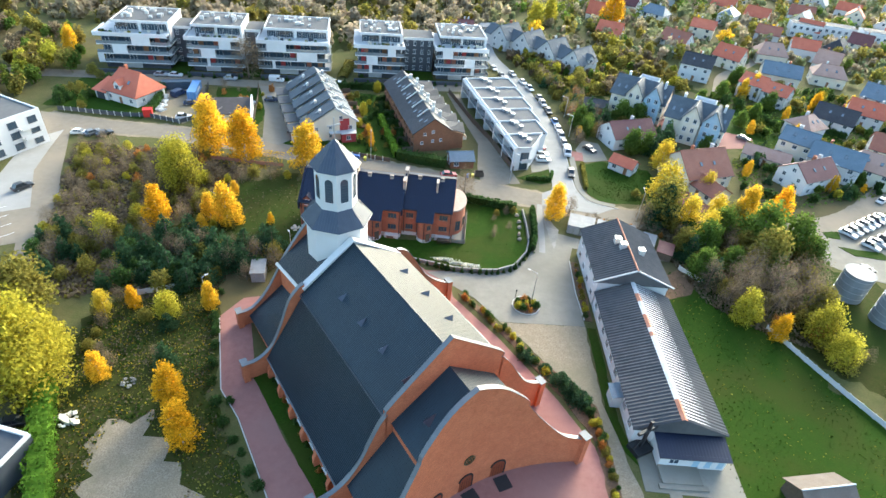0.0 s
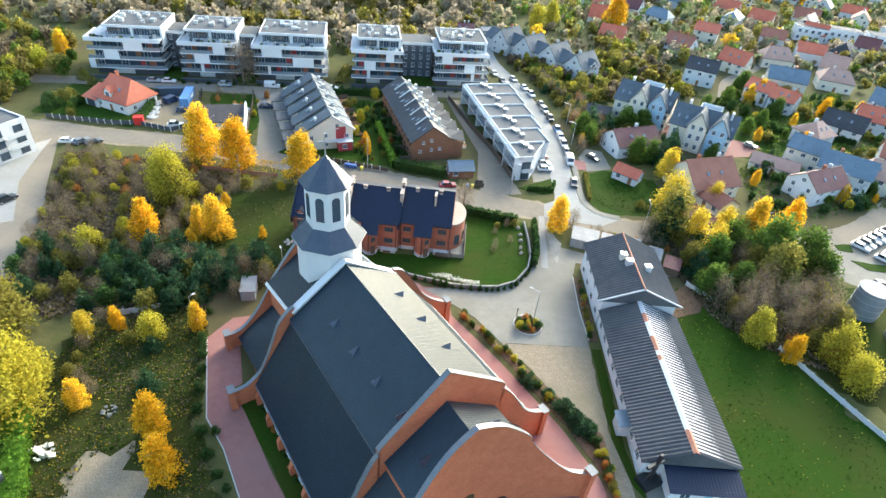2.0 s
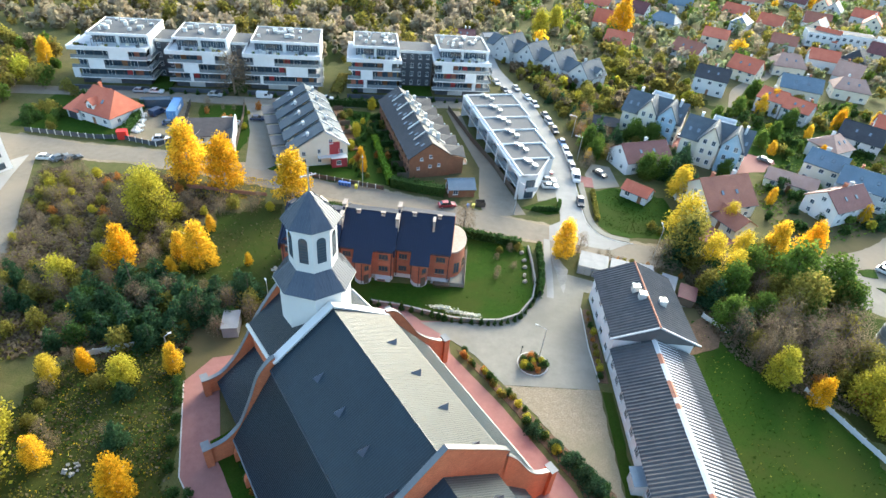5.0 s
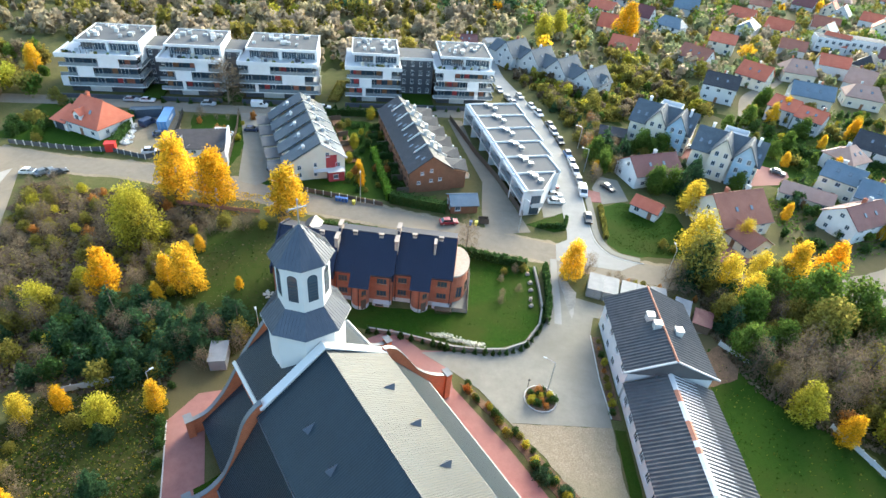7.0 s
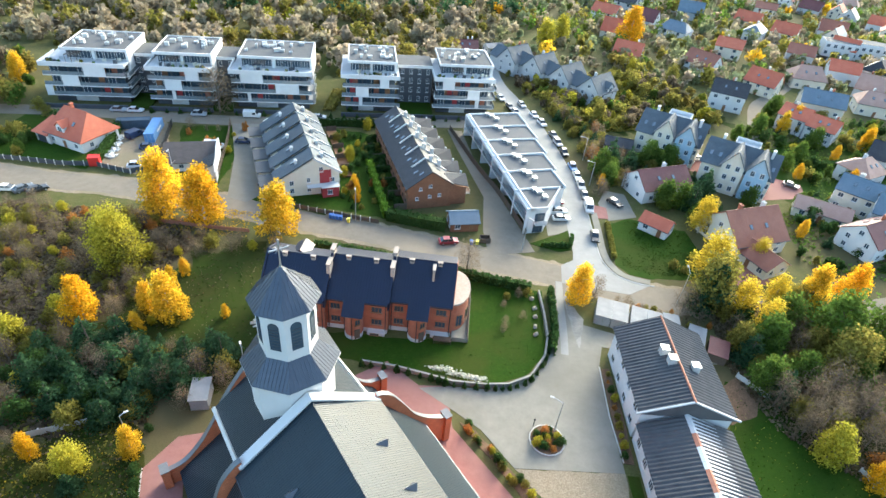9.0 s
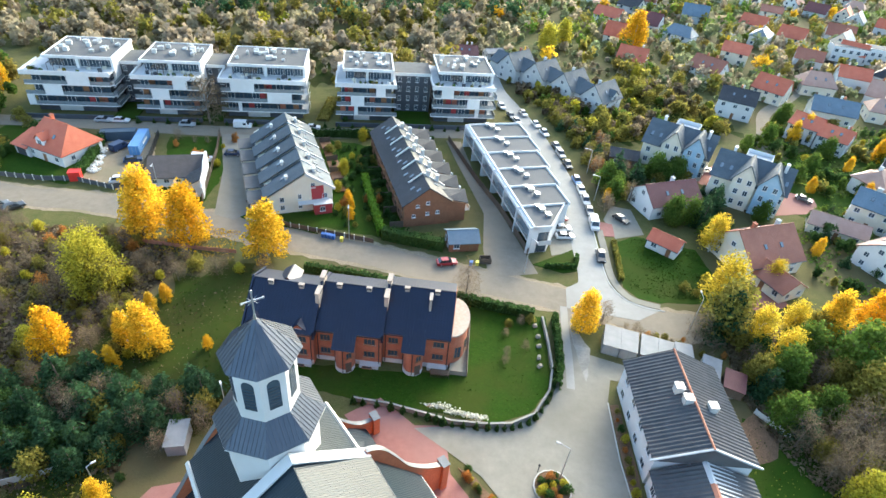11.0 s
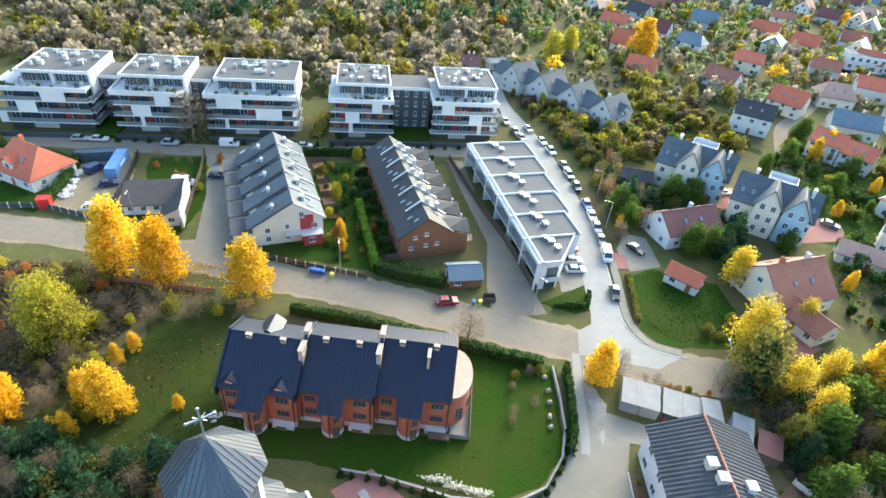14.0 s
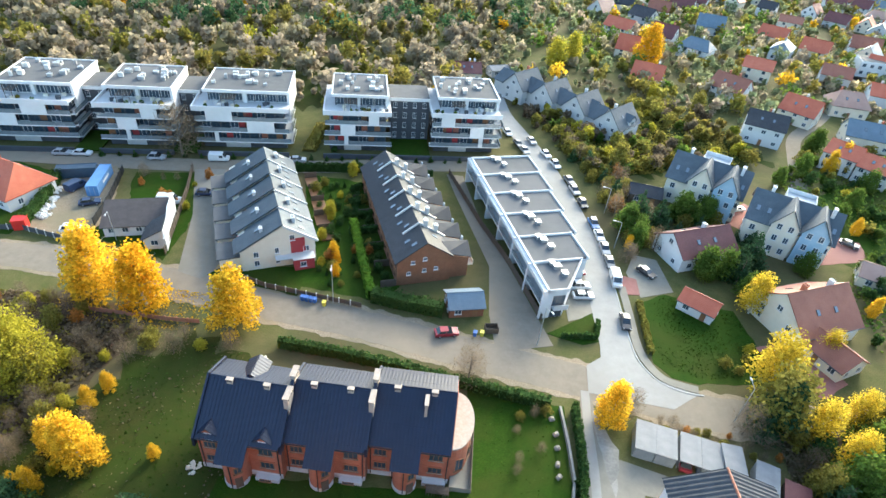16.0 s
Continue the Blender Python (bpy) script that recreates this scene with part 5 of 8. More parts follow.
        part("end_balcony", Shape().box(1.3, y0 - 1.2, 2.8, W1 + 0.2, y0 + 0.1, 3.0).box(1.3, y0 - 1.2, 3.0, W1 + 0.2, y0 - 1.12, 4.0), LIGHTGREY, u)
    return u


WTER = pose(1.5, 189.6, 0, 0, 0, 17.6)
for k in range(6):
    white_unit(k)


# ---- apartment blocks ----
def slab_balcony(parent, x0, x1, y0, y1, z, glass_from, glass_to, panels):
    """A balcony storey edge: white slab, glass rail, white solid panels."""
    b = part("balcony", Shape().box(x0, y0, z - 0.28, x1, y1, z), WHITE, parent, "white balcony slab with a glass rail")
    part("balcony_rail", Shape().box(x0 + 0.05, y0 + 0.05, z, x1 - 0.05, y0 + 0.12, z + 1.05), RAILGLASS, b)
    for a, c in panels:
        part("balcony_panel", Shape().box(x0 + a * (x1 - x0), y0 - 0.06, z - 0.25, x0 + c * (x1 - x0), y0 + 0.3, z + 2.75), WHITE, b, "white solid facade panel")
    return b


def quads_ball(r, n, rnd):
    """A small rounded plant of loose leaf quads."""
    sh = Shape()
    for k in range(n):
        c = Vector((rnd.gauss(0, 1), rnd.gauss(0, 1), rnd.gauss(0, 1))).normalized() * r * rnd.uniform(0.5, 1.0)
        u, v = Vector((rnd.gauss(0, 1), rnd.gauss(0, 1), rnd.gauss(0, 1))).normalized() * 0.14, Vector((rnd.gauss(0, 1), rnd.gauss(0, 1), rnd.gauss(0, 1))).normalized() * 0.14
        sh.face([c - u - v, c + u - v, c + u + v, c - u + v])
    return sh


def apartment(x, y, w, d, panels, label, pent_l=0.15, pent_r=0.0, side=True):
    """Block with its front along local -y; front left corner at x, y in the street's frame."""
    A = thing("apartment_block", APT @ pose(x, y, 0), label, "apartment building", "apartment blocks")
    H3 = 3.05
    part("garage_storey", Shape().box(1.0, 2.0, -0.3, w - 1.0, d, 2.4), GREYWALL, A, "dark grey garage storey")
    part("garage_door", Shape().box(w * 0.28, 1.93, 0, w * 0.55, 2.0, 2.1), LIGHTGREY, A)
    part("body", Shape().box(1.2, 2.2, 2.4, w - 1.2, d, 2.4 + 3 * H3), GREYWALL, A, "dark grey clad walls")
    for i in range(3):
        z = 2.4 + i * H3
        slab_balcony(A, -0.4 + 0.3 * i, w + 0.4 - 0.2 * i, -0.2 + 0.4 * (i == 0), 2.3, z + 0.05, 0, 1, panels[i])
        n = max(4, int(w / 2.6))
        for k in range(n):
            window(A, pose(1.2 + (w - 2.4) * (k + 0.5) / n, 2.2, z + 0.15), (w - 2.4) / n * 0.86, 2.35, frame_mat=GREYWALL if k % 3 else WHITE, bars=1)
        for sg, xx in ((-1, 1.2), (1, w - 1.2)):
            for yy in (5.0, 9.0, 13.0):
                window(A, pose(xx, yy, z + 0.8, 0, 0, 90 * sg), 1.4, 1.5)
        if side:
            sb = part("side_balcony", Shape().box(w - 1.2, 0.4, z - 0.2, w + 1.0, 9.5, z + 0.05), WHITE, A)
            part("balcony_rail", Shape().box(w + 0.9, 0.4, z + 0.05, w + 0.96, 9.5, z + 1.1), RAILGLASS, sb)
    zt = 2.4 + 3 * H3
    part("terrace_deck", Shape().box(-0.2, -0.2, zt - 0.2, w + 0.2, d, zt + 0.08), LIGHTGREY, A)
    tp = part("terrace_parapet", Shape().box(-0.25, -0.3, zt - 0.5, w + 0.25, 0.0, zt + 0.75).box(-0.3, 0.0, zt - 0.5, 0.0, d * 0.5, zt + 0.75), WHITE, A, "white terrace parapet")
    p0, p1 = w * pent_l, w * (1 - pent_r)
    part("penthouse", Shape().box(p0 + 0.6, 5.5, zt, p1, d, zt + 2.9), GREYWALL, A)
    part("penthouse_end", Shape().box(p1 - 0.4, 4.2, zt - 3, p1 + 0.3, d, zt + 3.3), WHITE, A, "white end wall slab")
    part("penthouse_post", Shape().box(p0 + (p1 - p0) * 0.45, 4.4, zt, p0 + (p1 - p0) * 0.5, 5.5, zt + 2.9), WHITE, A)
    n = max(3, int((p1 - p0) / 3))
    for k in range(n):
        window(A, pose(p0 + 0.8 + (p1 - p0 - 1) * (k + 0.5) / n, 5.5, zt + 0.2), (p1 - p0) / n * 0.8, 2.4, frame_mat=WHITE, bars=2)
    part("roof_slab", Shape().box(p0 - 0.3, 3.8, zt + 2.9, p1 + 0.4, d + 0.3, zt + 3.35), WHITE, A, "white roof edge slab")
    rf = part("roof", Shape().box(p0, 4.1, zt + 3.35, p1, d, zt + 3.4), FLATROOF, A, "grey felt flat roof")
    part("roof_rim", Shape().box(p0 - 0.3, 3.8, zt + 3.35, p1 + 0.4, 4.1, zt + 3.7).box(p0 - 0.3, d, zt + 3.35, p1 + 0.4, d + 0.3, zt + 3.7).box(p0 - 0.3, 4.1, zt + 3.35, p0, d, zt + 3.7).box(p1, 4.1, zt + 3.35, p1 + 0.4, d, zt + 3.7), WHITE, rf, "white raised roof rim")
    rnd = random.Random(int(w * 31 + x))
    for k in range(16):
        xx, yy = rnd.uniform(p0 + 1, p1 - 1), rnd.uniform(7.5, d - 2)
        sx, sy, sz = rnd.uniform(0.5, 1.6), rnd.uniform(0.5, 1.2), rnd.uniform(0.5, 1.1)
        q_ = Shape().box(-sx / 2, -sy / 2, 0, sx / 2, sy / 2, sz).box(-sx / 2 - 0.06, -sy / 2 - 0.06, sz, sx / 2 + 0.06, sy / 2 + 0.06, sz + 0.08)
        q_.tube((sx * 0.2, 0, sz), (sx * 0.2, 0, sz + 0.45), 0.12, n=6)
        part("roof_unit", q_, COPING if k % 2 else METAL, rf, m=pose(xx, yy, zt + 3.4))
    for k in range(9):
        xx, yy = rnd.uniform(1, w - 1), rnd.uniform(1.0, 4.5)
        part("terrace_box", Shape().box(-0.5, -0.3, 0, 0.5, 0.3, rnd.uniform(0.5, 1.0)), (CREAM, GREYWALL, LIGHTGREY)[k % 3], A, m=pose(xx, yy, zt + 0.08, 0, 0, rnd.uniform(0, 90)))
    # pergola frame, planters and coloured blinds
    pg = Shape()
    for xx in (w * 0.3, w * 0.3 + 1.6, w * 0.3 + 3.2):
        pg.box(xx, 1.0, zt + 0.08, xx + 0.1, 1.1, zt + 2.3).box(xx, 1.0, zt + 2.3, xx + 0.1, 4.6, zt + 2.4)
    for k in range(5):
        pg.box(w * 0.3 - 0.1, 1.1 + 0.75 * k, zt + 2.4, w * 0.3 + 3.4, 1.2 + 0.75 * k, zt + 2.48)
    part("pergola", pg, DARKWOOD, A, "dark timber pergola on the roof terrace")
    for k in range(5):
        part("terrace_plant", quads_ball(0.55, 60, rnd), (F_HEDGE, F_OLIVE, F_GREEN)[k % 3], A, m=pose(rnd.uniform(1, w - 1), rnd.uniform(0.6, 2.2), zt + 0.5))
    for i in range(3):
        for k in range(3):
            part("blind", Shape().box(-0.8, -0.02, 0.3, 0.8, 0.03, 2.3), (REDWALL, WOOD, BROWNTILE)[(i + k) % 3], A, "closed reddish blind", pose(1.6 + (w - 3.2) * rnd.random(), 2.08, 2.45 + i * H3))
    return A


APT = pose(-37.6, 197.0, 0, 0, 0, 10.5)
P1 = [[(0.0, 0.08)], [(0.22, 0.42)], [(0.50, 0.76)]]
P2 = [[(0.35, 0.4)], [(0.26, 0.52)], [(0.6, 0.82)]]
P3 = [[(0.2, 0.24)], [(0.55, 0.84)], [(0.12, 0.40)]]
apartment(-85.5, 0.5, 22.5, 21, P1, "white and grey apartment block with wide balconies", 0.22, 0.0)
apartment(-57.0, 0.0, 17.8, 20, P2, "white and grey apartment block with a roof terrace", 0.1, 0.0)
apartment(-33.6, 0.0, 23.6, 20, P3, "white and grey apartment block with stepped terraces", 0.1, 0.0)
apartment(-0.6, 0.0, 17.6, 20, [[(0.3, 0.36)], [(0.24, 0.46)], [(0.66, 0.82)]], "white and grey apartment block with long balconies", 0.12, 0.05, side=False)
apartment(28.4, 0.6, 19.0, 20, [[(0.7, 0.76)], [(0.56, 0.76)], [(0.12, 0.32)]], "white and grey apartment block beside the concrete street", 0.1, 0.02)
for x0, x1, n in ((-63.2, -56.8, 2), (-39.4, -33.4, 2), (17.2, 28.2, 4)):
    L_ = thing("link_block", APT @ pose(x0, 9.0, 0), "dark grey recessed link between apartment blocks", "apartment building", "apartment links")
    part("body", Shape().box(0, 0, -0.3, x1 - x0, 10.5, 12.4), GREYWALL, L_)
    part("roof", Shape().box(-0.1, -0.2, 12.4, x1 - x0 + 0.1, 10.6, 12.7), FLATROOF, L_)
    part("roof_edge", Shape().box(-0.1, -0.35, 12.0, x1 - x0 + 0.1, -0.2, 12.9), WHITE, L_)
    for i in range(4):
        for k in range(n):
            window(L_, pose((x1 - x0) * (k + 0.5) / n, 0, 1.0 + 3.0 * i), 1.0, 1.6)
for x0, x1 in ((-86, -63), (-57, -39), (-33, -10), (-1, 17), (17.5, 28), (28.5, 47)):
    ribbon_wall("retaining_wall", [tuple((APT @ Vector((x, -3.2, 0)))[:2]) for x in (x0, x1)], 0.5, 1.3, GREYWALL, "dark grey retaining wall before the apartments", "wall")


for x0, x1 in ((-63.4, -57.2), (-39.6, -33.6), (17.3, 28.1)):
    patch("courtyard_lawn", [tuple((APT @ Vector((x, y, 0)))[:2]) for x, y in ((x0, -2.6), (x1, -2.6), (x1, 8.8), (x0, 8.8))], 0.5, LAWN, "green courtyard lawn between apartment blocks", "lawn")


# ---- hall, taller house and garages beside the forecourt ----
def corrugated(x0, x1, y0, y1, ze, zr_, xr, pitch=0.66, amp=0.09):
    """Two corrugated slopes, waves running down each slope."""
    sh = Shape()
    n = int((y1 - y0) / pitch * 8)
    for xe in (x0, x1):
        for i in range(n):
            ya, yb = y0 + (y1 - y0) * i / n, y0 + (y1 - y0) * (i + 1) / n
            za, zb = (amp * math.sin(2 * math.pi * y / pitch) for y in (ya, yb))
            q_ = [(xe, ya, ze + za), (xe, yb, ze + zb), (xr, yb, zr_ + zb), (xr, ya, zr_ + za)]
            sh.face(q_ if xe > xr else q_[::-1])
    for y in (y0, y1):
        sh.face([(x0, y, ze - 0.1), (x1, y, ze - 0.1), (x1, y, ze), (xr, y, zr_), (x0, y, ze)])
    return sh


hall = thing("hall", pose(38.6, 69.9, 0, 0, 0, 2.0), "long low white hall with a corrugated grey roof and flaking ridge", "building")
part("wall", Shape().prism([(-6.9, -15.6, -0.3), (6.9, -15.6, -0.3), (6.9, -15.6, 4.1), (0, -15.6, 6.9), (-6.9, -15.6, 4.1)], (0, 31.4, 0)), WHITE, hall)
part("roof", corrugated(-7.5, 7.5, -16.1, 15.8, 4.0, 7.1, -0.5), CORRUGATED, hall, "weathered corrugated sheet roof")
rnd = random.Random(5)
yy = -16.1
while yy < 15.6:
    ln = rnd.uniform(0.8, 2.4)
    part("ridge_cap", Shape().slab((-0.95, yy, 6.96), (-0.5, yy, 7.2), (-0.5, min(yy + ln, 15.8), 7.2), (-0.95, min(yy + ln, 15.8), 6.96), -0.05).slab((-0.5, yy, 7.2), (-0.05, yy, 6.98), (-0.05, min(yy + ln, 15.8), 6.98), (-0.5, min(yy + ln, 15.8), 7.2), -0.05),
         rnd.choice((RUST, WHITE, RUST, COPING)), hall, "flaking white and rust ridge cap")
    yy += ln + 0.02
for k in range(9):
    window(hall, pose(-6.9, -13.5 + 3.4 * k, 1.4, 0, 0, -90), 1.5, 1.5, bars=2)
    window(hall, pose(6.9, -13.5 + 3.4 * k, 1.4, 0, 0, 90), 1.5, 1.5, bars=2)
window(hall, pose(0.5, -15.6, 4.6), 1.1, 0.9, frame_mat=GREYWALL)
an = part("annex", Shape().box(-3.6, -19.4, -0.3, 6.6, -15.6, 2.7), WHITE, hall)
part("annex_roof", Shape().slab((-4.0, -19.9, 2.8), (7.0, -19.9, 2.8), (7.0, -15.5, 3.6), (-4.0, -15.5, 3.6), 0.15), NAVY, an, "dark blue sheet lean-to roof")
for k in range(5):
    part("shutter", Shape().box(-0.45, -0.05, 0.5, 0.45, 0, 2.2), (BLUEWALL, WHITE)[k % 2], an, m=pose(2.0 + 0.95 * k, -19.4, 0))
window(an, pose(-1.4, -19.4, 1.0), 1.5, 1.1)
part("side_porch", Shape().box(-8.6, -9.0, -0.3, -6.9, -6.4, 2.6), LIGHTGREY, hall)
part("side_porch_roof", Shape().slab((-8.9, -9.3, 2.6), (-6.8, -9.3, 3.1), (-6.8, -6.1, 3.1), (-8.9, -6.1, 2.6), 0.1), BLUETILE, hall)
part("aerial", Shape().tube((0.6, -11, 6.6), (0.6, -11, 8.6), 0.03, n=5).tube((-0.1, -11, 8.4), (1.3, -11, 8.4), 0.02, n=4).tube((0.2, -11.4, 8.2), (0.2, -10.6, 8.2), 0.02, n=4), METAL, hall)
part("stair", Shape().box(-3.6, -22.4, -0.2, 2.5, -19.4, 0.5).box(-4.2, -23.2, -0.2, 3.2, -22.4, 0.3), CONCRETE, hall, "broken concrete steps")

hh = thing("house", pose(37.7, 95.0, 0, 0, 0, 2.0), "tall white house with a grey corrugated roof joined to the hall", "house")
part("wall", Shape().prism([(-7.0, -8.8, -0.3), (7.0, -8.8, -0.3), (7.0, -8.8, 6.6), (0, -8.8, 9.7), (-7.0, -8.8, 6.6)], (0, 17.4, 0)), WHITE, hh)
part("roof", corrugated(-7.7, 7.7, -9.3, 9.1, 6.4, 9.9, -0.2), CORRUGATED, hh, "weathered corrugated sheet roof")
part("ridge_cap", Shape().tube((-0.2, -9.3, 9.92), (-0.2, 9.1, 9.92), 0.18, n=6), RUST, hh, "rusty ridge cap")
for xx, yy, zz in ((-1.8, 1.2, 9.2), (2.6, -1.5, 8.6), (-1.2, -1.0, 9.4)):
    chimney(hh, xx, yy, zz - 1.0, zz + 1.0, 1.2, 1.2, COPING)
for xx in (-2.0, 2.4):
    window(hh, pose(xx, -8.8, 6.9), 0.7, 0.8)
for k in range(4):
    for zz in (1.0, 4.1):
        window(hh, pose(-7.0, -6.6 + 4.2 * k, zz, 0, 0, -90), 1.5, 1.4)
        window(hh, pose(7.0, -6.6 + 4.2 * k, zz, 0, 0, 90), 1.5, 1.4)
    window(hh, pose(-5 + 3.2 * k, 8.6, 4.0, 0, 0, 180), 1.5, 1.4)
part("gable_band", Shape().slab((-7.9, -9.35, 6.2), (-0.2, -9.35, 9.75), (-0.2, -9.1, 9.75), (-7.9, -9.1, 6.2), -0.25).slab((-0.2, -9.35, 9.75), (7.9, -9.35, 6.2), (7.9, -9.1, 6.2), (-0.2, -9.1, 9.75), -0.25), LIGHTGREY, hh)

GAR = ((28.8, 111.0, -13.5, 3.0, 2.35, True), (31.8, 110.3, -13.5, 3.0, 2.35, True), (35.2, 109.7, -15, 3.0, 2.2, False), (38.2, 108.9, -15, 3.0, 2.2, True), (41.4, 108.0, -8, 3.0, 2.6, True), (44.8, 106.2, -22, 3.2, 2.4, True))
for gx, gy, ga, gw, gh, shut in GAR:
    g = thing("garage", pose(gx, gy, 0, 0, 0, ga), "grey tin garage with a pale rust-stained roof" if shut else "open tin garage with a pale rust-stained roof", "garage", "row of garages")
    part("wall", Shape().box(0.02, 0.3, 0, 0.08, 5.2, gh).box(gw - 0.08, 0.3, 0, gw - 0.02, 5.2, gh).box(0.02, 5.12, 0, gw - 0.02, 5.2, gh).box(0.02, 0.3, gh - 0.3, gw - 0.02, 0.36, gh), TINWALL, g)
    part("roof", Shape().slab((-0.04, 0.1, gh + 0.05), (gw + 0.02, 0.1, gh + 0.05), (gw + 0.02, 5.4, gh + 0.3), (-0.04, 5.4, gh + 0.3), 0.06), TIN, g, "pale tin roof with rust stains")
    if shut:
        part("garage_door", Shape().box(0.1, 0.24, 0.02, gw / 2 - 0.01, 0.3, gh - 0.28), TINWALL, g)
        part("garage_door", Shape().box(gw / 2 + 0.01, 0.24, 0.02, gw - 0.1, 0.3, gh - 0.28), TINWALL, g)
sh_ = thing("shed", pose(48.6, 104.6, 0, 0, 0, -22), "low dark shed with a brown sheet roof beside the garages", "shed")
part("wall", Shape().box(0, 0, 0, 3.2, 4.2, 2.0), DARKWOOD, sh_)
part("roof", Shape().slab((-0.2, -0.2, 2.05), (3.4, -0.2, 2.05), (3.4, 4.4, 2.4), (-0.2, 4.4, 2.4), 0.08), MAROON, sh_)
bc = thing("wooden_cross", pose(33.6, 53.0, 0, 0, 0, 30), "large black wooden cross standing before the hall", "cross")
part("upright", Shape().box(-0.25, -0.2, 0, 0.25, 0.2, 7.0), BLACK, bc)
part("crossbar", Shape().box(-2.0, -0.22, 4.7, 2.0, 0.22, 5.2), BLACK, bc)
part("base", Shape().box(-1.6, -1.2, 0, 1.6, 1.2, 0.9), BLACK, bc, "black boarded base")
for sg in (-1, 1):
    part("brace", Shape().tube((sg * 1.5, 0, 0.8), (sg * 0.2, 0, 3.0), 0.12, n=6), BLACK, bc)

# ---- detached houses ----
HOUSES = [
    # x, y, yaw, L, W, eave, ridge, roof, wall, hip, storeys, label
    (-99.8, 161.5, -20, 12.5, 11, 3.4, 8.6, REDTILE, WHITE, 2.2, 1, "white house with a steep orange-red tiled roof"),
    (97.5, 239, -24, 12, 10, 6.2, 9.6, DARKTILE, WHITE, 0, 2, "white two-storey house with a dark grey roof"),
    (119, 260, -42, 12, 10, 4.6, 9, REDTILE, CREAM, 0, 2, "cream house with a red tiled roof"),
    (99.5, 277, -44, 13, 10, 4.8, 9, BROWNTILE, WHITE, 0, 2, "white house with a faded red roof"),
    (143, 274, -8, 13, 10, 4.4, 8.6, PINKTILE, CREAM, 2.5, 1, "cream house with a faded pink hipped roof"),
    (135, 244, -18, 15, 9.5, 4.2, 8.0, BLUETILE, CREAM, 0, 1, "cream house with a steel-blue roof"),
    (115.5, 223, -42, 9, 9.5, 5.6, 8.4, REDTILE, WHITE, 0, 2, "white house with a bright red roof"),
    (122, 216, -42, 9, 9, 5.0, 7.8, REDTILE, LIGHTGREY, 0, 2, "grey house with a bright red roof"),
    (158, 249, -18, 13, 10, 4.4, 8, PINKTILE, CREAM, 2.5, 1, "cream bungalow with a pinkish tiled roof"),
    (166, 223, -40, 13, 10, 4.8, 9, BLUETILE, LIGHTGREY, 0, 2, "pale house with a steel-blue roof"),
    (119, 186, 31, 9, 9.5, 4.8, 8, PINKTILE, WHITE, 2.8, 1, "white house with a pinkish hipped roof"),
    (108.5, 169, -37, 10, 8.5, 6.0, 9, BLUETILE, CREAM, 0, 2, "cream house with a blue-grey roof"),
    (115, 158.5, -32, 14, 9, 5.4, 9, BLUETILE, LIGHTGREY, 0, 2, "pale house with a long blue-grey roof"),
    (103, 149.5, 28, 14, 9.5, 4.6, 8, MAROON, WHITE, 0, 2, "white gabled house with a maroon roof"),
    (96.5, 162, -27, 13, 6.5, 2.7, 4.6, PINKTILE, CREAM, 0, 1, "low outbuilding with a pink-brown roof"),
    (69.5, 146.5, 22, 15, 13, 4.0, 9.2, BROWNTILE, CREAM, 0, 2, "cream house with a broad terracotta roof"),
    (70.4, 137.2, -62, 10, 7, 2.7, 4.8, BROWNTILE, CREAM, 0, 1, "low cream garage wing with a terracotta roof"),
    (49.3, 146.9, -36, 7.0, 4.8, 2.5, 4.0, REDTILE, WHITE, 0, 1, "small white garage with an orange tiled roof"),
    (53.8, 166.4, 23, 15, 9.5, 4.0, 7.4, MAROON, WHITE, 0, 1, "white house with a maroon roof among trees"),
    (47.8, 190, -11, 8, 5.5, 2.8, 4.2, DARKTILE, DARKWOOD, 0, 1, "dark wooden shed with a grey roof"),
    (126, 157.5, -36, 12, 10, 4.8, 8.4, PINKTILE, CREAM, 2, 2, "cream house with an orange hipped roof"),
    (140, 172, -30, 12, 10, 4.8, 8.6, BROWNTILE, CREAM, 0, 2, "cream house with a red-brown roof"),
    (134, 196, -36, 13, 10, 4.6, 8.4, DARKTILE, WHITE, 0, 2, "white house with a dark roof"),
    (150, 205, -30, 12, 10, 4.6, 8.4, REDTILE, WHITE, 0, 2, "white house with a red tiled roof"),
    (2.2, 140.0, 14, 6.6, 5.0, 2.5, 3.9, BLUETILE, BROWN_BRICK, 0, 1, "small brick outbuilding with a blue-grey roof"),
    (-2, 268, 10, 10, 8, 3.5, 6, MAROON, CREAM, 0, 1, "small house with a maroon roof"),
    (12, 276, 25, 12, 5, 2.8, 3.8, TIN, LIGHTGREY, 0, 1, "low allotment shed with a pale tin roof"),
]
for i, (x, y, yaw, L, W, e, r, rm, wm, hip, st, lab) in enumerate(HOUSES):
    low = r < 5
    house(x, y, yaw, L, W, e, r, rm, wm, lab, hip=hip, storeys=st, wins=3 if L > 8 else 2, chim=0 if low else 1 + (i % 2), skylights=0 if low else 2, seed=i, gable_win=not low, door=True, name="outbuilding" if low else "house")
hr = [o for o in scene.objects if o.name == "house.001"][0]
dormer(hr, -1.0, -5.0, 3.6, 2.6, 3.0, 4.0, REDTILE, WHITE)
part("garage_wing", Shape().box(-9.6, -6.2, -0.3, -4.6, 0.5, 2.8), WHITE, hr)
wr = Shape().slab((-10.2, -6.8, 2.6), (-4.4, -6.8, 2.6), (-6.0, -1.0, 5.4), (-8.6, -1.0, 5.4), 0.2)
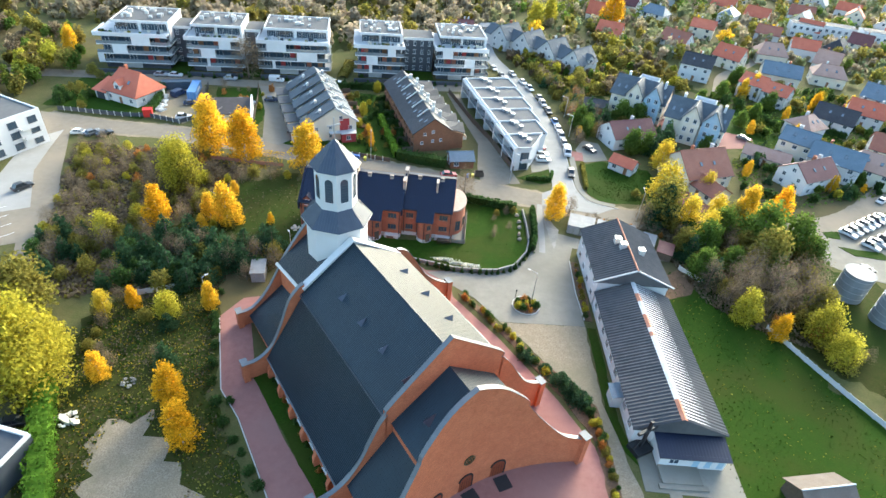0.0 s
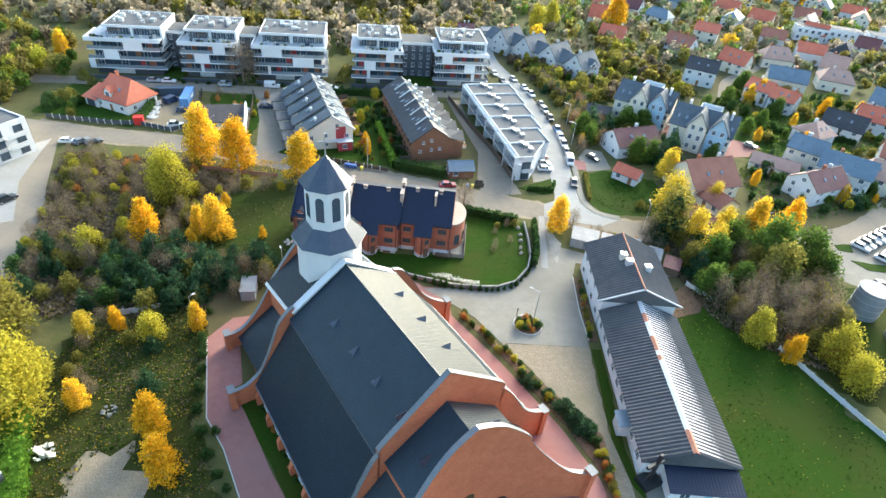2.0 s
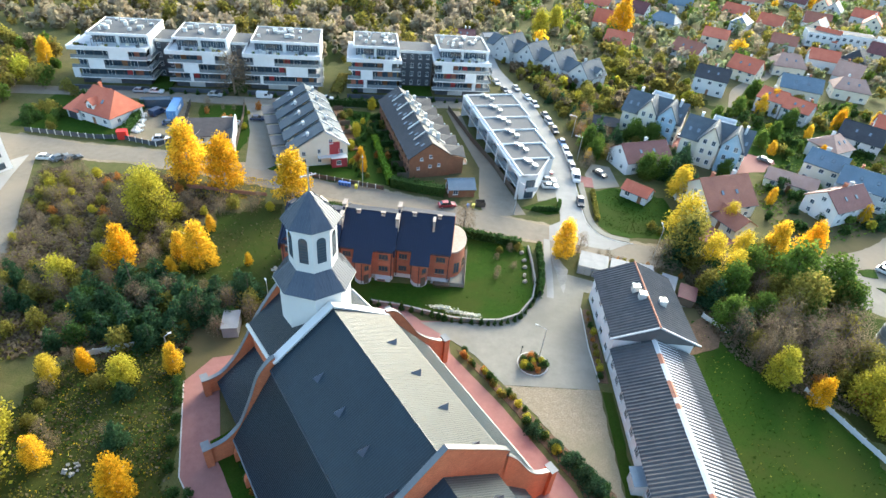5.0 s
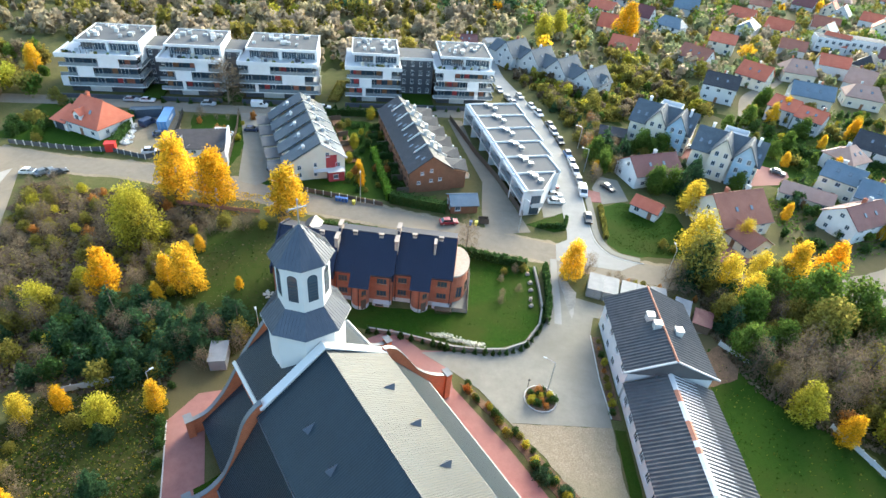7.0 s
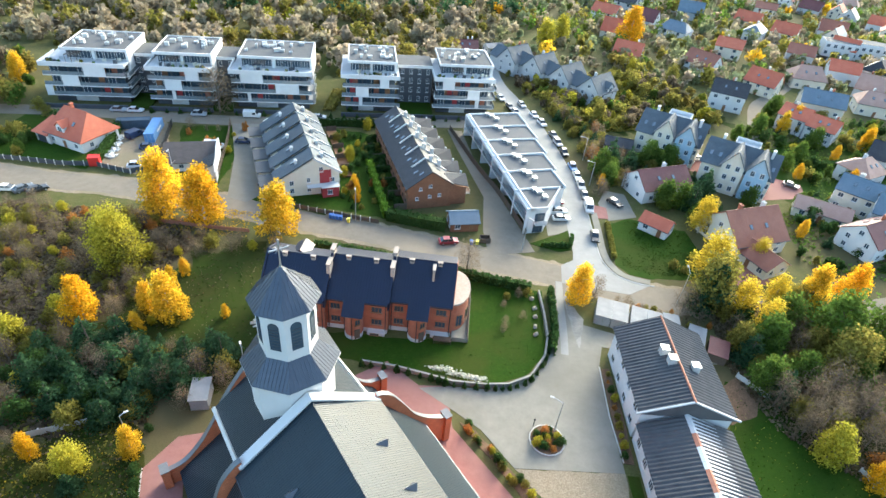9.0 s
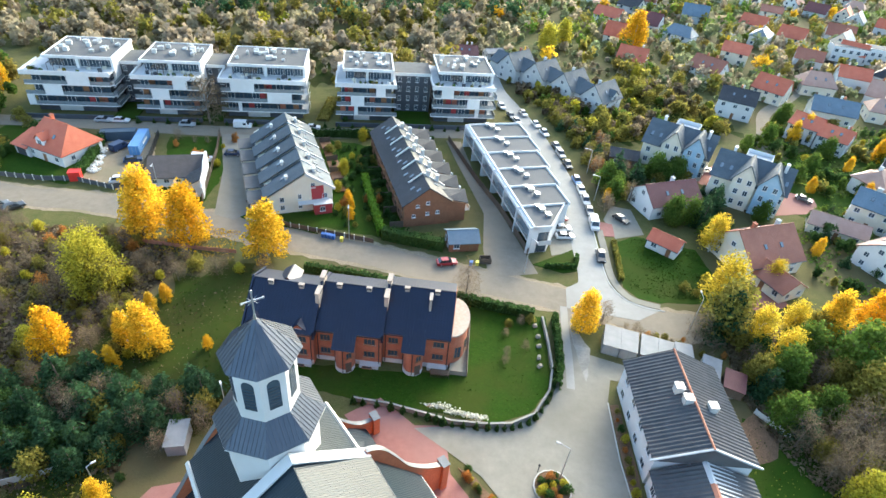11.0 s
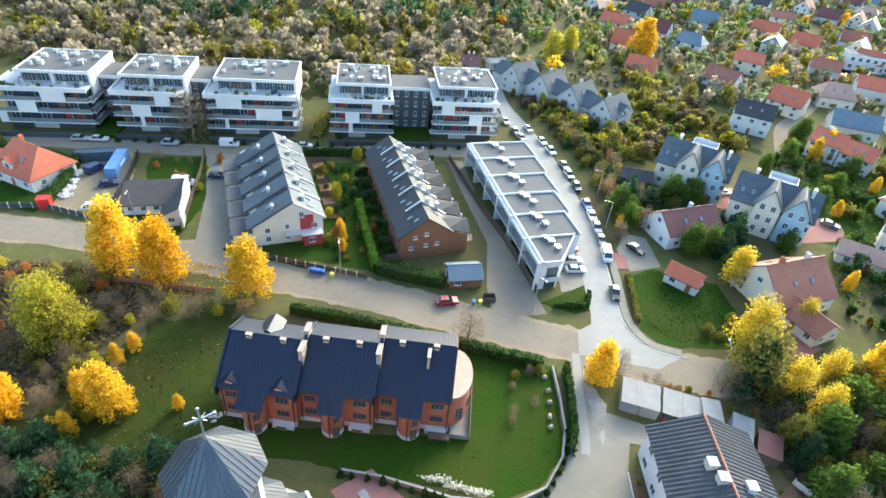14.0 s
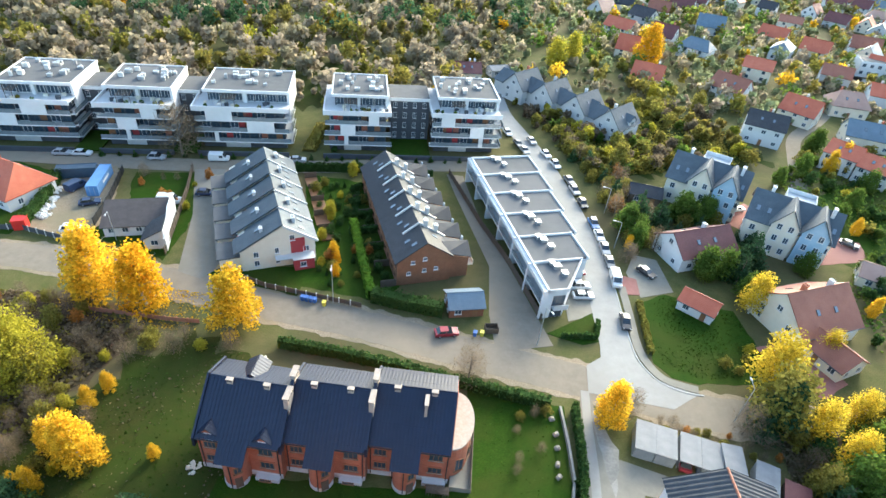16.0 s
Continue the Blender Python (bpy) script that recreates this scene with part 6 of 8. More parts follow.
wr.slab((-10.2, 0.8, 2.6), (-10.2, -6.8, 2.6), (-8.6, -1.0, 5.4), (-8.6, -0.9, 5.4), 0.2)
part("garage_roof", wr, REDTILE, hr)
part("garage_door", Shape().box(-8.8, -6.28, 0, -5.8, -6.2, 2.2), GREYWALL, hr)

# white bungalow with a tall fire wall
bg = thing("bungalow", pose(-67.5, 154.5, 0, 0, 0, 17), "white bungalow with dark brown roof and tall end wall", "house")
part("wall", Shape().prism([(-6.5, -3.2, -0.3), (-6.5, 3.4, -0.3), (-6.5, 3.4, 4.4), (-6.5, -3.2, 2.8)], (12.5, 0, 0)), WHITE, bg)
part("roof", Shape().slab((-6.9, -4.0, 2.75), (6.0, -4.0, 2.75), (6.0, 3.6, 4.9), (-6.9, 3.6, 4.9), 0.2), material("dark_brown_felt", (0.045, 0.036, 0.034), (0.07, 0.058, 0.055), 0.6, 0.8), bg, "dark brown felt roof")
part("end_wall", Shape().prism([(6.0, -9.5, -0.3), (6.0, 3.9, -0.3), (6.0, 3.9, 5.6), (6.0, -1.5, 5.6), (6.0, -9.5, 3.0)], (0.4, 0, 0)), WHITE, bg, "tall white fire wall")
part("south_wing", Shape().prism([(2.0, -8.5, -0.3), (6.0, -8.5, -0.3), (6.0, -8.5, 4.6), (2.0, -8.5, 2.6)], (0, 5.4, 0)), WHITE, bg)
part("wing_roof", Shape().slab((1.6, -8.9, 2.5), (6.0, -8.9, 4.8), (6.0, -2.5, 4.8), (1.6, -2.5, 2.5), 0.15), DARKTILE, bg)
window(bg, pose(4.0, -8.5, 1.0), 1.4, 1.2)
for k in range(3):
    window(bg, pose(-5 + 2.6 * k, -3.2, 1.0), 1.2, 1.1)


def tenement(x, y, yaw, label):
    """Tall cream house with crossed grey gables, roof terrace and pale blue bay."""
    T = thing("tenement", pose(x, y, 0, 0, 0, yaw), label, "house", "tall gabled tenements")
    part("wall", Shape().prism([(-9, -6, -0.3), (-9, 6, -0.3), (-9, 6, 7.4), (-9, 0, 11.8), (-9, -6, 7.4)], (18, 0, 0)), CREAM, T)
    ro = Shape()
    ro.slab((-9.6, -6.9, 6.9), (9.6, -6.9, 6.9), (9.6, 0, 12.1), (-9.6, 0, 12.1), 0.22)
    ro.slab((9.6, 6.9, 6.9), (-9.6, 6.9, 6.9), (-9.6, 0, 12.1), (9.6, 0, 12.1), 0.22)
    part("roof", ro, GREYTILE, T, "steep grey tiled roof")
    for xx in (-1.0, 5.2):
        c = part("cross_gable", Shape().prism([(xx - 2.8, -7.6, -0.3), (xx + 2.8, -7.6, -0.3), (xx + 2.8, -7.6, 8.2), (xx, -7.6, 12.4), (xx - 2.8, -7.6, 8.2)], (0, 7.6, 0)), CREAM if xx < 0 else BLUEWALL, T, "gabled front bay")
        r_ = Shape()
        r_.slab((xx - 3.3, -8.1, 7.6), (xx, -8.1, 12.65), (xx, 0, 12.65), (xx - 3.3, 0, 7.6), -0.2)
        r_.slab((xx, -8.1, 12.65), (xx + 3.3, -8.1, 7.6), (xx + 3.3, 0, 7.6), (xx, 0, 12.65), -0.2)
        part("gable_roof", r_, GREYTILE, c)
        for zz in (1.2, 4.2, 7.2):
            for dx in (-1.2, 1.2):
                window(c, pose(xx + dx, -7.6, zz), 1.1, 1.5)
    dk = part("roof_terrace", Shape().box(-3.0, 1.0, 9.0, 3.5, 6.4, 10.6), LIGHTGREY, T)
    part("terrace_rail", Shape().box(-3.0, 6.3, 10.6, 3.5, 6.4, 11.6).box(-3.0, 1.0, 10.6, -2.9, 6.3, 11.6).box(3.4, 1.0, 10.6, 3.5, 6.3, 11.6), WHITE, dk)
    for sg in (-1, 1):
        for zz in (1.2, 4.2):
            for yy in (-3.4, 0, 3.4):
                window(T, pose(sg * 9, yy, zz, 0, 0, 90 * sg), 1.2, 1.5)
        window(T, pose(sg * 9, 0, 8.0, 0, 0, 90 * sg), 1.3, 1.5)
    for xx in (-7.2, 8.2):
        for zz in (1.2, 4.2):
            window(T, pose(xx, -6, zz), 1.2, 1.5)
    a = math.degrees(math.atan(5.2 / 6.9))
    for xx in (-7.6, -5.2, 8.3):
        roof_window(T, pose(xx, -4.6, 12.12 - 4.6 * 5.2 / 6.9, 0, 0, 0) @ pose(0, 0, 0, a), 0.9, 1.5)
    chimney(T, -6.0, 1.0, 10, 13, 0.7, 1.2, WHITE)
    chimney(T, 7.0, -1.0, 10, 13, 0.7, 1.2, WHITE)
    part("garage_door", Shape().box(9.0, -4.5, 0, 9.06, 4.5, 2.2), WOOD, T)


tenement(63.5, 192.5, -28, "tall cream tenement with steep grey gables beside trees")
tenement(78.0, 176.0, -28, "tall cream and blue tenement with grey gables and terrace")
for k, (x, y) in enumerate(((18.5, 254), (28.0, 246.5), (37.5, 238.5), (47.0, 229.5))):
    h_ = house(x, y, 46, 11.5, 9.0, 5.2, 9.8, GREYTILE, LIGHTGREY, "pale grey-roofed row house by the concrete street", storeys=2, wins=2, chim=1, group="pale row houses", seed=40 + k, skylights=2)
    dormer(h_, 1.0, -4.6, 4.2, 3.4, 3.8, 4.4, GREYTILE, LIGHTGREY)
    gl = Shape().prism([(-4.2, 0, -0.3), (4.2, 0, -0.3), (4.2, 0, 4.6), (0, 0, 7.6), (-4.2, 0, 4.6)], (0, 6.0, 0))
    lk = part("side_wing", gl, LIGHTGREY, h_, m=pose(0, 4.0, 0))
    part("side_wing_roof", Shape().slab((-4.6, -0.2, 4.4), (0, -0.2, 7.8), (0, 6.2, 7.8), (-4.6, 6.2, 4.4), -0.2).slab((0, -0.2, 7.8), (4.6, -0.2, 4.4), (4.6, 6.2, 4.4), (0, 6.2, 7.8), -0.2), GREYTILE, lk)

# timber garden decks behind the grey terrace
for x, y in ((-37.6, 180.2), (-35.2, 175.0), (-33.2, 169.8), (-31.1, 164.0), (-28.6, 158.6)):
    dk = thing("garden_deck", pose(x, y, 0, 0, 0, 24.2), "brown timber garden deck behind a terrace house", "deck", "timber garden decks")
    for k in range(9):
        part("deck_board", cached(("deck_board",), lambda: Shape().box(-1.5, -0.2, 0.25, 1.5, 0.2, 0.4).mesh("deck_board", WOOD)), None, dk, m=pose(0, -1.8 + 0.43 * k, 0))
    part("deck_frame", Shape().box(-1.45, -1.95, 0, 1.45, 1.8, 0.25), DARKWOOD, dk)
    part("deck_screen", Shape().box(-1.5, 2.0, 0, 1.5, 2.1, 1.8), DARKWOOD, dk, "dark timber privacy screen")

# white modern building and dark flat building at the side street
wb = thing("white_building", pose(-117, 122.5, 0, 0, 0, 68), "white modern building with balconies and a dark flat roof", "building")
part("body", Shape().box(-10, -7.5, -0.3, 10, 9, 9.0), WHITE, wb)
part("roof", Shape().box(-9.7, -7.2, 9.0, 9.7, 8.7, 9.05), FLATROOF, wb)
part("parapet", Shape().box(-10, -7.5, 9.0, 10, -7.2, 9.4).box(-10, 8.7, 9.0, 10, 9, 9.4).box(-10, -7.2, 9, -9.7, 8.7, 9.4).box(9.7, -7.2, 9, 10, 8.7, 9.4), WHITE, wb)
for zz in (0.8, 3.7, 6.4):
    for xx in (-7.5, -2.5, 2.5, 7.5):
        window(wb, pose(xx, -7.5, zz), 2.2, 1.7, frame_mat=GREYWALL)
    if zz > 1:
        for xx in (-6, 6):
            b_ = part("balcony", Shape().box(xx - 2.4, -9.1, zz - 0.7, xx + 2.4, -7.5, zz - 0.5).box(xx - 2.4, -9.1, zz - 0.5, xx + 2.4, -9.0, zz + 0.5), WHITE, wb)
    for yy in (-3.5, 2.5):
        window(wb, pose(-10, yy, zz, 0, 0, -90), 1.8, 1.7, frame_mat=GREYWALL)
db = thing("flat_building", pose(-56.5, 38.5, 0, 0, 0, -10), "low dark flat-roofed building with white parapets", "building")
part("body", Shape().box(-6, -9, -0.3, 3.2, 4, 4.6), GREYWALL, db)
part("parapet", Shape().box(2.8, -9, 4.6, 3.3, 4, 5.0).box(-6, 3.6, 4.6, 2.8, 4.1, 5.0), WHITE, db)
part("roof_unit", Shape().box(-1, -2, 4.6, 0.6, 0, 5.3).box(-1.1, -2.1, 5.3, 0.7, 0.1, 5.4), METAL, db)
ws = thing("tin_shed", pose(-36.9, 82.0, 0, 0, 0, 12), "small white tin shed beside the church", "shed")
part("wall", Shape().box(0, 0, 0, 2.6, 4.0, 2.4), TINWALL, ws)
part("roof", Shape().slab((-0.15, -0.2, 2.45), (2.75, -0.2, 2.45), (2.75, 4.2, 2.7), (-0.15, 4.2, 2.7), 0.06), TIN, ws)
ks = thing("kiosk", pose(84.9, 110.8, 0, 0, 0, -15), "small white kiosk with a rusty red flat roof", "kiosk")
part("wall", Shape().box(-2.6, -1.8, 0, 2.6, 1.8, 2.6), WHITE, ks)
part("roof", Shape().slab((-2.9, -2.1, 2.7), (2.9, -2.1, 2.7), (2.9, 2.1, 2.95), (-2.9, 2.1, 2.95), 0.12), PINKTILE, ks)
window(ks, pose(0, -1.8, 1.0), 2.0, 1.0)
gz = thing("gazebo", pose(58.3, 47.0, 0, 0, 0, 12), "old hut with a weathered tiled roof in the field", "hut")
part("wall", Shape().prism([(-4, -2.6, -0.3), (-4, 2.6, -0.3), (-4, 2.6, 2.4), (-4, 0, 4.0), (-4, -2.6, 2.4)], (8, 0, 0)), DARKWOOD, gz)
part("roof", Shape().slab((-4.4, -3.1, 2.3), (4.4, -3.1, 2.3), (4.4, 0, 4.2), (-4.4, 0, 4.2), 0.1).slab((4.4, 3.1, 2.3), (-4.4, 3.1, 2.3), (-4.4, 0, 4.2), (4.4, 0, 4.2), 0.1), tile_roof("weathered_grey_brown_tile", (0.13, 0.105, 0.085), (0.19, 0.16, 0.135), 0.8, spec=0.1), gz)
part("ridge_cap", Shape().tube((-4.4, 0, 4.25), (4.4, 0, 4.25), 0.12, n=6), WHITE, gz)
for i, (tx, ty, r) in enumerate(((89.3, 98.0, 3.0), (93.5, 90.5, 3.0))):
    tk = thing("water_tank", pose(tx, ty, 0), "round grey steel tank with a flat pale top", "tank", "steel tanks")
    q_ = Shape().tube((0, 0, 0), (0, 0, 6.4), r, n=28)
    part("shell", q_, TINWALL, tk)
    part("lid", Shape().tube((0, 0, 6.4), (0, 0, 6.6), r + 0.1, n=28), TIN, tk, "pale weathered lid")
    for k in range(4):
        part("hoop", Shape().tube((0, 0, 1.2 + 1.5 * k), (0, 0, 1.3 + 1.5 * k), r + 0.05, n=28), METAL, tk)
# containers
for x, y, yaw, L, mat_, lab in ((-84.6, 168.8, 103, 10.5, material("blue_container_paint", (0.10, 0.22, 0.44), (0.14, 0.28, 0.50), 0.5, 0.5, big=(0.12, 0.22, 0.38)), "blue steel shipping container"), (-91.5, 171.5, 20, 8.5, material("slate_container_paint", (0.04, 0.07, 0.10), (0.06, 0.09, 0.13), 0.5, 0.5), "dark blue site container")):
    c = thing("container", pose(x, y, 0.06, 0, 0, yaw), lab + " in the yard", "container", "yard containers")
    part("body", Shape().box(-L / 2 + 0.1, -1.2, 0.1, L / 2 - 0.1, 1.2, 2.5), mat_, c)
    part("frame", Shape().box(-L / 2, -1.25, 0, -L / 2 + 0.12, 1.25, 2.6).box(L / 2 - 0.12, -1.25, 0, L / 2, 1.25, 2.6).box(-L / 2, -1.25, 2.5, L / 2, -1.13, 2.6).box(-L / 2, 1.13, 2.5, L / 2, 1.25, 2.6), mat_, c)
    rb_ = Shape()
    for k in range(int(L / 0.5)):
        for sg in (-1, 1):
            rb_.box(-L / 2 + 0.3 + 0.5 * k, sg * 1.2 - 0.03, 0.15, -L / 2 + 0.55 + 0.5 * k, sg * 1.2 + 0.03, 2.45)
    part("ribs", rb_, mat_, c)
    part("door_bars", Shape().box(-L / 2 - 0.04, -0.5, 0.2, -L / 2, -0.45, 2.4).box(-L / 2 - 0.04, 0.45, 0.2, -L / 2, 0.5, 2.4), METAL, c)
    if L > 10:
        part("side_mark", Shape().box(-1.5, -1.26, 1.2, 2.5, -1.24, 1.8), WHITE, c, "white painted marking bar")


# ---- vegetation ----
def quads_mesh(name, centers, sizes, mat, rng, upright=0.0, thin=1.0):
    """One mesh of many small leaf quads with random turns."""
    n = len(centers)
    a = rng.normal(size=(n, 3))
    a[:, 2] *= (1 - upright)
    a /= np.linalg.norm(a, axis=1)[:, None]
    b = np.cross(a, rng.normal(size=(n, 3)))
    b /= np.linalg.norm(b, axis=1)[:, None]
    a, b = a * sizes[:, None] * 0.5, b * sizes[:, None] * 0.5 * thin
    v = np.stack([centers - a - b, centers + a - b * 0.6, centers + a * 1.1 + b, centers - a * 0.7 + b], 1).reshape(-1, 3)
    me = bpy.data.meshes.new(name)
    me.vertices.add(4 * n)
    me.vertices.foreach_set("co", v.astype(np.float32).ravel())
    me.loops.add(4 * n)
    me.loops.foreach_set("vertex_index", np.arange(4 * n, dtype=np.int32))
    me.polygons.add(n)
    me.polygons.foreach_set("loop_start", np.arange(0, 4 * n, 4, dtype=np.int32))
    me.update(calc_edges=True)
    me.materials.append(mat)
    return me


def in_lobes(lobes, n, rng, fill=0.45):
    """Points in and near the skin of some ellipsoids."""
    vol = np.array([l[3] * l[4] * l[5] for l in lobes]) ** 0.67
    pick = rng.choice(len(lobes), n, p=vol / vol.sum())
    d = rng.normal(size=(n, 3))
    d /= np.linalg.norm(d, axis=1)[:, None]
    r = fill + (1.32 - fill) * rng.random(n) ** 0.95
    L = np.array(lobes)[pick]
    return L[:, :3] + d * r[:, None] * L[:, 3:6]


def crown_lobes(h, r, rng, k=9, low=0.25, taper=0.5, rag=1.0):
    out = [(0, 0, h * (0.5 + low / 2), r * 0.55, r * 0.55, h * (0.45 - low / 3))]
    for i in range(k):
        t = (i + 0.5) / k
        z = h * (low + (0.93 - low) * t)
        w = r * (math.sin(math.pi * (0.22 + 0.68 * t)) ** 0.8) * (1 - taper * t * 0.6)
        a = 2.4 * i + rng.uniform(0, 0.8)
        q = r * rng.uniform(0.2, 0.46) / rag
        f_ = rng.uniform(0.45, 0.8 * rag)
        out.append((w * f_ * math.cos(a), w * f_ * math.sin(a), z + rng.uniform(-0.05, 0.05) * h, q, q, q * rng.uniform(0.8, 1.6)))
    return out


def limbs(h, r, rng, low, trunk_r, lean=0.0):
    s_ = Shape()
    top = Vector((lean * h, 0, h * 0.82))
    mid = Vector((lean * h * 0.3 + rng.uniform(-0.1, 0.1), rng.uniform(-0.1, 0.1), h * 0.4))
    s_.tube((0, 0, -0.2), mid, trunk_r, trunk_r * 0.7, n=7, cap=False)
    s_.tube(mid, top, trunk_r * 0.7, trunk_r * 0.15, n=6)
    for i in range(8):
        t = low + (0.8 - low) * i / 8
        p = Vector((0, 0, 0)).lerp(mid, t / 0.4) if t < 0.4 else mid.lerp(top, (t - 0.4) / 0.42)
        a = 2.4 * i
        q = p + Vector((math.cos(a), math.sin(a), 0.9)) * r * rng.uniform(0.45, 0.75)
        s_.tube(p, q, trunk_r * 0.32, trunk_r * 0.08, n=5, cap=False)
    return s_


def make_tree(kind, h, r, leaf_mat, bark, n, size, label, seed, low=0.25, thin=1.0, taper=0.5, cat="tree", k=24, rag=1.0):
    rng = np.random.default_rng(seed)
    t = thing(kind, pose(0, 0, 0), label, cat)
    part("trunk", limbs(h, r, rng, low, 0.018 * h + 0.03), bark, t)
    pts = in_lobes(crown_lobes(h, r, rng, k, low, taper, rag), n, rng)
    keep = pts[:, 2] > 0.1
    pts = pts[keep]
    part("crown", quads_mesh("crown", pts, size * rng.uniform(0.6, 1.35, len(pts)), leaf_mat, rng, thin=thin), None, t)
    return t


def make_conifer(h, r, mat, n, size, label, seed, kind="conifer_tree", layers=9):
    rng = np.random.default_rng(seed)
    t = thing(kind, pose(0, 0, 0), label, "conifer tree")
    s_ = Shape().tube((0, 0, -0.2), (0, 0, h * 0.95), 0.02 * h + 0.03, 0.02, n=6)
    lobes = []
    for i in range(layers):
        f_ = i / layers
        z = h * (0.1 + 0.85 * f_)
        w = r * (1 - f_) ** 0.8
        for j in range(max(2, int(6 * (1 - f_)))):
            a = rng.uniform(0, 2 * math.pi)
            lobes.append((w * 0.55 * math.cos(a), w * 0.55 * math.sin(a), z, w * 0.48 + 0.08, w * 0.48 + 0.08, h * 0.075))
            if j < 2:
                s_.tube((0, 0, z), (w * 0.8 * math.cos(a), w * 0.8 * math.sin(a), z + 0.1), 0.04, 0.01, n=4, cap=False)
    part("trunk", s_, BARK, t)
    pts = in_lobes(lobes, n, rng, 0.3)
    part("crown", quads_mesh("crown", pts, size * rng.uniform(0.6, 1.3, n), mat, rng, thin=0.6), None, t)
    return t


KINDS = {
    "YELLOW": [make_tree("birch_tree", 10, 3.1, F_YELLOW, BIRCH, 5200, 0.25, "golden yellow autumn birch with a pale trunk", 11 + i, 0.07, taper=0.95, k=32, rag=1.25) for i in range(3)],
    "ORANGE": [make_tree("birch_tree", 10, 3.1, F_ORANGE, BIRCH, 5200, 0.25, "amber orange autumn birch with a pale trunk", 21 + i, 0.07, taper=0.95, k=32, rag=1.25) for i in range(2)],
    "LIME": [make_tree("willow_tree", 10, 4.0, F_LIME, BARK, 3200, 0.34, "yellow-green broad autumn tree", 31 + i, 0.12, taper=0.5) for i in range(3)],
    "BIG": [make_tree("willow_tree", 10, 4.2, F_LIME, BARK, 11000, 0.21, "large golden-olive autumn tree with drooping leaves", 35 + i, 0.12, taper=0.5, k=44) for i in range(2)],
    "AIRY": [make_tree("birch_tree", 10, 3.2, F_AIRY, BIRCH, 3600, 0.24, "thin golden birch with an airy crown", 37 + i, 0.2, taper=0.8, k=30) for i in range(2)],
    "OLIVE": [make_tree("broadleaf_tree", 10, 4.2, F_OLIVE, BARK, 3000, 0.38, "olive and yellow broad autumn tree", 41 + i, 0.12, k=26) for i in range(3)],
    "GREEN": [make_tree("broadleaf_tree", 10, 4.2, F_GREEN, BARK, 3000, 0.38, "green broad tree with dense leaves", 51 + i, 0.1, k=26) for i in range(2)],
    "DARK": [make_conifer(10, 3.4, F_DARK, 2000, 0.5, "dark green pine with layered branches", 61 + i, "pine_tree") for i in range(3)],
    "BARE": [make_tree("bare_tree", 10, 4.4, F_BROWN, BARK, 1300, 0.85, "leafless brown tree of fine twigs", 71 + i, 0.08, thin=0.07, k=26) for i in range(3)],
    "RUSSET": [make_tree("shrub", 10, 5.0, F_RUSSET, BARK, 800, 0.7, "rounded russet brown autumn shrub", 81, 0.04, k=18)],
    "BUSH": [make_tree("shrub", 10, 6.2, F_OLIVE, BARK, 900, 0.75, "rounded olive green autumn shrub", 91 + i, 0.04, k=18, cat="shrub") for i in range(2)],
    "LIMEBUSH": [make_tree("shrub", 10, 5.6, F_LIME, BARK, 900, 0.75, "rounded bright yellow-green autumn shrub", 95, 0.04, k=18, cat="shrub")],
    "DARKBUSH": [make_tree("shrub", 10, 5.4, F_HEDGE, BARK, 800, 0.75, "dark green rounded evergreen shrub", 97, 0.03, k=18, cat="shrub")],
    "CONE": [make_conifer(10, 2.6, F_HEDGE, 500, 1.1, "slim pointed dark green cypress", 99, "cypress")],
}
_used = {k: 0 for k in KINDS}
rnd = random.Random(77)


def plant(kind, x, y, h, wide=1.0):
    i = _used[kind]
    _used[kind] += 1
    src = KINDS[kind][i % len(KINDS[kind])]
    sc = h / 10.0
    m = pose(x, y, 0.0, 0, 0, rnd.uniform(0, 360)) @ Matrix.Diagonal((sc * wide, sc * wide, sc, 1))
    if i < len(KINDS[kind]):
        src.matrix_world = m
        return src
    t = copy_thing(src, pose(0, 0, 0))
    t.matrix_basis = m
    return t


YELLOW = [(-64.4, 132.7, 15), (-37.8, 129.0, 13), (-48.2, 100.3, 10.5), (-41.6, 73.9, 6), (-52.2, 55.9, 6), (26.2, 116.5, 10), (-52.4, 109.3, 4.5), (-52.7, 101.6, 7), (-52.0, 95.9, 5), (73.7, 121.2, 12), (-51.3, 112.6, 4), (-139.8, 195.2, 9), (75.3, 175.0, 5), (61.6, 192.2, 5), (100.0, 183.4, 5), (109.4, 217.2, 8), (-25.6, 151.6, 4), (87.0, 151.4, 5), (115.3, 222.4, 9), (-39.4, 102.5, 3), (-54.8, 96.4, 3)]
ORANGE = [(-55.2, 131.5, 13.5), (-62.2, 97.7, 10), (-54.8, 71.9, 5), (-38.9, 52.4, 9), (-34.6, 45.9, 9), (83.9, 124.9, 11), (66.9, 81.6, 6.5), (73.8, 305.0, 18), (134.4, 210.7, 8), (-23.6, 145.1, 3.5), (38.9, 166.0, 4), (73.4, 173.0, 3), (-24.4, 149.6, 3)]
BIG = [(-60.5, 52.5, 17), (-66.4, 53.5, 14), (-63.8, 112.7, 12.5)]
AIRY = [(55.0, 126.9, 13), (58.4, 117.2, 10), (66.6, 121.0, 9), (60.2, 147.9, 10), (70.1, 137.1, 7), (-58.5, 69.1, 6), (62, 113, 9)]
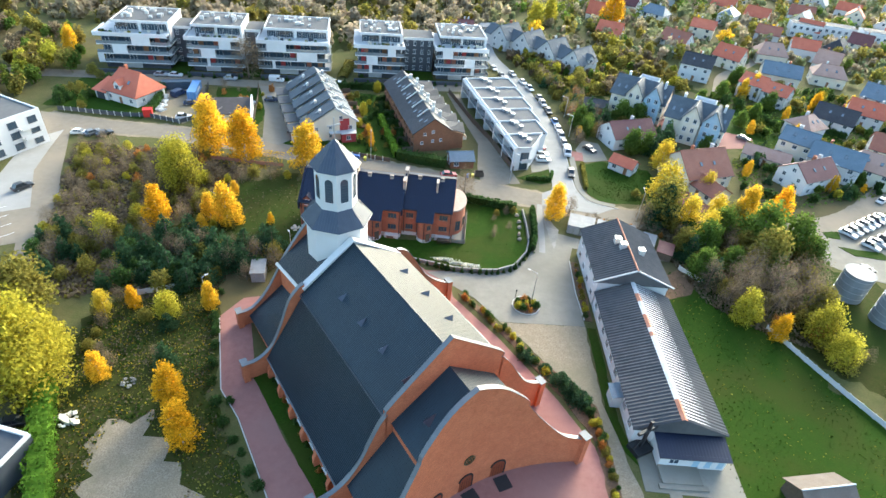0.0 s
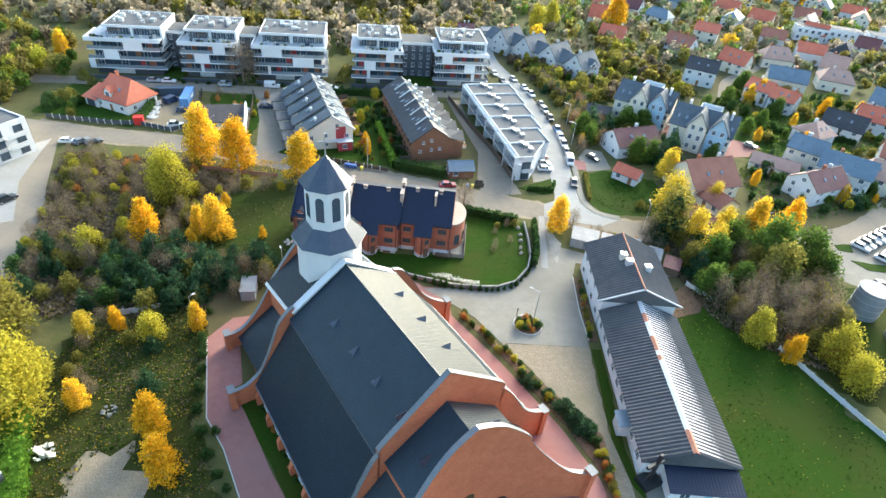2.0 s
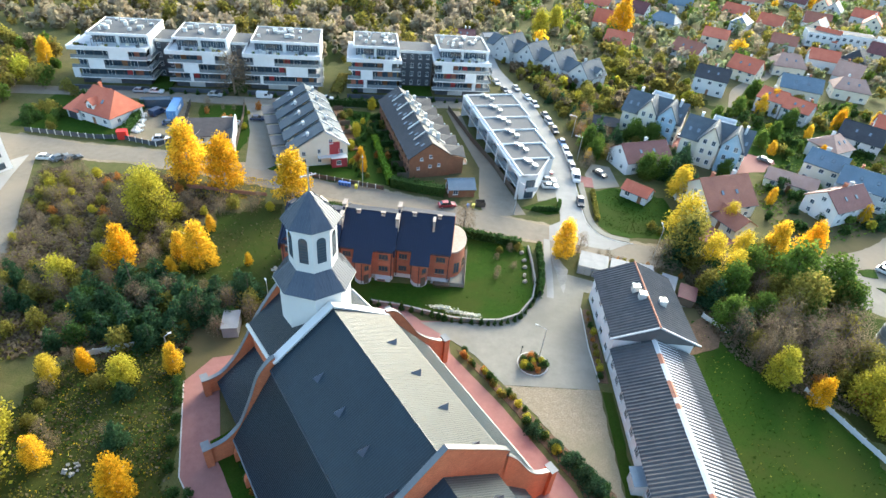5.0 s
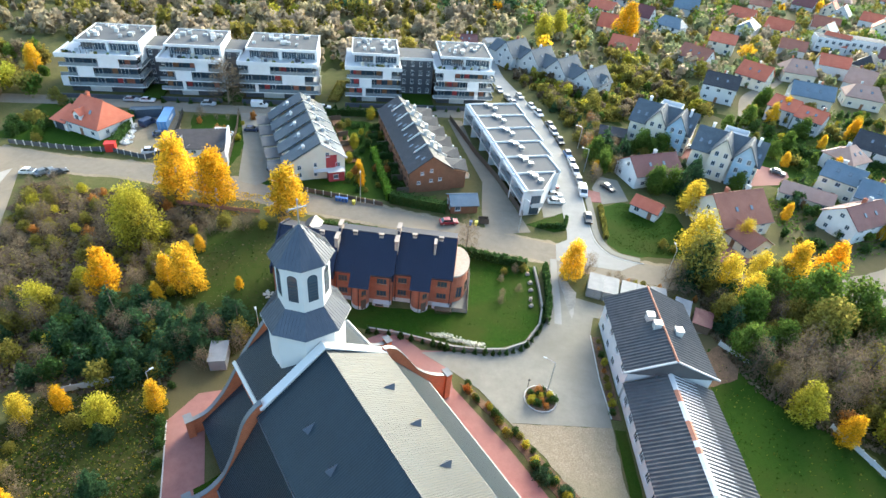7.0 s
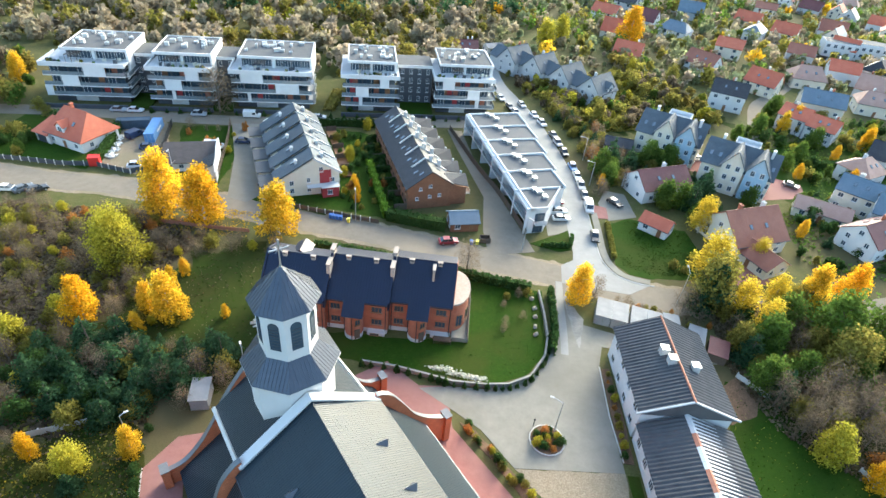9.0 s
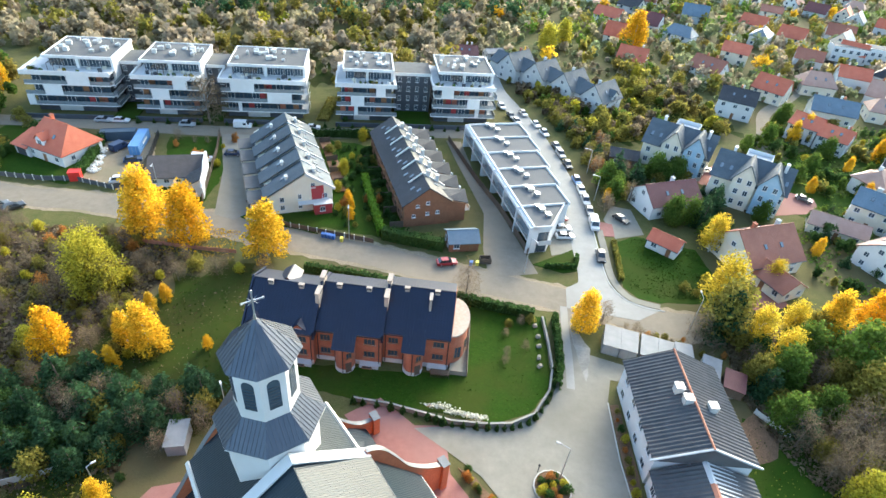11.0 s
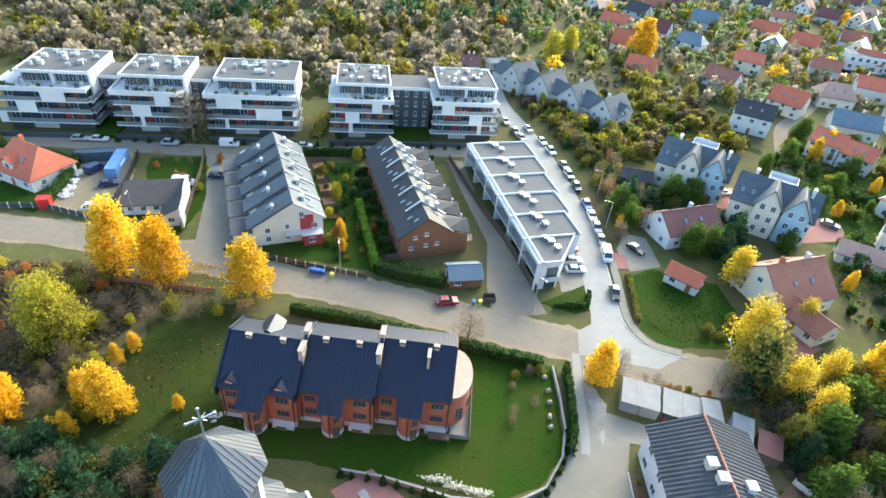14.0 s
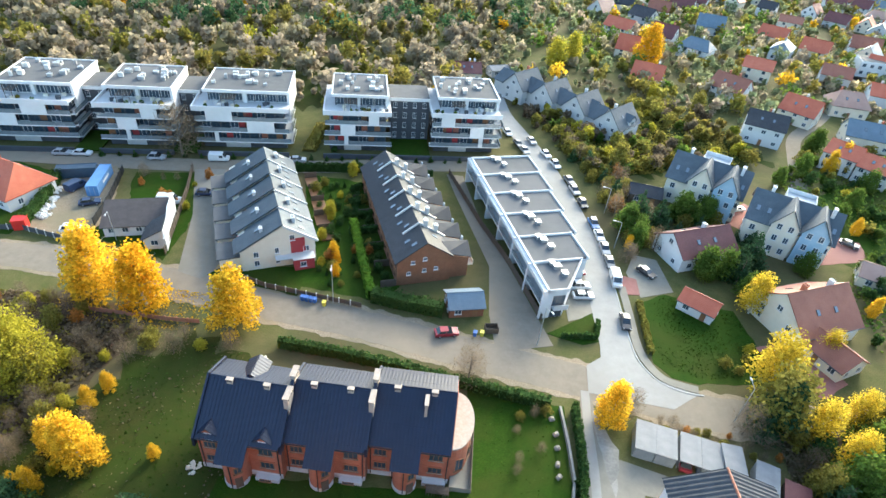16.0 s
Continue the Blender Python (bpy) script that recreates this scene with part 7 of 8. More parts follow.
LIME = [(-60.6, 58.6, 9), (-47.9, 70.4, 6), (61.4, 85.5, 8), (74.6, 81.9, 9), (75.7, 76.2, 8), (63.5, 195.8, 8), (-69.6, 90.6, 7), (33.5, 291.7, 12), (41.6, 301.7, 12), (66.9, 264.3, 6), (-29.6, 166.3, 4), (-28.2, 185.6, 4), (-29.2, 157.0, 3)]
OLIVE = [(71.9, 103.7, 11), (53.2, 119.9, 12), (-70.5, 67.3, 12), (-62.8, 112.1, 9), (43.7, 205.9, 8), (81.8, 257.7, 7)]
GREEN = [(73.7, 111.6, 13), (81.4, 110.7, 12), (65.9, 114.8, 9), (54.4, 158.7, 8), (55.0, 181.5, 8), (98.6, 188.9, 6), (83.2, 105.6, 9), (60.5, 108.5, 9), (39.8, 173.5, 7.5), (57.0, 180.0, 6.5), (61.2, 181.5, 7), (54.0, 158.4, 7), (78.0, 163.6, 6), (90.2, 206.6, 6), (100.6, 215.4, 7), (107.2, 198.2, 6), (116.4, 208.2, 7), (113.2, 234.4, 8)]
DARK = [(58.9, 97.6, 7.5), (56.2, 105.2, 7.5), (53.1, 118.7, 13), (42.5, 176.5, 11), (65.3, 163.4, 11), (61.0, 157.5, 9), (48.4, 177.6, 8), (-46.8, 68.0, 4), (-43.8, 60.4, 5), (-48.6, 81.9, 7), (-45.1, 84.2, 7), (-42.5, 86.5, 8), (-39.6, 86.3, 7), (-52.7, 88.6, 6), (-35.4, 91.6, 8), (-55.4, 84.3, 6), (-49.0, 91.2, 6), (-41, 91, 7), (-57.5, 91.5, 8), (-53.5, 93.5, 7.5), (-50.2, 86.8, 8.5), (-46.2, 89.4, 8), (-59.2, 86.4, 6.5), (-62.4, 84.0, 7), (-56.4, 79.8, 6), (-52.4, 81.4, 7), (-47.6, 78.4, 6), (-44.4, 80.8, 5.5), (-37.6, 93.4, 7), (-64.0, 89.6, 6)]
BARE = [(61.8, 89.8, 10), (70.1, 92.8, 11), (75.1, 89.2, 10), (-73.1, 186.5, 14), (3.8, 122.8, 8), (47.9, 117.5, 7), (30.6, 120.0, 5), (66, 97, 10), (79, 97, 9)]
for kind, rows in (("YELLOW", YELLOW), ("ORANGE", ORANGE), ("BIG", BIG), ("AIRY", AIRY), ("LIME", LIME), ("OLIVE", OLIVE), ("GREEN", GREEN), ("DARK", DARK), ("BARE", BARE)):
    for x, y, h in rows:
        plant(kind, x, y, h, 1.25 if kind == "DARK" and h < 9 else 1.2 if h > 12.6 and y > 120 else 1.0)


def inside(poly, x, y):
    c = False
    for i in range(len(poly)):
        (x0, y0), (x1, y1) = poly[i], poly[i - 1]
        if (y0 > y) != (y1 > y) and x < (x1 - x0) * (y - y0) / (y1 - y0) + x0:
            c = not c
    return c


def scatter(poly, n, mix, hmin, hmax, gap=1.5, wide=1.0, seed=1):
    r_ = random.Random(seed)
    xs, ys = [p[0] for p in poly], [p[1] for p in poly]
    done = []
    tries = 0
    names, weights = zip(*mix)
    while len(done) < n and tries < n * 40:
        tries += 1
        x, y = r_.uniform(min(xs), max(xs)), r_.uniform(min(ys), max(ys))
        if inside(poly, x, y) and all((x - a) ** 2 + (y - b) ** 2 > gap * gap for a, b in done):
            done.append((x, y))
            kd = r_.choices(names, weights)[0]
            plant(kd, x, y, r_.uniform(hmin, hmax) * (1.5 if kd in ("BARE", "DARK", "LIME", "OLIVE", "GREEN", "YELLOW", "ORANGE") else 1.0), wide)


SCRUB_POLY = [(-99, 131), (-68, 131), (-58, 127), (-56, 110), (-60, 94), (-70, 84), (-84, 92)]
scatter(SCRUB_POLY, 110, (("BARE", 9), ("BUSH", 5), ("LIMEBUSH", 1), ("RUSSET", 1.2)), 1.8, 3.4, 1.9, seed=3)
scatter([(-84, 92), (-60, 94), (-52, 94), (-34, 92), (-33, 86), (-43, 79), (-62, 76), (-80, 78)], 62, (("DARK", 4), ("BUSH", 4), ("BARE", 3), ("LIMEBUSH", 1), ("DARKBUSH", 2)), 2.2, 4.2, 2.3, seed=4)
scatter([(-62, 74), (-48, 72), (-44, 62), (-56, 56), (-64, 60)], 12, (("BARE", 3), ("BUSH", 2)), 1.5, 2.5, 2.2, seed=5)
scatter([(-62, 124), (-36, 125), (-36, 121), (-52, 118), (-58, 112)], 14, (("BUSH", 3), ("LIMEBUSH", 2), ("BARE", 3)), 1.8, 3.2, 2.2, seed=6)
scatter([(-58, 110), (-50, 112), (-47, 98), (-50, 92), (-58, 94)], 14, (("BUSH", 2), ("LIMEBUSH", 2), ("BARE", 2), ("DARKBUSH", 1)), 1.8, 3.2, 2.0, seed=61)
scatter([(54, 122), (86, 121), (84, 100), (79, 80), (68, 82), (58, 90), (55, 104)], 60, (("BARE", 4), ("BUSH", 4), ("GREEN", 2), ("LIMEBUSH", 2), ("OLIVE", 3), ("RUSSET", 1), ("DARKBUSH", 1)), 2.8, 5.4, 2.8, seed=7)
scatter([(28, 118.5), (52, 116.5), (52, 112), (44, 113), (30, 116.8)], 22, (("BARE", 5), ("RUSSET", 2), ("BUSH", 2)), 1.0, 1.9, 1.3, seed=8)
scatter([(66, 96), (72, 84), (80, 68), (86, 60), (90, 66), (80, 86), (72, 100)], 16, (("BUSH", 3), ("LIMEBUSH", 2), ("BARE", 2)), 2.0, 3.6, 2.6, seed=9)
scatter([(37, 160), (46, 166), (44, 198), (36, 212), (28, 218), (34, 196), (37, 178)], 46, (("BARE", 5), ("BUSH", 4), ("DARK", 1.5), ("RUSSET", 1), ("GREEN", 1)), 2.2, 4.6, 2.2, seed=10)
scatter([(50, 152), (68, 152), (74, 168), (62, 184), (48, 182), (52, 172)], 24, (("DARK", 3), ("GREEN", 3), ("BUSH", 2), ("DARKBUSH", 2)), 2.4, 4.6, 2.6, seed=12)
scatter([(82, 140), (95, 134), (132, 150), (170, 200), (150, 240), (110, 235), (90, 205), (104, 182), (86, 160)], 60, (("DARK", 3), ("GREEN", 3), ("BUSH", 4), ("DARKBUSH", 4), ("YELLOW", 1), ("ORANGE", 0.7), ("LIMEBUSH", 2)), 1.6, 4.2, 3.4, seed=13)
scatter([(-24, 182), (-13, 146), (-20, 141), (-30, 143), (-27, 152), (-38, 180)], 50, (("DARKBUSH", 5), ("BUSH", 2), ("CONE", 3), ("RUSSET", 1), ("LIMEBUSH", 1)), 1.2, 2.6, 1.6, seed=14)
scatter([(-122, 152), (-110, 150), (-112, 174), (-124, 178)], 14, (("GREEN", 3), ("BUSH", 3), ("DARKBUSH", 2)), 2.0, 4.0, 2.6, seed=15)
scatter([(-80, 174), (-61, 178), (-59, 162), (-74, 160)], 10, (("RUSSET", 3), ("LIMEBUSH", 1), ("BARE", 1)), 1.0, 2.6, 2.2, seed=17)
scatter([(60, 128), (64, 138), (57, 142), (46, 128)], 6, (("BUSH", 2), ("LIMEBUSH", 2)), 1.2, 2.2, 2.0, seed=18)
scatter([(9, 104), (16, 104), (17, 118), (11, 120)], 7, (("BARE", 3), ("BUSH", 1)), 1.2, 1.9, 1.8, seed=19)

# round evergreen shrubs along the red path
for x, y in ((-39.9, 71.2), (-38.4, 67.8), (-37.3, 64.6), (-36.1, 60.9), (-34.7, 57.0), (-32.6, 53.3), (-30.1, 49.7), (-27.7, 47.0), (-25.8, 45.1), (-23.8, 42.4), (-21.9, 40.4), (-41.0, 74.8), (-41.3, 78.0), (-30.6, 53.6), (-38.9, 69.4)):
    plant("DARKBUSH", x, y, rnd.uniform(1.3, 2.0), 1.1)
for k in range(12):
    t = k / 11
    plant("DARKBUSH" if k % 3 else "RUSSET", -26.5 + 15 * t, 60.5 - 20.5 * t, rnd.uniform(0.8, 1.3))
# shrubs in the planted bed beside the church
bed = smooth([(5.2, 84.4), (12.2, 76.4), (20.6, 66.6), (26.6, 59.0), (28.2, 50), (28.5, 40)], 14)
for i, (x, y) in enumerate(bed):
    if i % 1 == 0:
        kd = rnd.choice(("DARKBUSH", "DARKBUSH", "BUSH", "RUSSET", "LIMEBUSH", "DARKBUSH"))
        plant(kd, x + rnd.uniform(-0.7, 0.7), y + rnd.uniform(-0.7, 0.7), rnd.uniform(0.8, 1.7))
for x, y, h in ((17.0, 69.4, 2.6), (22.4, 64.4, 3.2), (23.8, 62.8, 3.0), (25.4, 60.8, 3.4), (20.0, 67.0, 2.2)):
    plant("DARK", x, y, h, 1.9)
for k in range(10):
    plant(rnd.choice(("DARKBUSH", "LIMEBUSH", "BUSH", "RUSSET")), 29.5 + rnd.uniform(-0.4, 0.4), 82 + 1.8 * k, rnd.uniform(0.7, 1.5))
# traffic island
isl = [(17.6 + 2.7 * math.cos(a), 83.6 + 2.7 * math.sin(a)) for a in [i * math.pi / 8 for i in range(16)]]
patch("island_bed", isl, 0.16, SOIL, "round kerbed planted island in the forecourt", "planting bed")
ribbon_wall("island_kerb", isl + isl[:1], 0.2, 0.2, KERB, "pale kerb round the planted island", "kerb")
for k in range(14):
    a = 2.4 * k
    q = 2.2 * math.sqrt(k / 14)
    plant(("LIMEBUSH", "DARKBUSH", "RUSSET", "DARKBUSH")[k % 4], 17.6 + q * math.cos(a), 83.6 + q * math.sin(a), rnd.uniform(0.9, 1.7))


def hedge(line, w, h, mat, label, seed=1, dens=60, size=0.3):
    rng = np.random.default_rng(seed)
    pts = []
    for (x0, y0), (x1, y1) in zip(line[:-1], line[1:]):
        L = math.hypot(x1 - x0, y1 - y0)
        n = int(L * dens)
        t = rng.random(n)
        face = rng.random(n)
        u = np.where(face < 0.35, rng.uniform(-0.5, 0.5, n), np.where(rng.random(n) < 0.5, -0.5, 0.5)) * w
        z = np.where(face < 0.35, h + rng.normal(0, 0.08, n), rng.uniform(0.05, h, n))
        bump = 0.12 * np.sin(t * L * 2.2 + seed) + rng.normal(0, 0.06, n)
        dx, dy = (x1 - x0) / L, (y1 - y0) / L
        u = u * (1 + bump)
        z = z * (1 + bump * 0.6)
        pts.append(np.stack([x0 + dx * L * t - dy * u, y0 + dy * L * t + dx * u, z], 1))
    pts = np.concatenate(pts)
    ob = new("hedge", quads_mesh("hedge", pts, size * rng.uniform(0.6, 1.4, len(pts)), mat, rng))
    core = Shape()
    ribbon = [tuple(p) for p in line]
    a, b = offset_line(ribbon, w * 0.38), offset_line(ribbon, -w * 0.38)
    for i in range(len(ribbon) - 1):
        core.face([(*b[i], h * 0.9), (*b[i + 1], h * 0.9), (*a[i + 1], h * 0.9), (*a[i], h * 0.9)])
        core.face([(*a[i], h * 0.9), (*a[i + 1], h * 0.9), (*a[i + 1], 0), (*a[i], 0)])
        core.face([(*b[i + 1], h * 0.9), (*b[i], h * 0.9), (*b[i], 0), (*b[i + 1], 0)])
    part("inner_growth", core, mat, ob)
    return tagged(ob, label, "hedge")


hedge([(-23.8, 163.4), (-19.7, 151.4), (-15.6, 139.6)], 1.5, 2.4, F_LIMEHEDGE, "tall clipped green hedge between the gardens", 1)
hedge([(-15.4, 139.4), (-8, 138.2), (-1.6, 137.4)], 2.4, 2.8, F_HEDGE, "broad dark green hedge along the street", 2)
hedge([(-29, 125.2), (-18.9, 124.4), (-8.8, 122.9), (0, 121.3), (10, 119.6), (17, 118.6)], 1.3, 2.1, F_HEDGE, "thuja hedge behind the brick terrace", 3)
hedge([(-59, 53.0), (-54.5, 45.5), (-47.6, 34)], 2.8, 3.4, F_LIMEHEDGE, "tall bright green hedge beside the garden", 4, 90)
hedge([(20.9, 118.6), (21.0, 112), (20.8, 106), (20.0, 101.5)], 0.9, 2.2, F_HEDGE, "dark cypress hedge along the footpath", 5)
hedge([(-95.0, 170), (-92, 160), (-90.3, 150.5)], 1.6, 2.4, F_HEDGE, "dark hedge beside the builders yard", 6)
hedge([(-43, 184.8), (-36, 186.4), (-24, 188.6)], 0.9, 2.4, F_HEDGE, "dark thuja hedge at the row gardens", 7)
hedge([(-18, 187), (-8, 190)], 0.8, 1.8, F_HEDGE, "clipped hedge behind the brown row", 8)
hedge([(20.5, 134.8), (27.2, 135.6), (28.2, 140)], 0.7, 1.2, F_HEDGE, "low dark hedge round the corner lawn", 9)
for gx0, gy0, gx1, gy1 in ((-26.6, 171.8, -21.6, 175.4), (-25.2, 165.8, -19.4, 168.2), (-24.1, 160.2, -17.6, 162.2), (-22.4, 154.4, -15.4, 156.0), (-27.2, 178.0, -23.2, 180.6)):
    hedge([(gx0, gy0), (gx1, gy1)], 0.9, 1.7, F_HEDGE, "dark garden hedge dividing the row gardens", 20 + int(gy0))
hedge([(112, 181), (122, 176), (132, 170)], 1.6, 2.2, F_HEDGE, "long dark garden hedge", 10)
hedge([(110, 193), (124, 196), (136, 188)], 1.6, 2.0, F_HEDGE, "dark hedge between gardens", 11)
hedge([(36.8, 133), (37.2, 140), (37.6, 147)], 0.9, 1.1, F_OLIVE, "low ragged hedge along the pavement", 12)
hedge([(-36, 197), (-36.5, 210)], 1.0, 1.0, F_HEDGE, "planted strip between apartment blocks", 13)
hedge([(-42.5, 196), (-43, 214)], 3.2, 0.9, F_OLIVE, "terraced planting between apartment blocks", 14)
# cypress row and low stone wall round the brick-house garden
WALLINE = [(-13.2, 94.9), (-7.3, 94.5), (-1.4, 93.4), (2.5, 92.6), (8.1, 92.7), (11.9, 93.3), (15.7, 95.6), (18.6, 100.8), (19.5, 105.7), (19.3, 111.7), (18.7, 118.4)]
ribbon_wall("garden_wall", WALLINE, 0.35, 0.9, STONE, "low grey stone garden wall", "wall")
cy = smooth(WALLINE[:9], 3)
for i, (x, y) in enumerate(cy):
    plant("CONE", x + 0.2, y - 0.55, rnd.uniform(1.3, 2.4), 1.0)
flowers = np.random.default_rng(8)
for x, y in ((0.4, 95.2), (3.3, 94.3), (6.2, 93.9)):
    pts = np.stack([x + flowers.normal(0, 0.9, 260), y + flowers.normal(0, 0.25, 260), 0.35 + flowers.random(260) * 0.5], 1)
    tagged(new("flower_clump", quads_mesh("flower_clump", pts, 0.22 * flowers.uniform(0.6, 1.4, 260), F_WHITE, flowers)), "clump of white flowers behind the garden wall", "flowers", kind="stuff")

# small plantings before the apartments
for k in range(26):
    p = APT @ Vector((-60 + 4.0 * k, -4.6 - 0.3 * (k % 2), 0))
    plant("CONE", p.x, p.y, rnd.uniform(1.4, 2.2), 1.4)

# far woods and far suburb trees; their palest leaf colours have haze painted in
rng = np.random.default_rng(4)


def woods(name, poly, n, mat, hmin, hmax, leaves, label, seed, size=1.0):
    r_ = np.random.default_rng(seed)
    xs, ys = [p[0] for p in poly], [p[1] for p in poly]
    pts, sz = [], []
    k = 0
    while k < n:
        x, y = r_.uniform(min(xs), max(xs)), r_.uniform(min(ys), max(ys))
        if not inside(poly, x, y):
            continue
        k += 1
        h = r_.uniform(hmin, hmax)
        r0 = h * r_.uniform(0.28, 0.45)
        lob = [(x + r_.normal(0, r0 * 0.4), y + r_.normal(0, r0 * 0.4), h * r_.uniform(0.35, 0.8), r0 * 0.6, r0 * 0.6, h * 0.28) for _ in range(5)]
        pts.append(in_lobes(lob, leaves, r_, 0.5))
        sz.append(size * r_.uniform(0.6, 1.4, leaves))
    ob = new(name, quads_mesh(name, np.concatenate(pts), np.concatenate(sz), mat, r_))
    return tagged(ob, label, "woods", "", "stuff")


WOOD_L = [(-420, 236), (-150, 226), (-118, 224), (-60, 230), (-44, 226), (-8, 236), (6, 262), (10, 300), (20, 420), (30, 560), (-420, 560)]
woods("brown_woods", WOOD_L, 1500, F_HAZE_TWIG, 4, 9, 100, "distant leafless brown woods", 1, 1.3)
woods("olive_woods", WOOD_L, 420, F_OLIVE, 4, 10, 110, "distant olive autumn woods", 2, 1.1)
woods("dark_woods", [(-420, 330), (-120, 280), (-40, 300), (20, 330), (30, 560), (-420, 560)], 420, F_DARK, 7, 13, 100, "distant dark pine woods", 3, 1.2)
woods("undergrowth", WOOD_L, 3400, F_HAZE_TWIG, 1.6, 3.4, 34, "brown undergrowth of the distant woods", 50, 1.1)
woods("green_undergrowth", WOOD_L, 1300, F_OLIVE, 1.6, 3.4, 34, "olive undergrowth of the distant woods", 51, 1.0)
woods("yellow_woods", WOOD_L, 55, F_LIME, 5, 9, 160, "scattered yellow-green autumn trees", 4, 1.0)
woods("russet_woods", WOOD_L, 60, F_ORANGE, 4, 7, 140, "scattered russet autumn trees", 5, 0.9)
SUB = [(10, 262), (60, 262), (96, 252), (150, 262), (200, 230), (230, 210), (420, 330), (460, 640), (20, 640)]
woods("suburb_green_trees", SUB, 800, F_HAZE_GREEN, 3, 7, 70, "distant garden trees, green", 6, 1.1)
woods("suburb_olive_trees", SUB, 640, F_OLIVE, 3, 8, 70, "distant garden trees, olive", 7, 1.1)
# dark trees given the lighter green leaf colour in place of haze
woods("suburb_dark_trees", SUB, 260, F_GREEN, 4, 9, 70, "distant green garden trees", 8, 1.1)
woods("suburb_brown_trees", SUB, 700, F_HAZE_TWIG, 3, 7, 60, "distant leafless garden trees", 10, 1.2)
woods("suburb_yellow_trees", SUB, 80, F_YELLOW, 4, 8, 110, "distant yellow garden trees", 9, 1.0)
ORCH = [(26, 216), (44, 202), (56, 206), (92, 222), (86, 250), (58, 262), (34, 252), (46, 238)]
for k, (mt, n) in enumerate(((F_BROWN, 34), (F_OLIVE, 46), (F_LIME, 14), (F_GREEN, 14))):
    woods("orchard_thicket", ORCH, n, mt, 2.6, 5.6, 420, "overgrown thicket of autumn shrubs", 20 + k, 0.5)
ROADSIDE = [(24.5, 224), (34, 206), (37, 199), (50, 206), (44, 222), (31, 236), (16, 248), (15, 240)]
for k, (mt, n) in enumerate(((F_BROWN, 26), (F_OLIVE, 30), (F_GREEN, 10), (F_LIME, 6))):
    woods("roadside_thicket", ROADSIDE, n, mt, 2.2, 4.6, 300, "roadside thicket of autumn shrubs", 25 + k, 0.5)
LEFTW = [(-170, 150), (-126, 150), (-128, 184), (-150, 214), (-190, 220), (-200, 160)]
for k, (mt, n) in enumerate(((F_BROWN, 30), (F_OLIVE, 50), (F_LIME, 12), (F_GREEN, 40))):
    woods("hillside_thicket", LEFTW, n, mt, 4, 8, 420, "dense hillside thicket of autumn trees", 30 + k, 0.6)
GARD = [(82, 140), (95, 134), (132, 150), (170, 200), (150, 240), (110, 235), (90, 205), (104, 182), (86, 160)]
for k, (mt, n) in enumerate(((F_HEDGE, 40), (F_OLIVE, 40), (F_LIME, 12), (F_GREEN, 40))):
    woods("garden_thicket", GARD, n, mt, 1.6, 4.2, 300, "garden shrubs between the houses", 40 + k, 0.45)
woods("suburb_shrubs", SUB, 2400, F_HAZE_GREEN, 1.2, 2.8, 30, "low garden shrubs of the distant suburb", 52, 0.9)
woods("suburb_brush", SUB, 1800, F_HAZE_TWIG, 1.2, 2.8, 30, "low twig brush of the distant suburb, haze in its colour", 53, 0.9)


def litter(name, poly, n, mat, size, label, seed, z=0.05):
    """Fallen leaves or grass tufts lying over a piece of ground."""
    r_ = np.random.default_rng(seed)
    xs, ys = [p[0] for p in poly], [p[1] for p in poly]
    pts = []
    while len(pts) < n:
        x, y = r_.uniform(min(xs), max(xs)), r_.uniform(min(ys), max(ys))
        if inside(poly, x, y) and not inside(SANDY, x, y) and noise.noise(Vector((x * 0.12, y * 0.12, seed))) > r_.uniform(-0.45, 0.3):
            pts.append((x, y, z + r_.uniform(0, size * 0.5)))
    return tagged(new(name, quads_mesh(name, np.array(pts), size * r_.uniform(0.5, 1.5, n), mat, r_)), label, "ground cover", "", "stuff")


SANDY = [(-46.5, 47.5), (-42.5, 49.6), (-36, 45), (-31, 39), (-33, 30), (-44, 30)]
MEAD1 = [(-62, 82), (-30, 86), (-27, 100), (-32, 122), (-46, 126), (-55, 112), (-60, 95)]
MEAD2 = [(-60, 36), (-30, 36), (-22, 38), (-34, 55), (-40, 72), (-44, 80), (-60, 74), (-62, 55)]
FIELD = [(47, 44), (47.5, 96), (54, 101), (66, 83), (77, 64), (90, 40)]
SCR = [(-100, 130), (-66, 132), (-52, 126), (-58, 108), (-62, 92), (-44, 86), (-42, 79), (-62, 74), (-78, 70), (-84, 92)]
litter("grass_tufts", MEAD1, 1000, F_GRASS, 0.22, "green grass tufts on the meadow", 1)
litter("dry_tufts", MEAD1, 900, F_BROWN, 0.22, "dry brown tufts on the meadow", 2)
litter("grass_tufts", MEAD2, 2600, F_GRASS, 0.28, "green grass tufts in the garden", 3)
litter("fallen_leaves", MEAD2, 2600, F_OLIVE, 0.22, "fallen olive leaves in the garden", 4)
litter("fallen_leaves", MEAD2, 1500, F_YELLOW, 0.16, "fallen yellow leaves in the garden", 5)
litter("dry_tufts", MEAD2, 2000, F_BROWN, 0.26, "dry brown tufts in the garden", 6)
litter("grass_tufts", FIELD, 2200, F_GRASS, 0.18, "green grass tufts on the field", 7)
litter("dry_tufts", FIELD, 500, F_OLIVE, 0.2, "dry tufts on the field", 9)
litter("lawn_tufts", [(-30, 96), (-12, 95.6), (9, 93.8), (15, 96.4), (18.4, 102), (18.6, 118), (4, 121), (2.8, 102), (-30, 100.6)], 900, F_GRASS, 0.14, "grass tufts on the house lawn", 17)
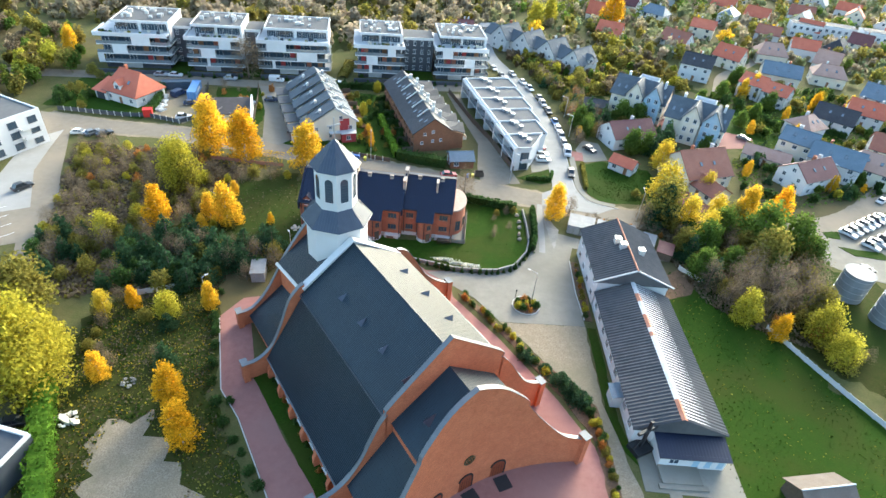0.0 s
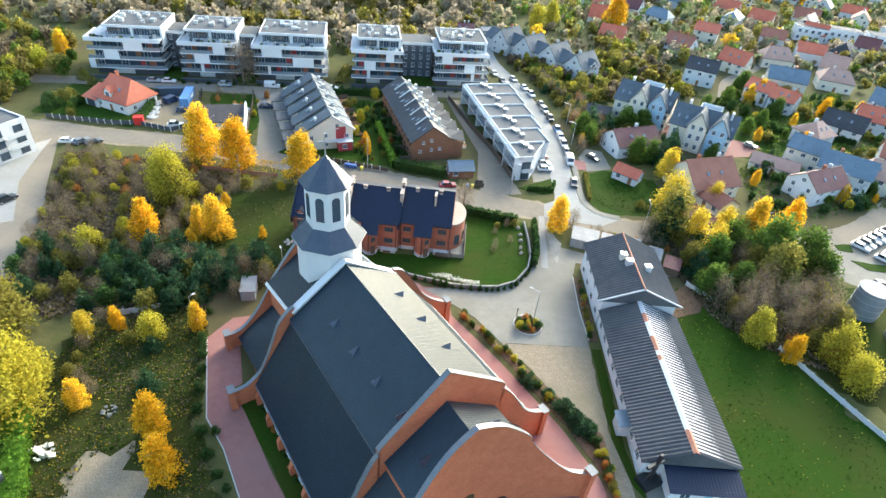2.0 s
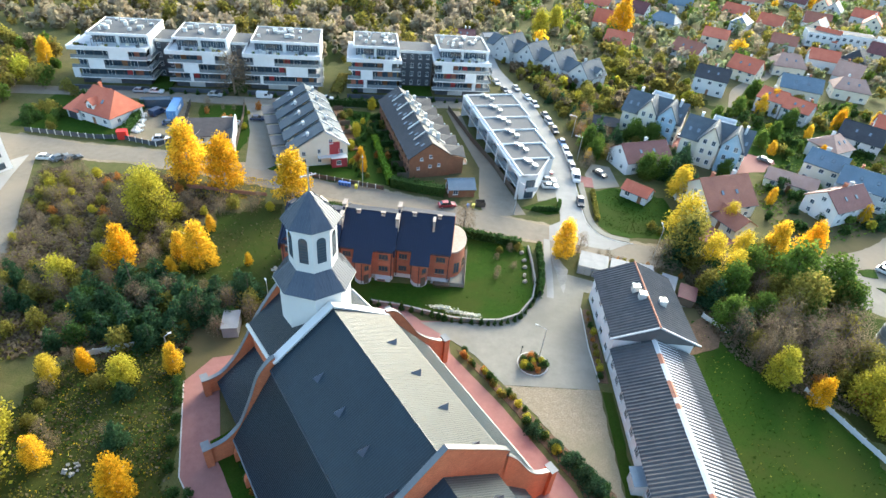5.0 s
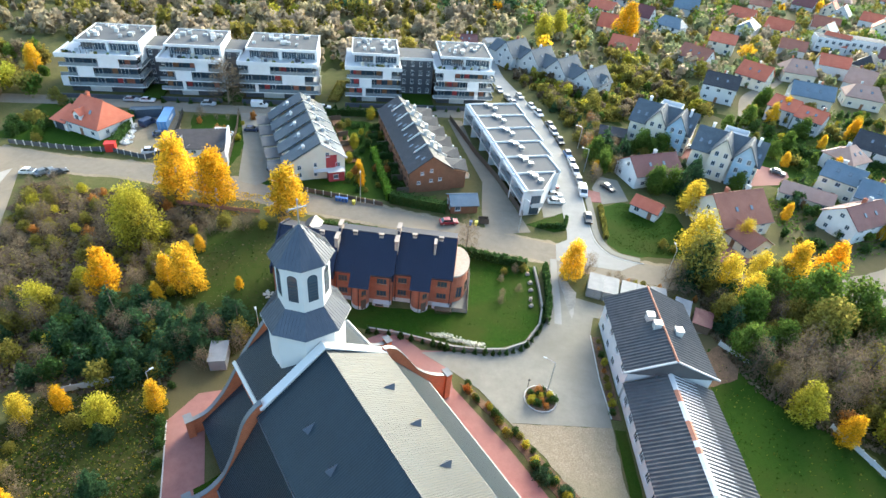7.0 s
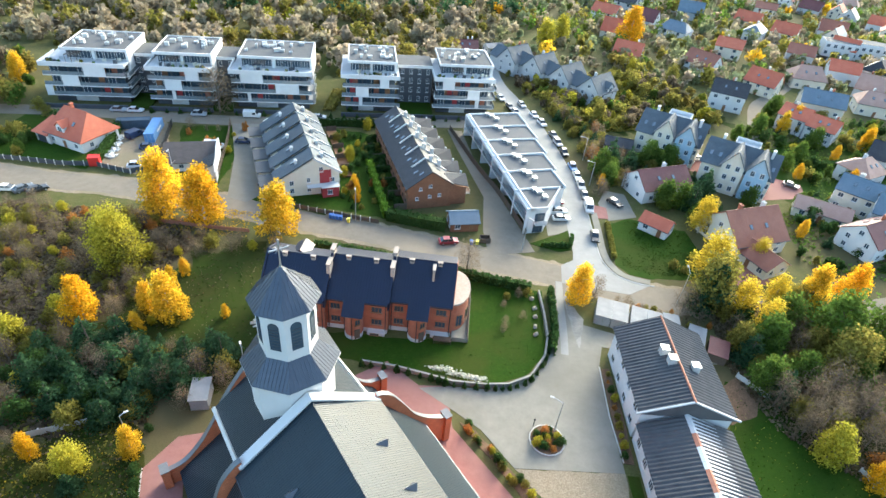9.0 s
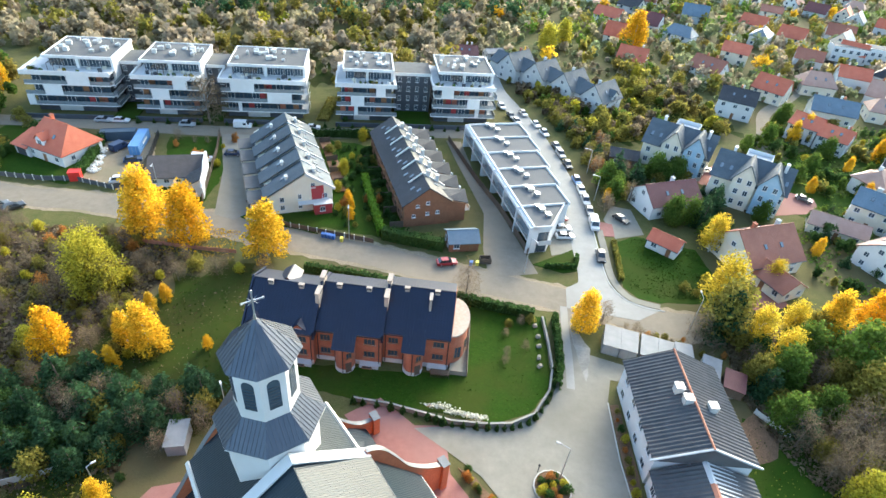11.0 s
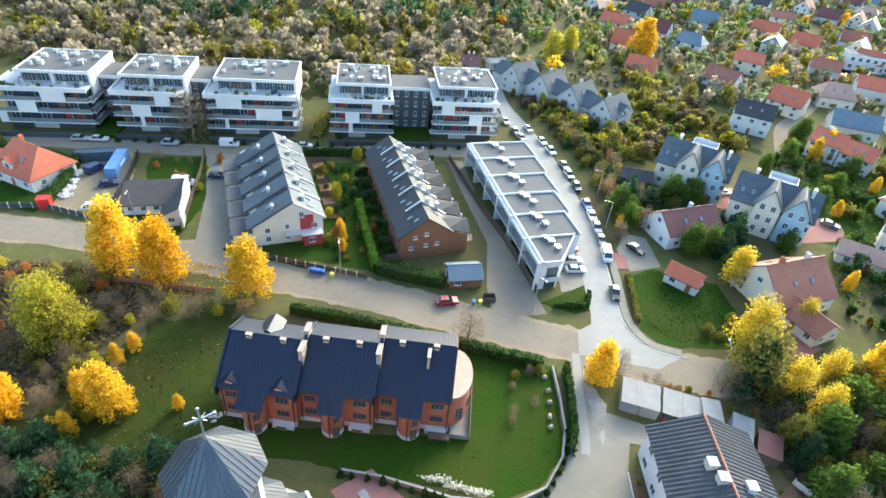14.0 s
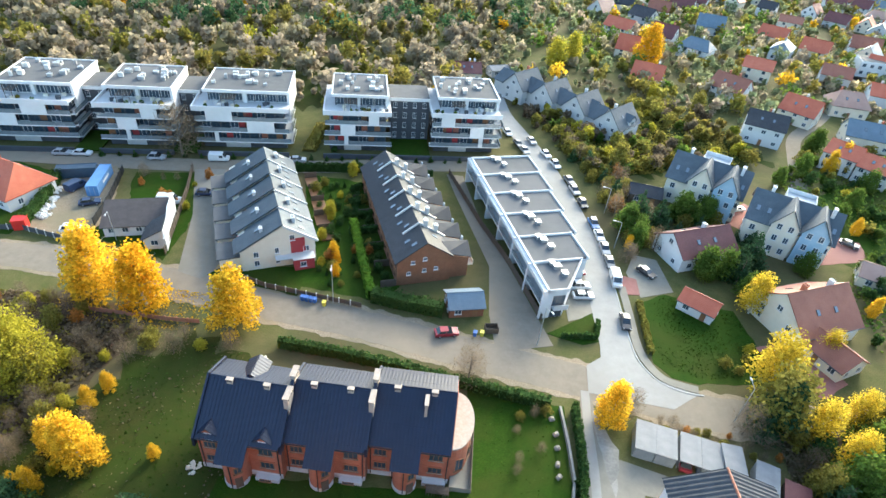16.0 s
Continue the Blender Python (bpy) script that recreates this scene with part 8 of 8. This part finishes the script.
litter("lawn_tufts", [(38, 131), (38.5, 147), (44, 150), (57, 147), (59, 130), (44, 128.4)], 1800, F_GRASS, 0.2, "grass tufts on the corner lawn", 18)
litter("dead_brush", SCR, 9000, F_BROWN, 0.55, "dead brown brush on the scrubland", 10, 0.15)
litter("olive_brush", SCR, 2500, F_OLIVE, 0.5, "olive brush on the scrubland", 11, 0.15)
litter("fallen_leaves", [(54, 124), (86, 121), (84, 96), (79, 78), (66, 82), (56, 90), (52, 104)], 7000, F_BROWN, 0.45, "fallen brown leaves under the trees", 13, 0.1)
litter("orchard_tufts", ORCH, 6000, F_OLIVE, 0.6, "olive tufts of the overgrown meadow", 14, 0.15)
litter("garden_tufts", GARD, 6000, F_GREEN, 0.5, "green tufts between the houses", 15, 0.1)
litter("yellow_leaves", [(-72, 138), (-46, 136), (-44, 126), (-70, 126)], 1500, F_YELLOW, 0.2, "fallen yellow leaves beside the street", 16, 0.08)
# far suburb houses
r_ = random.Random(21)
spots = []
while len(spots) < 100:
    x, y = r_.uniform(60, 400), r_.uniform(255, 560)
    if inside(SUB, x, y) and x > 50 + (y - 262) * 0.12 and all((x - a) ** 2 + (y - b) ** 2 > 17 ** 2 for a, b in spots) and not inside([(86, 262), (155, 258), (160, 290), (90, 292)], x, y):
        spots.append((x, y))
FARLAB = {"orange_red_roof_tile": "red tiled", "terracotta_brown_roof_tile": "terracotta", "steel_blue_roof_tile": "steel-blue", "anthracite_roof_tile": "dark grey", "faded_pink_brown_roof_tile": "faded pink", "maroon_roof_tile": "maroon"}
for i, (x, y) in enumerate(spots):
    rm = r_.choice((REDTILE, REDTILE, BROWNTILE, BLUETILE, DARKTILE, PINKTILE, MAROON, BROWNTILE))
    wm = r_.choice((WHITE, WHITE, CREAM, LIGHTGREY))
    house(x, y, r_.choice((-42, -35, -20, 48, 55)) + r_.uniform(-6, 6), r_.uniform(10, 14), r_.uniform(8.5, 10.5), r_.uniform(3.6, 5.6), r_.uniform(7.5, 9.5), rm, wm, "distant pale house with a %s roof among trees" % FARLAB[rm.name.split(".")[0]], hip=r_.choice((0, 0, 0, 2.5)), wins=2, storeys=1 + (i % 2), chim=1, skylights=0, seed=100 + i, group="distant suburb houses", door=False, lite=True)
for k in range(7):
    fr_ = thing("row_building", pose(185 + 17 * k, 330 - 4.0 * k + 3 * (k % 2), 0, 0, 0, -14), "long white flat-roofed row building in the distance", "building", "distant white rows")
    part("wall", Shape().box(-8, -5, -0.3, 8, 5, 7.0 + (k % 3) * 0.6), WHITE, fr_)
    part("roof", Shape().box(-7.7, -4.7, 7.0 + (k % 3) * 0.6, 7.7, 4.7, 7.1 + (k % 3) * 0.6), FLATROOF, fr_)
    for j in range(5):
        window(fr_, pose(-6.4 + 3.2 * j, -5, 1.2), 1.6, 1.6)
        window(fr_, pose(-6.4 + 3.2 * j, -5, 4.4), 1.6, 1.6)


# ---- vehicles ----
def make_car(L, W, H, paint, van=False):
    c = thing("car", pose(0, 0, 0), "", "car")
    hl, hw = L / 2, W / 2
    if van:
        prof = [(-hl, 0.35), (hl, 0.35), (hl, 0.95), (hl - 0.75, 1.1), (hl - 1.45, H - 0.05), (hl - 1.9, H), (-hl + 0.1, H), (-hl, H - 0.3)]
        cab = None
    else:
        prof = [(-hl, 0.35), (hl, 0.35), (hl, 0.68), (hl - 0.12, 0.8), (hl - 1.15, 0.95), (-hl + 0.5, 0.98), (-hl + 0.06, 0.92), (-hl, 0.7)]
    b = Shape()
    n = len(prof)
    ring = []
    for y, k in ((-hw, 0.94), (-hw * 0.93, 1.0), (hw * 0.93, 1.0), (hw, 0.94)):
        ring.append([(x * (0.985 if abs(y) == hw else 1), y, z if z < 0.5 else 0.35 + (z - 0.35) * k) for x, z in prof])
    for a, e in zip(ring[:-1], ring[1:]):
        for i in range(n):
            j = (i + 1) % n
            b.face([a[i], a[j], e[j], e[i]])
    b.face(ring[0][::-1])
    b.face(ring[-1])
    body = part("body", b, paint, c)
    g, rf = Shape(), Shape()
    if van:
        g.prism([(hl - 0.78, -hw * 0.86, 1.14), (hl - 0.78, hw * 0.86, 1.14), (hl - 1.4, hw * 0.8, H - 0.12), (hl - 1.4, -hw * 0.8, H - 0.12)], (0.05, 0, 0.03))
        for sg in (-1, 1):
            g.box(hl - 2.3, min(sg * hw, sg * (hw + 0.02)), 1.15, hl - 1.4, max(sg * hw, sg * (hw + 0.02)), H - 0.35)
        part("windscreen", g, CARGLASS, c)
    else:
        z0, z1 = 0.93, H
        lo = [(hl - 1.15, -hw * 0.9, z0), (hl - 1.15, hw * 0.9, z0), (-hl + 0.35, hw * 0.9, z0), (-hl + 0.35, -hw * 0.9, z0)]
        hi = [(hl - 1.95, -hw * 0.72, z1 - 0.04), (hl - 1.95, hw * 0.72, z1 - 0.04), (-hl + 0.95, hw * 0.72, z1 - 0.04), (-hl + 0.95, -hw * 0.72, z1 - 0.04)]
        for i in range(4):
            j = (i + 1) % 4
            g.face([lo[i], lo[j], hi[j], hi[i]])
        part("cabin_glass", g, CARGLASS, c)
        part("roof", rf.prism([(p[0], p[1], z1 - 0.05) for p in hi], (0, 0, 0.06)), paint, c)
        for sg in (-1, 1):
            part("pillar", Shape().tube((-0.15, sg * hw * 0.91, z0), (-0.2, sg * hw * 0.73, z1 - 0.04), 0.05, n=4), paint, c)
    for sx in (-1, 1):
        for sy in (-1, 1):
            wh = part("wheel", Shape().tube((sx * (hl - 0.85), sy * (hw - 0.12) - 0.1, 0.32), (sx * (hl - 0.85), sy * (hw - 0.12) + 0.1, 0.32), 0.32, n=12), RUBBER, c)
            part("rim", Shape().tube((sx * (hl - 0.85), sy * (hw - 0.01) - 0.02, 0.32), (sx * (hl - 0.85), sy * (hw - 0.01) + 0.02, 0.32), 0.2, n=10), METAL, wh)
            part("headlight" if sx > 0 else "tail_light", Shape().box(sx * (hl - 0.03) - 0.04, sy * hw * 0.72 - 0.16, 0.66, sx * (hl - 0.03) + 0.04, sy * hw * 0.72 + 0.16, 0.8), WHITE if sx > 0 else REDWALL, c)
    return c


PAINTS = {}
for nm, col, lab in (("white", (0.62, 0.62, 0.61), "white"), ("silver", (0.34, 0.35, 0.36), "silver"), ("grey", (0.10, 0.11, 0.12), "dark grey"), ("black", (0.02, 0.021, 0.024), "black"), ("blue", (0.045, 0.15, 0.36), "blue"), ("navy", (0.02, 0.035, 0.08), "dark blue"), ("red", (0.26, 0.02, 0.028), "dark red")):
    p_ = material(nm + "_car_paint", col, tuple(v * 1.08 for v in col), 0.5, 0.28, spec=0.6)
    PAINTS[nm] = (p_, lab)
CARS = {}


def park(col, x, y, yaw, kind="car", z=0.07, where="on the street"):
    key = (col, kind)
    m = pose(x, y, z, 0, 0, yaw)
    p_, lab = PAINTS[col]
    if key not in CARS:
        c = make_car(5.0, 1.95, 2.1, p_, True) if kind == "van" else make_car(4.4, 1.8, 1.48 if kind == "car" else 1.7, p_)
        CARS[key] = c
        c.matrix_world = m
    else:
        c = copy_thing(CARS[key], m)
    if kind == "van":
        c.name = "van"
    return tagged(c, "%s %s parked %s" % (lab, "panel van" if kind == "van" else "passenger car", where), "van" if kind == "van" else "car", "parked vehicles")


for col, x, y, yaw, kind in (("silver", 19.8, 217.5, -68, "car"), ("white", 23.6, 209.5, -68, "car"), ("white", 25.8, 203.5, -70, "suv"), ("grey", 28.8, 195, -72, "car"), ("silver", 29.6, 189.8, -74, "suv"), ("black", 30.9, 183.5, -78, "suv"), ("blue", 32.4, 174.6, -80, "suv"), ("white", 33.0, 169.6, -84, "car"), ("silver", 33.4, 164.4, -86, "suv"), ("grey", 33.7, 159.4, -88, "car"), ("white", 33.9, 153.4, -90, "van"), ("black", 33.5, 140.5, -92, "suv"), ("white", 12.6, 221.7, -70, "car"), ("grey", 15.6, 214.5, -70, "car"), ("silver", 17.4, 210.5, -70, "car")):
    park(col, x, y, yaw, kind, 0.09, "along the concrete street")
for col, x, y, yaw, kind in (("white", 25.9, 150.1, 12, "suv"), ("white", 26.2, 147.0, 8, "car"), ("white", 25.6, 164.4, 15, "car"), ("red", 25.4, 154.5, 12, "car")):
    park(col, x, y, yaw, kind, 0.07, "before the white terrace")
for col, x, y, yaw, kind in (("silver", -101, 180.6, 10, "car"), ("white", -96.4, 181.4, 10, "car"), ("silver", -78.4, 183.4, 10, "suv"), ("white", -63.4, 186.2, 10, "van"), ("silver", -44, 190, 12, "car")):
    park(col, x, y, yaw, kind, 0.06, "before the apartment blocks")
park("black", 41.3, 157.2, -50, where="on a driveway")
park("white", 78.1, 173.4, -25, where="in the tenement yard")
park("grey", 96.1, 178.0, -35, where="on the garden lane")
park("white", 72.4, 189.4, 20, where="beside the tenement")
park("red", -0.6, 132.4, 16, z=0.06, where="at the street edge")
park("navy", -60.0, 169.4, 10, where="in the courtyard")
park("grey", -46.6, 148.4, 8, where="beside the grey row")
park("navy", -88.7, 166.2, 72, "van", where="in the builders yard")
park("navy", -82.3, 160.5, 28, where="in the builders yard")
park("white", -80.2, 150.4, 20, "suv", where="in the builders yard")
park("white", -66.3, 164.6, 8, "van", where="in the bungalow garden")
park("white", -101.6, 134.6, 8, z=0.06, where="at the street edge")
park("grey", -98.5, 135.2, 60, z=0.06, where="at the street edge")
park("black", -95.4, 135.4, 55, z=0.06, where="at the street edge")
park("black", -98.2, 105.9, 62, "suv", where="on the side street")
park("black", -59.2, 46.3, 20, z=0.02, where="beside the flat building")
park("red", 36.8, 111.2, 75, z=0.06, where="inside an open garage")
for k, (x, y) in enumerate(((102.9, 123.4), (105.2, 125.0), (107.6, 126.8), (110, 128.4), (112.4, 130.1), (114.8, 131.8), (117.2, 133.4), (106.1, 118.6), (109, 120.4), (112, 122.2), (115, 124))):
    park(("white", "silver", "grey", "white", "silver", "navy", "white", "white", "silver", "black", "white")[k], x, y, -48, ("car", "suv")[k % 2], 0.045, "in the car park")
park("black", 98.8, 107.9, 5, "suv", 0.045, "in the car park")
park("white", 123.1, 143.6, 40, where="on the street")

# ---- fences, poles and small things ----
def fence(line, h, mat, post_mat, label, step=2.2, slats=True):
    f_ = thing("fence", pose(0, 0, 0), label, "fence")
    for (x0, y0), (x1, y1) in zip(line[:-1], line[1:]):
        L = math.hypot(x1 - x0, y1 - y0)
        n = max(1, round(L / step))
        ang = math.degrees(math.atan2(y1 - y0, x1 - x0))
        for i in range(n):
            t = i / n
            m = pose(x0 + (x1 - x0) * t, y0 + (y1 - y0) * t, 0, 0, 0, ang)
            part("post", cached(("post", h, post_mat.name), lambda: Shape().box(-0.1, -0.1, 0, 0.1, 0.1, h + 0.15).mesh("post", post_mat)), None, f_, m=m)
            part("panel", cached(("panel", h, round(L / n, 2), mat.name), lambda: Shape().box(0.1, -0.03, 0.08, L / n - 0.1, 0.03, h).mesh("panel", mat)), None, f_, m=m)
    return f_


fence([(-3.7, 191.8), (5.1, 169.1), (11.4, 155.1), (17.2, 138.6)], 1.7, DARKWOOD, DARKWOOD, "dark board fence along the alley")
fence([(-45.8, 143.2), (-36.0, 139.6), (-25.8, 138.2), (-16.9, 137.0)], 1.2, DARKWOOD, COPING, "panel fence with pale posts along the street")
fence([(-77, 151), (-80, 147), (-90, 149), (-97, 147.6), (-116, 147.6)], 1.3, GREYWALL, COPING, "grey garden fence along the street")
fence([(-58.5, 146), (-61, 156), (-64.5, 170), (-68, 181)], 1.9, DARKWOOD, DARKWOOD, "dark board fence beside the courtyard")
fence([(-77, 153), (-79, 163), (-83, 176)], 1.9, BLACK, BLACK, "black panel fence of the builders yard")
fence([(66, 84), (68.5, 79.5), (71.0, 74.2), (74.1, 68.1), (77.5, 62.0), (82, 54)], 1.1, LIGHTGREY, LIGHTGREY, "grey concrete slab fence across the field")
fence([(-57.5, 74.5), (-50, 78), (-47, 80.6)], 1.3, LIGHTGREY, LIGHTGREY, "grey concrete slab fence in the scrub")
fence([(53, 101), (57, 96.5)], 1.2, LIGHTGREY, LIGHTGREY, "low concrete fence beside the garages")
fence([(-66, 128.6), (-50, 128.2), (-44, 128.4)], 1.0, RUST, RUST, "low rusty fence along the meadow")


def lamp(x, y, h, label="tall grey street lamp with a single arm", arm=1.6, yaw=0.0):
    l = thing("street_lamp", pose(x, y, 0, 0, 0, yaw), label, "street lamp", "street lamps")
    part("pole", Shape().tube((0, 0, 0), (0, 0, h), 0.11, 0.06, n=8), METAL, l)
    part("arm", Shape().tube((0, 0, h), (arm, 0, h + 0.35), 0.05, n=6), METAL, l)
    part("lamp_head", Shape().box(arm - 0.1, -0.14, h + 0.28, arm + 0.5, 0.14, h + 0.42), LIGHTGREY, l)


lamp(18.9, 85.4, 7.0, yaw=160)
lamp(-22.5, 137.6, 9.0, yaw=-80)
lamp(16.0, 132.4, 9.0, yaw=-60)
lamp(-70.2, 149.0, 7.0, yaw=-70)
lamp(36.2, 181, 7.0, yaw=180)
lamp(36.0, 166, 7.0, yaw=180)
lamp(-43.6, 76.4, 5.0, arm=0.7, yaw=40)
lamp(-30.5, 88.5, 8.0, arm=0.5, yaw=120)
lamp(47.6, 120.0, 8.0, yaw=90)
lamp(109, 146, 8.0, yaw=120)
b_ = thing("bollard_lamp", pose(15.6, 85.8, 0.06), "low globe lamp on a dark post", "lamp")
part("post", Shape().tube((0, 0, 0), (0, 0, 1.6), 0.06, n=6), BLACK, b_)
part("globe", Shape().tube((0, 0, 1.6), (0, 0, 1.75), 0.08, 0.2, n=10).tube((0, 0, 1.75), (0, 0, 1.98), 0.2, 0.08, n=10), BLACK, b_)
for k, (x, y, cmat, lab) in enumerate(((-28.2, 137.3, 0, "blue"), (-27.4, 137.2, 0, "blue"), (-26.6, 137.1, 0, "blue"), (-25.8, 137.0, 0, "blue"), (-23.9, 136.4, 1, "yellow"), (4.6, 132.9, 0, "blue"), (5.9, 133.1, 1, "yellow"))):
    bn = thing("wheelie_bin", pose(x, y, 0.05, 0, 0, -10), lab + " plastic wheelie bin at the street edge", "bin", "street bins")
    cm = material(lab + "_plastic", ((0.05, 0.12, 0.33), (0.62, 0.52, 0.06))[cmat], ((0.06, 0.14, 0.38), (0.68, 0.58, 0.08))[cmat], 2, 0.5)
    part("body", Shape().prism([(-0.28, -0.3, 0), (0.28, -0.3, 0), (0.33, -0.36, 1.0), (-0.33, -0.36, 1.0)], (0, 0.66, 0)), cm, bn)
    part("lid", Shape().slab((-0.36, -0.42, 1.02), (0.36, -0.42, 1.02), (0.36, 0.36, 1.1), (-0.36, 0.36, 1.1), 0.06), cm, bn)
sk_ = thing("skip", pose(7.6, 134.6, 0.05, 0, 0, 10), "open grey metal crate with rubble", "crate")
part("sides", Shape().box(-1.2, -0.8, 0, 1.2, -0.72, 1.2).box(-1.2, 0.72, 0, 1.2, 0.8, 1.2).box(-1.2, -0.72, 0, -1.12, 0.72, 1.2).box(1.12, -0.72, 0, 1.2, 0.72, 1.2).box(-1.12, -0.72, 0, 1.12, 0.72, 0.2), DARKWOOD, sk_)
rd = thing("red_booth", pose(-90.2, 149.6, 0.06, 0, 0, 20), "bright red booth at the yard gate", "booth")
part("body", Shape().box(-1.2, -1.0, 0, 1.2, 1.0, 2.2).box(-1.3, -1.1, 2.2, 1.3, 1.1, 2.35), material("bright_red_paint", (0.55, 0.02, 0.015), (0.62, 0.035, 0.025), 1, 0.45), rd)
rk = random.Random(9)


def stone_pile(x, y, n, r, label, mat, size=0.4, z=0.05):
    q_ = Shape()
    for k in range(n):
        a, d_ = rk.uniform(0, 6.28), r * math.sqrt(rk.random())
        s_ = size * rk.uniform(0.5, 1.3)
        m = pose(d_ * math.cos(a), d_ * math.sin(a), s_ * 0.3, rk.uniform(0, 40), rk.uniform(0, 40), rk.uniform(0, 180))
        q_.box(-s_ / 2, -s_ / 2.6, -s_ / 3, s_ / 2, s_ / 2.6, s_ / 3, m)
    p_ = new("rubble_pile", q_.mesh("rubble_pile", mat))
    p_.location = (x, y, z)
    return tagged(p_, label, "rubble", "", "stuff")


for x, y in ((-92.6, 164), (-91.2, 160.5), (-90.2, 157.4), (-89, 154.6)):
    stone_pile(x, y, 46, 1.5, "pile of building stone and sacks in the yard", COPING, 0.55)
stone_pile(-47.5, 55.5, 18, 1.2, "small heap of stones in the grass", STONE, 0.4)
stone_pile(-52.5, 47.5, 20, 1.6, "pile of planks and boxes beside the hedge", CREAM, 0.7)
stone_pile(-33.5, 101.5, 22, 1.0, "stacked bricks beside the terrace", CREAM, 0.45)
stone_pile(-31, 121, 24, 1.4, "firewood heap behind the terrace", CREAM, 0.5)
for x, y in ((17.2, 116.2), (17.6, 113.4), (17.6, 111.0), (17.4, 108.2), (17.4, 106.2)):
    bl_ = thing("stone_block", pose(x, y, 0.03, 0, 0, rk.uniform(0, 90)), "pale stone block on the lawn", "stone block", "pale stone blocks")
    part("block", Shape().box(-0.4, -0.3, 0, 0.4, 0.3, 0.4).box(-0.25, -0.2, 0.4, 0.3, 0.2, 0.65), STACK, bl_)
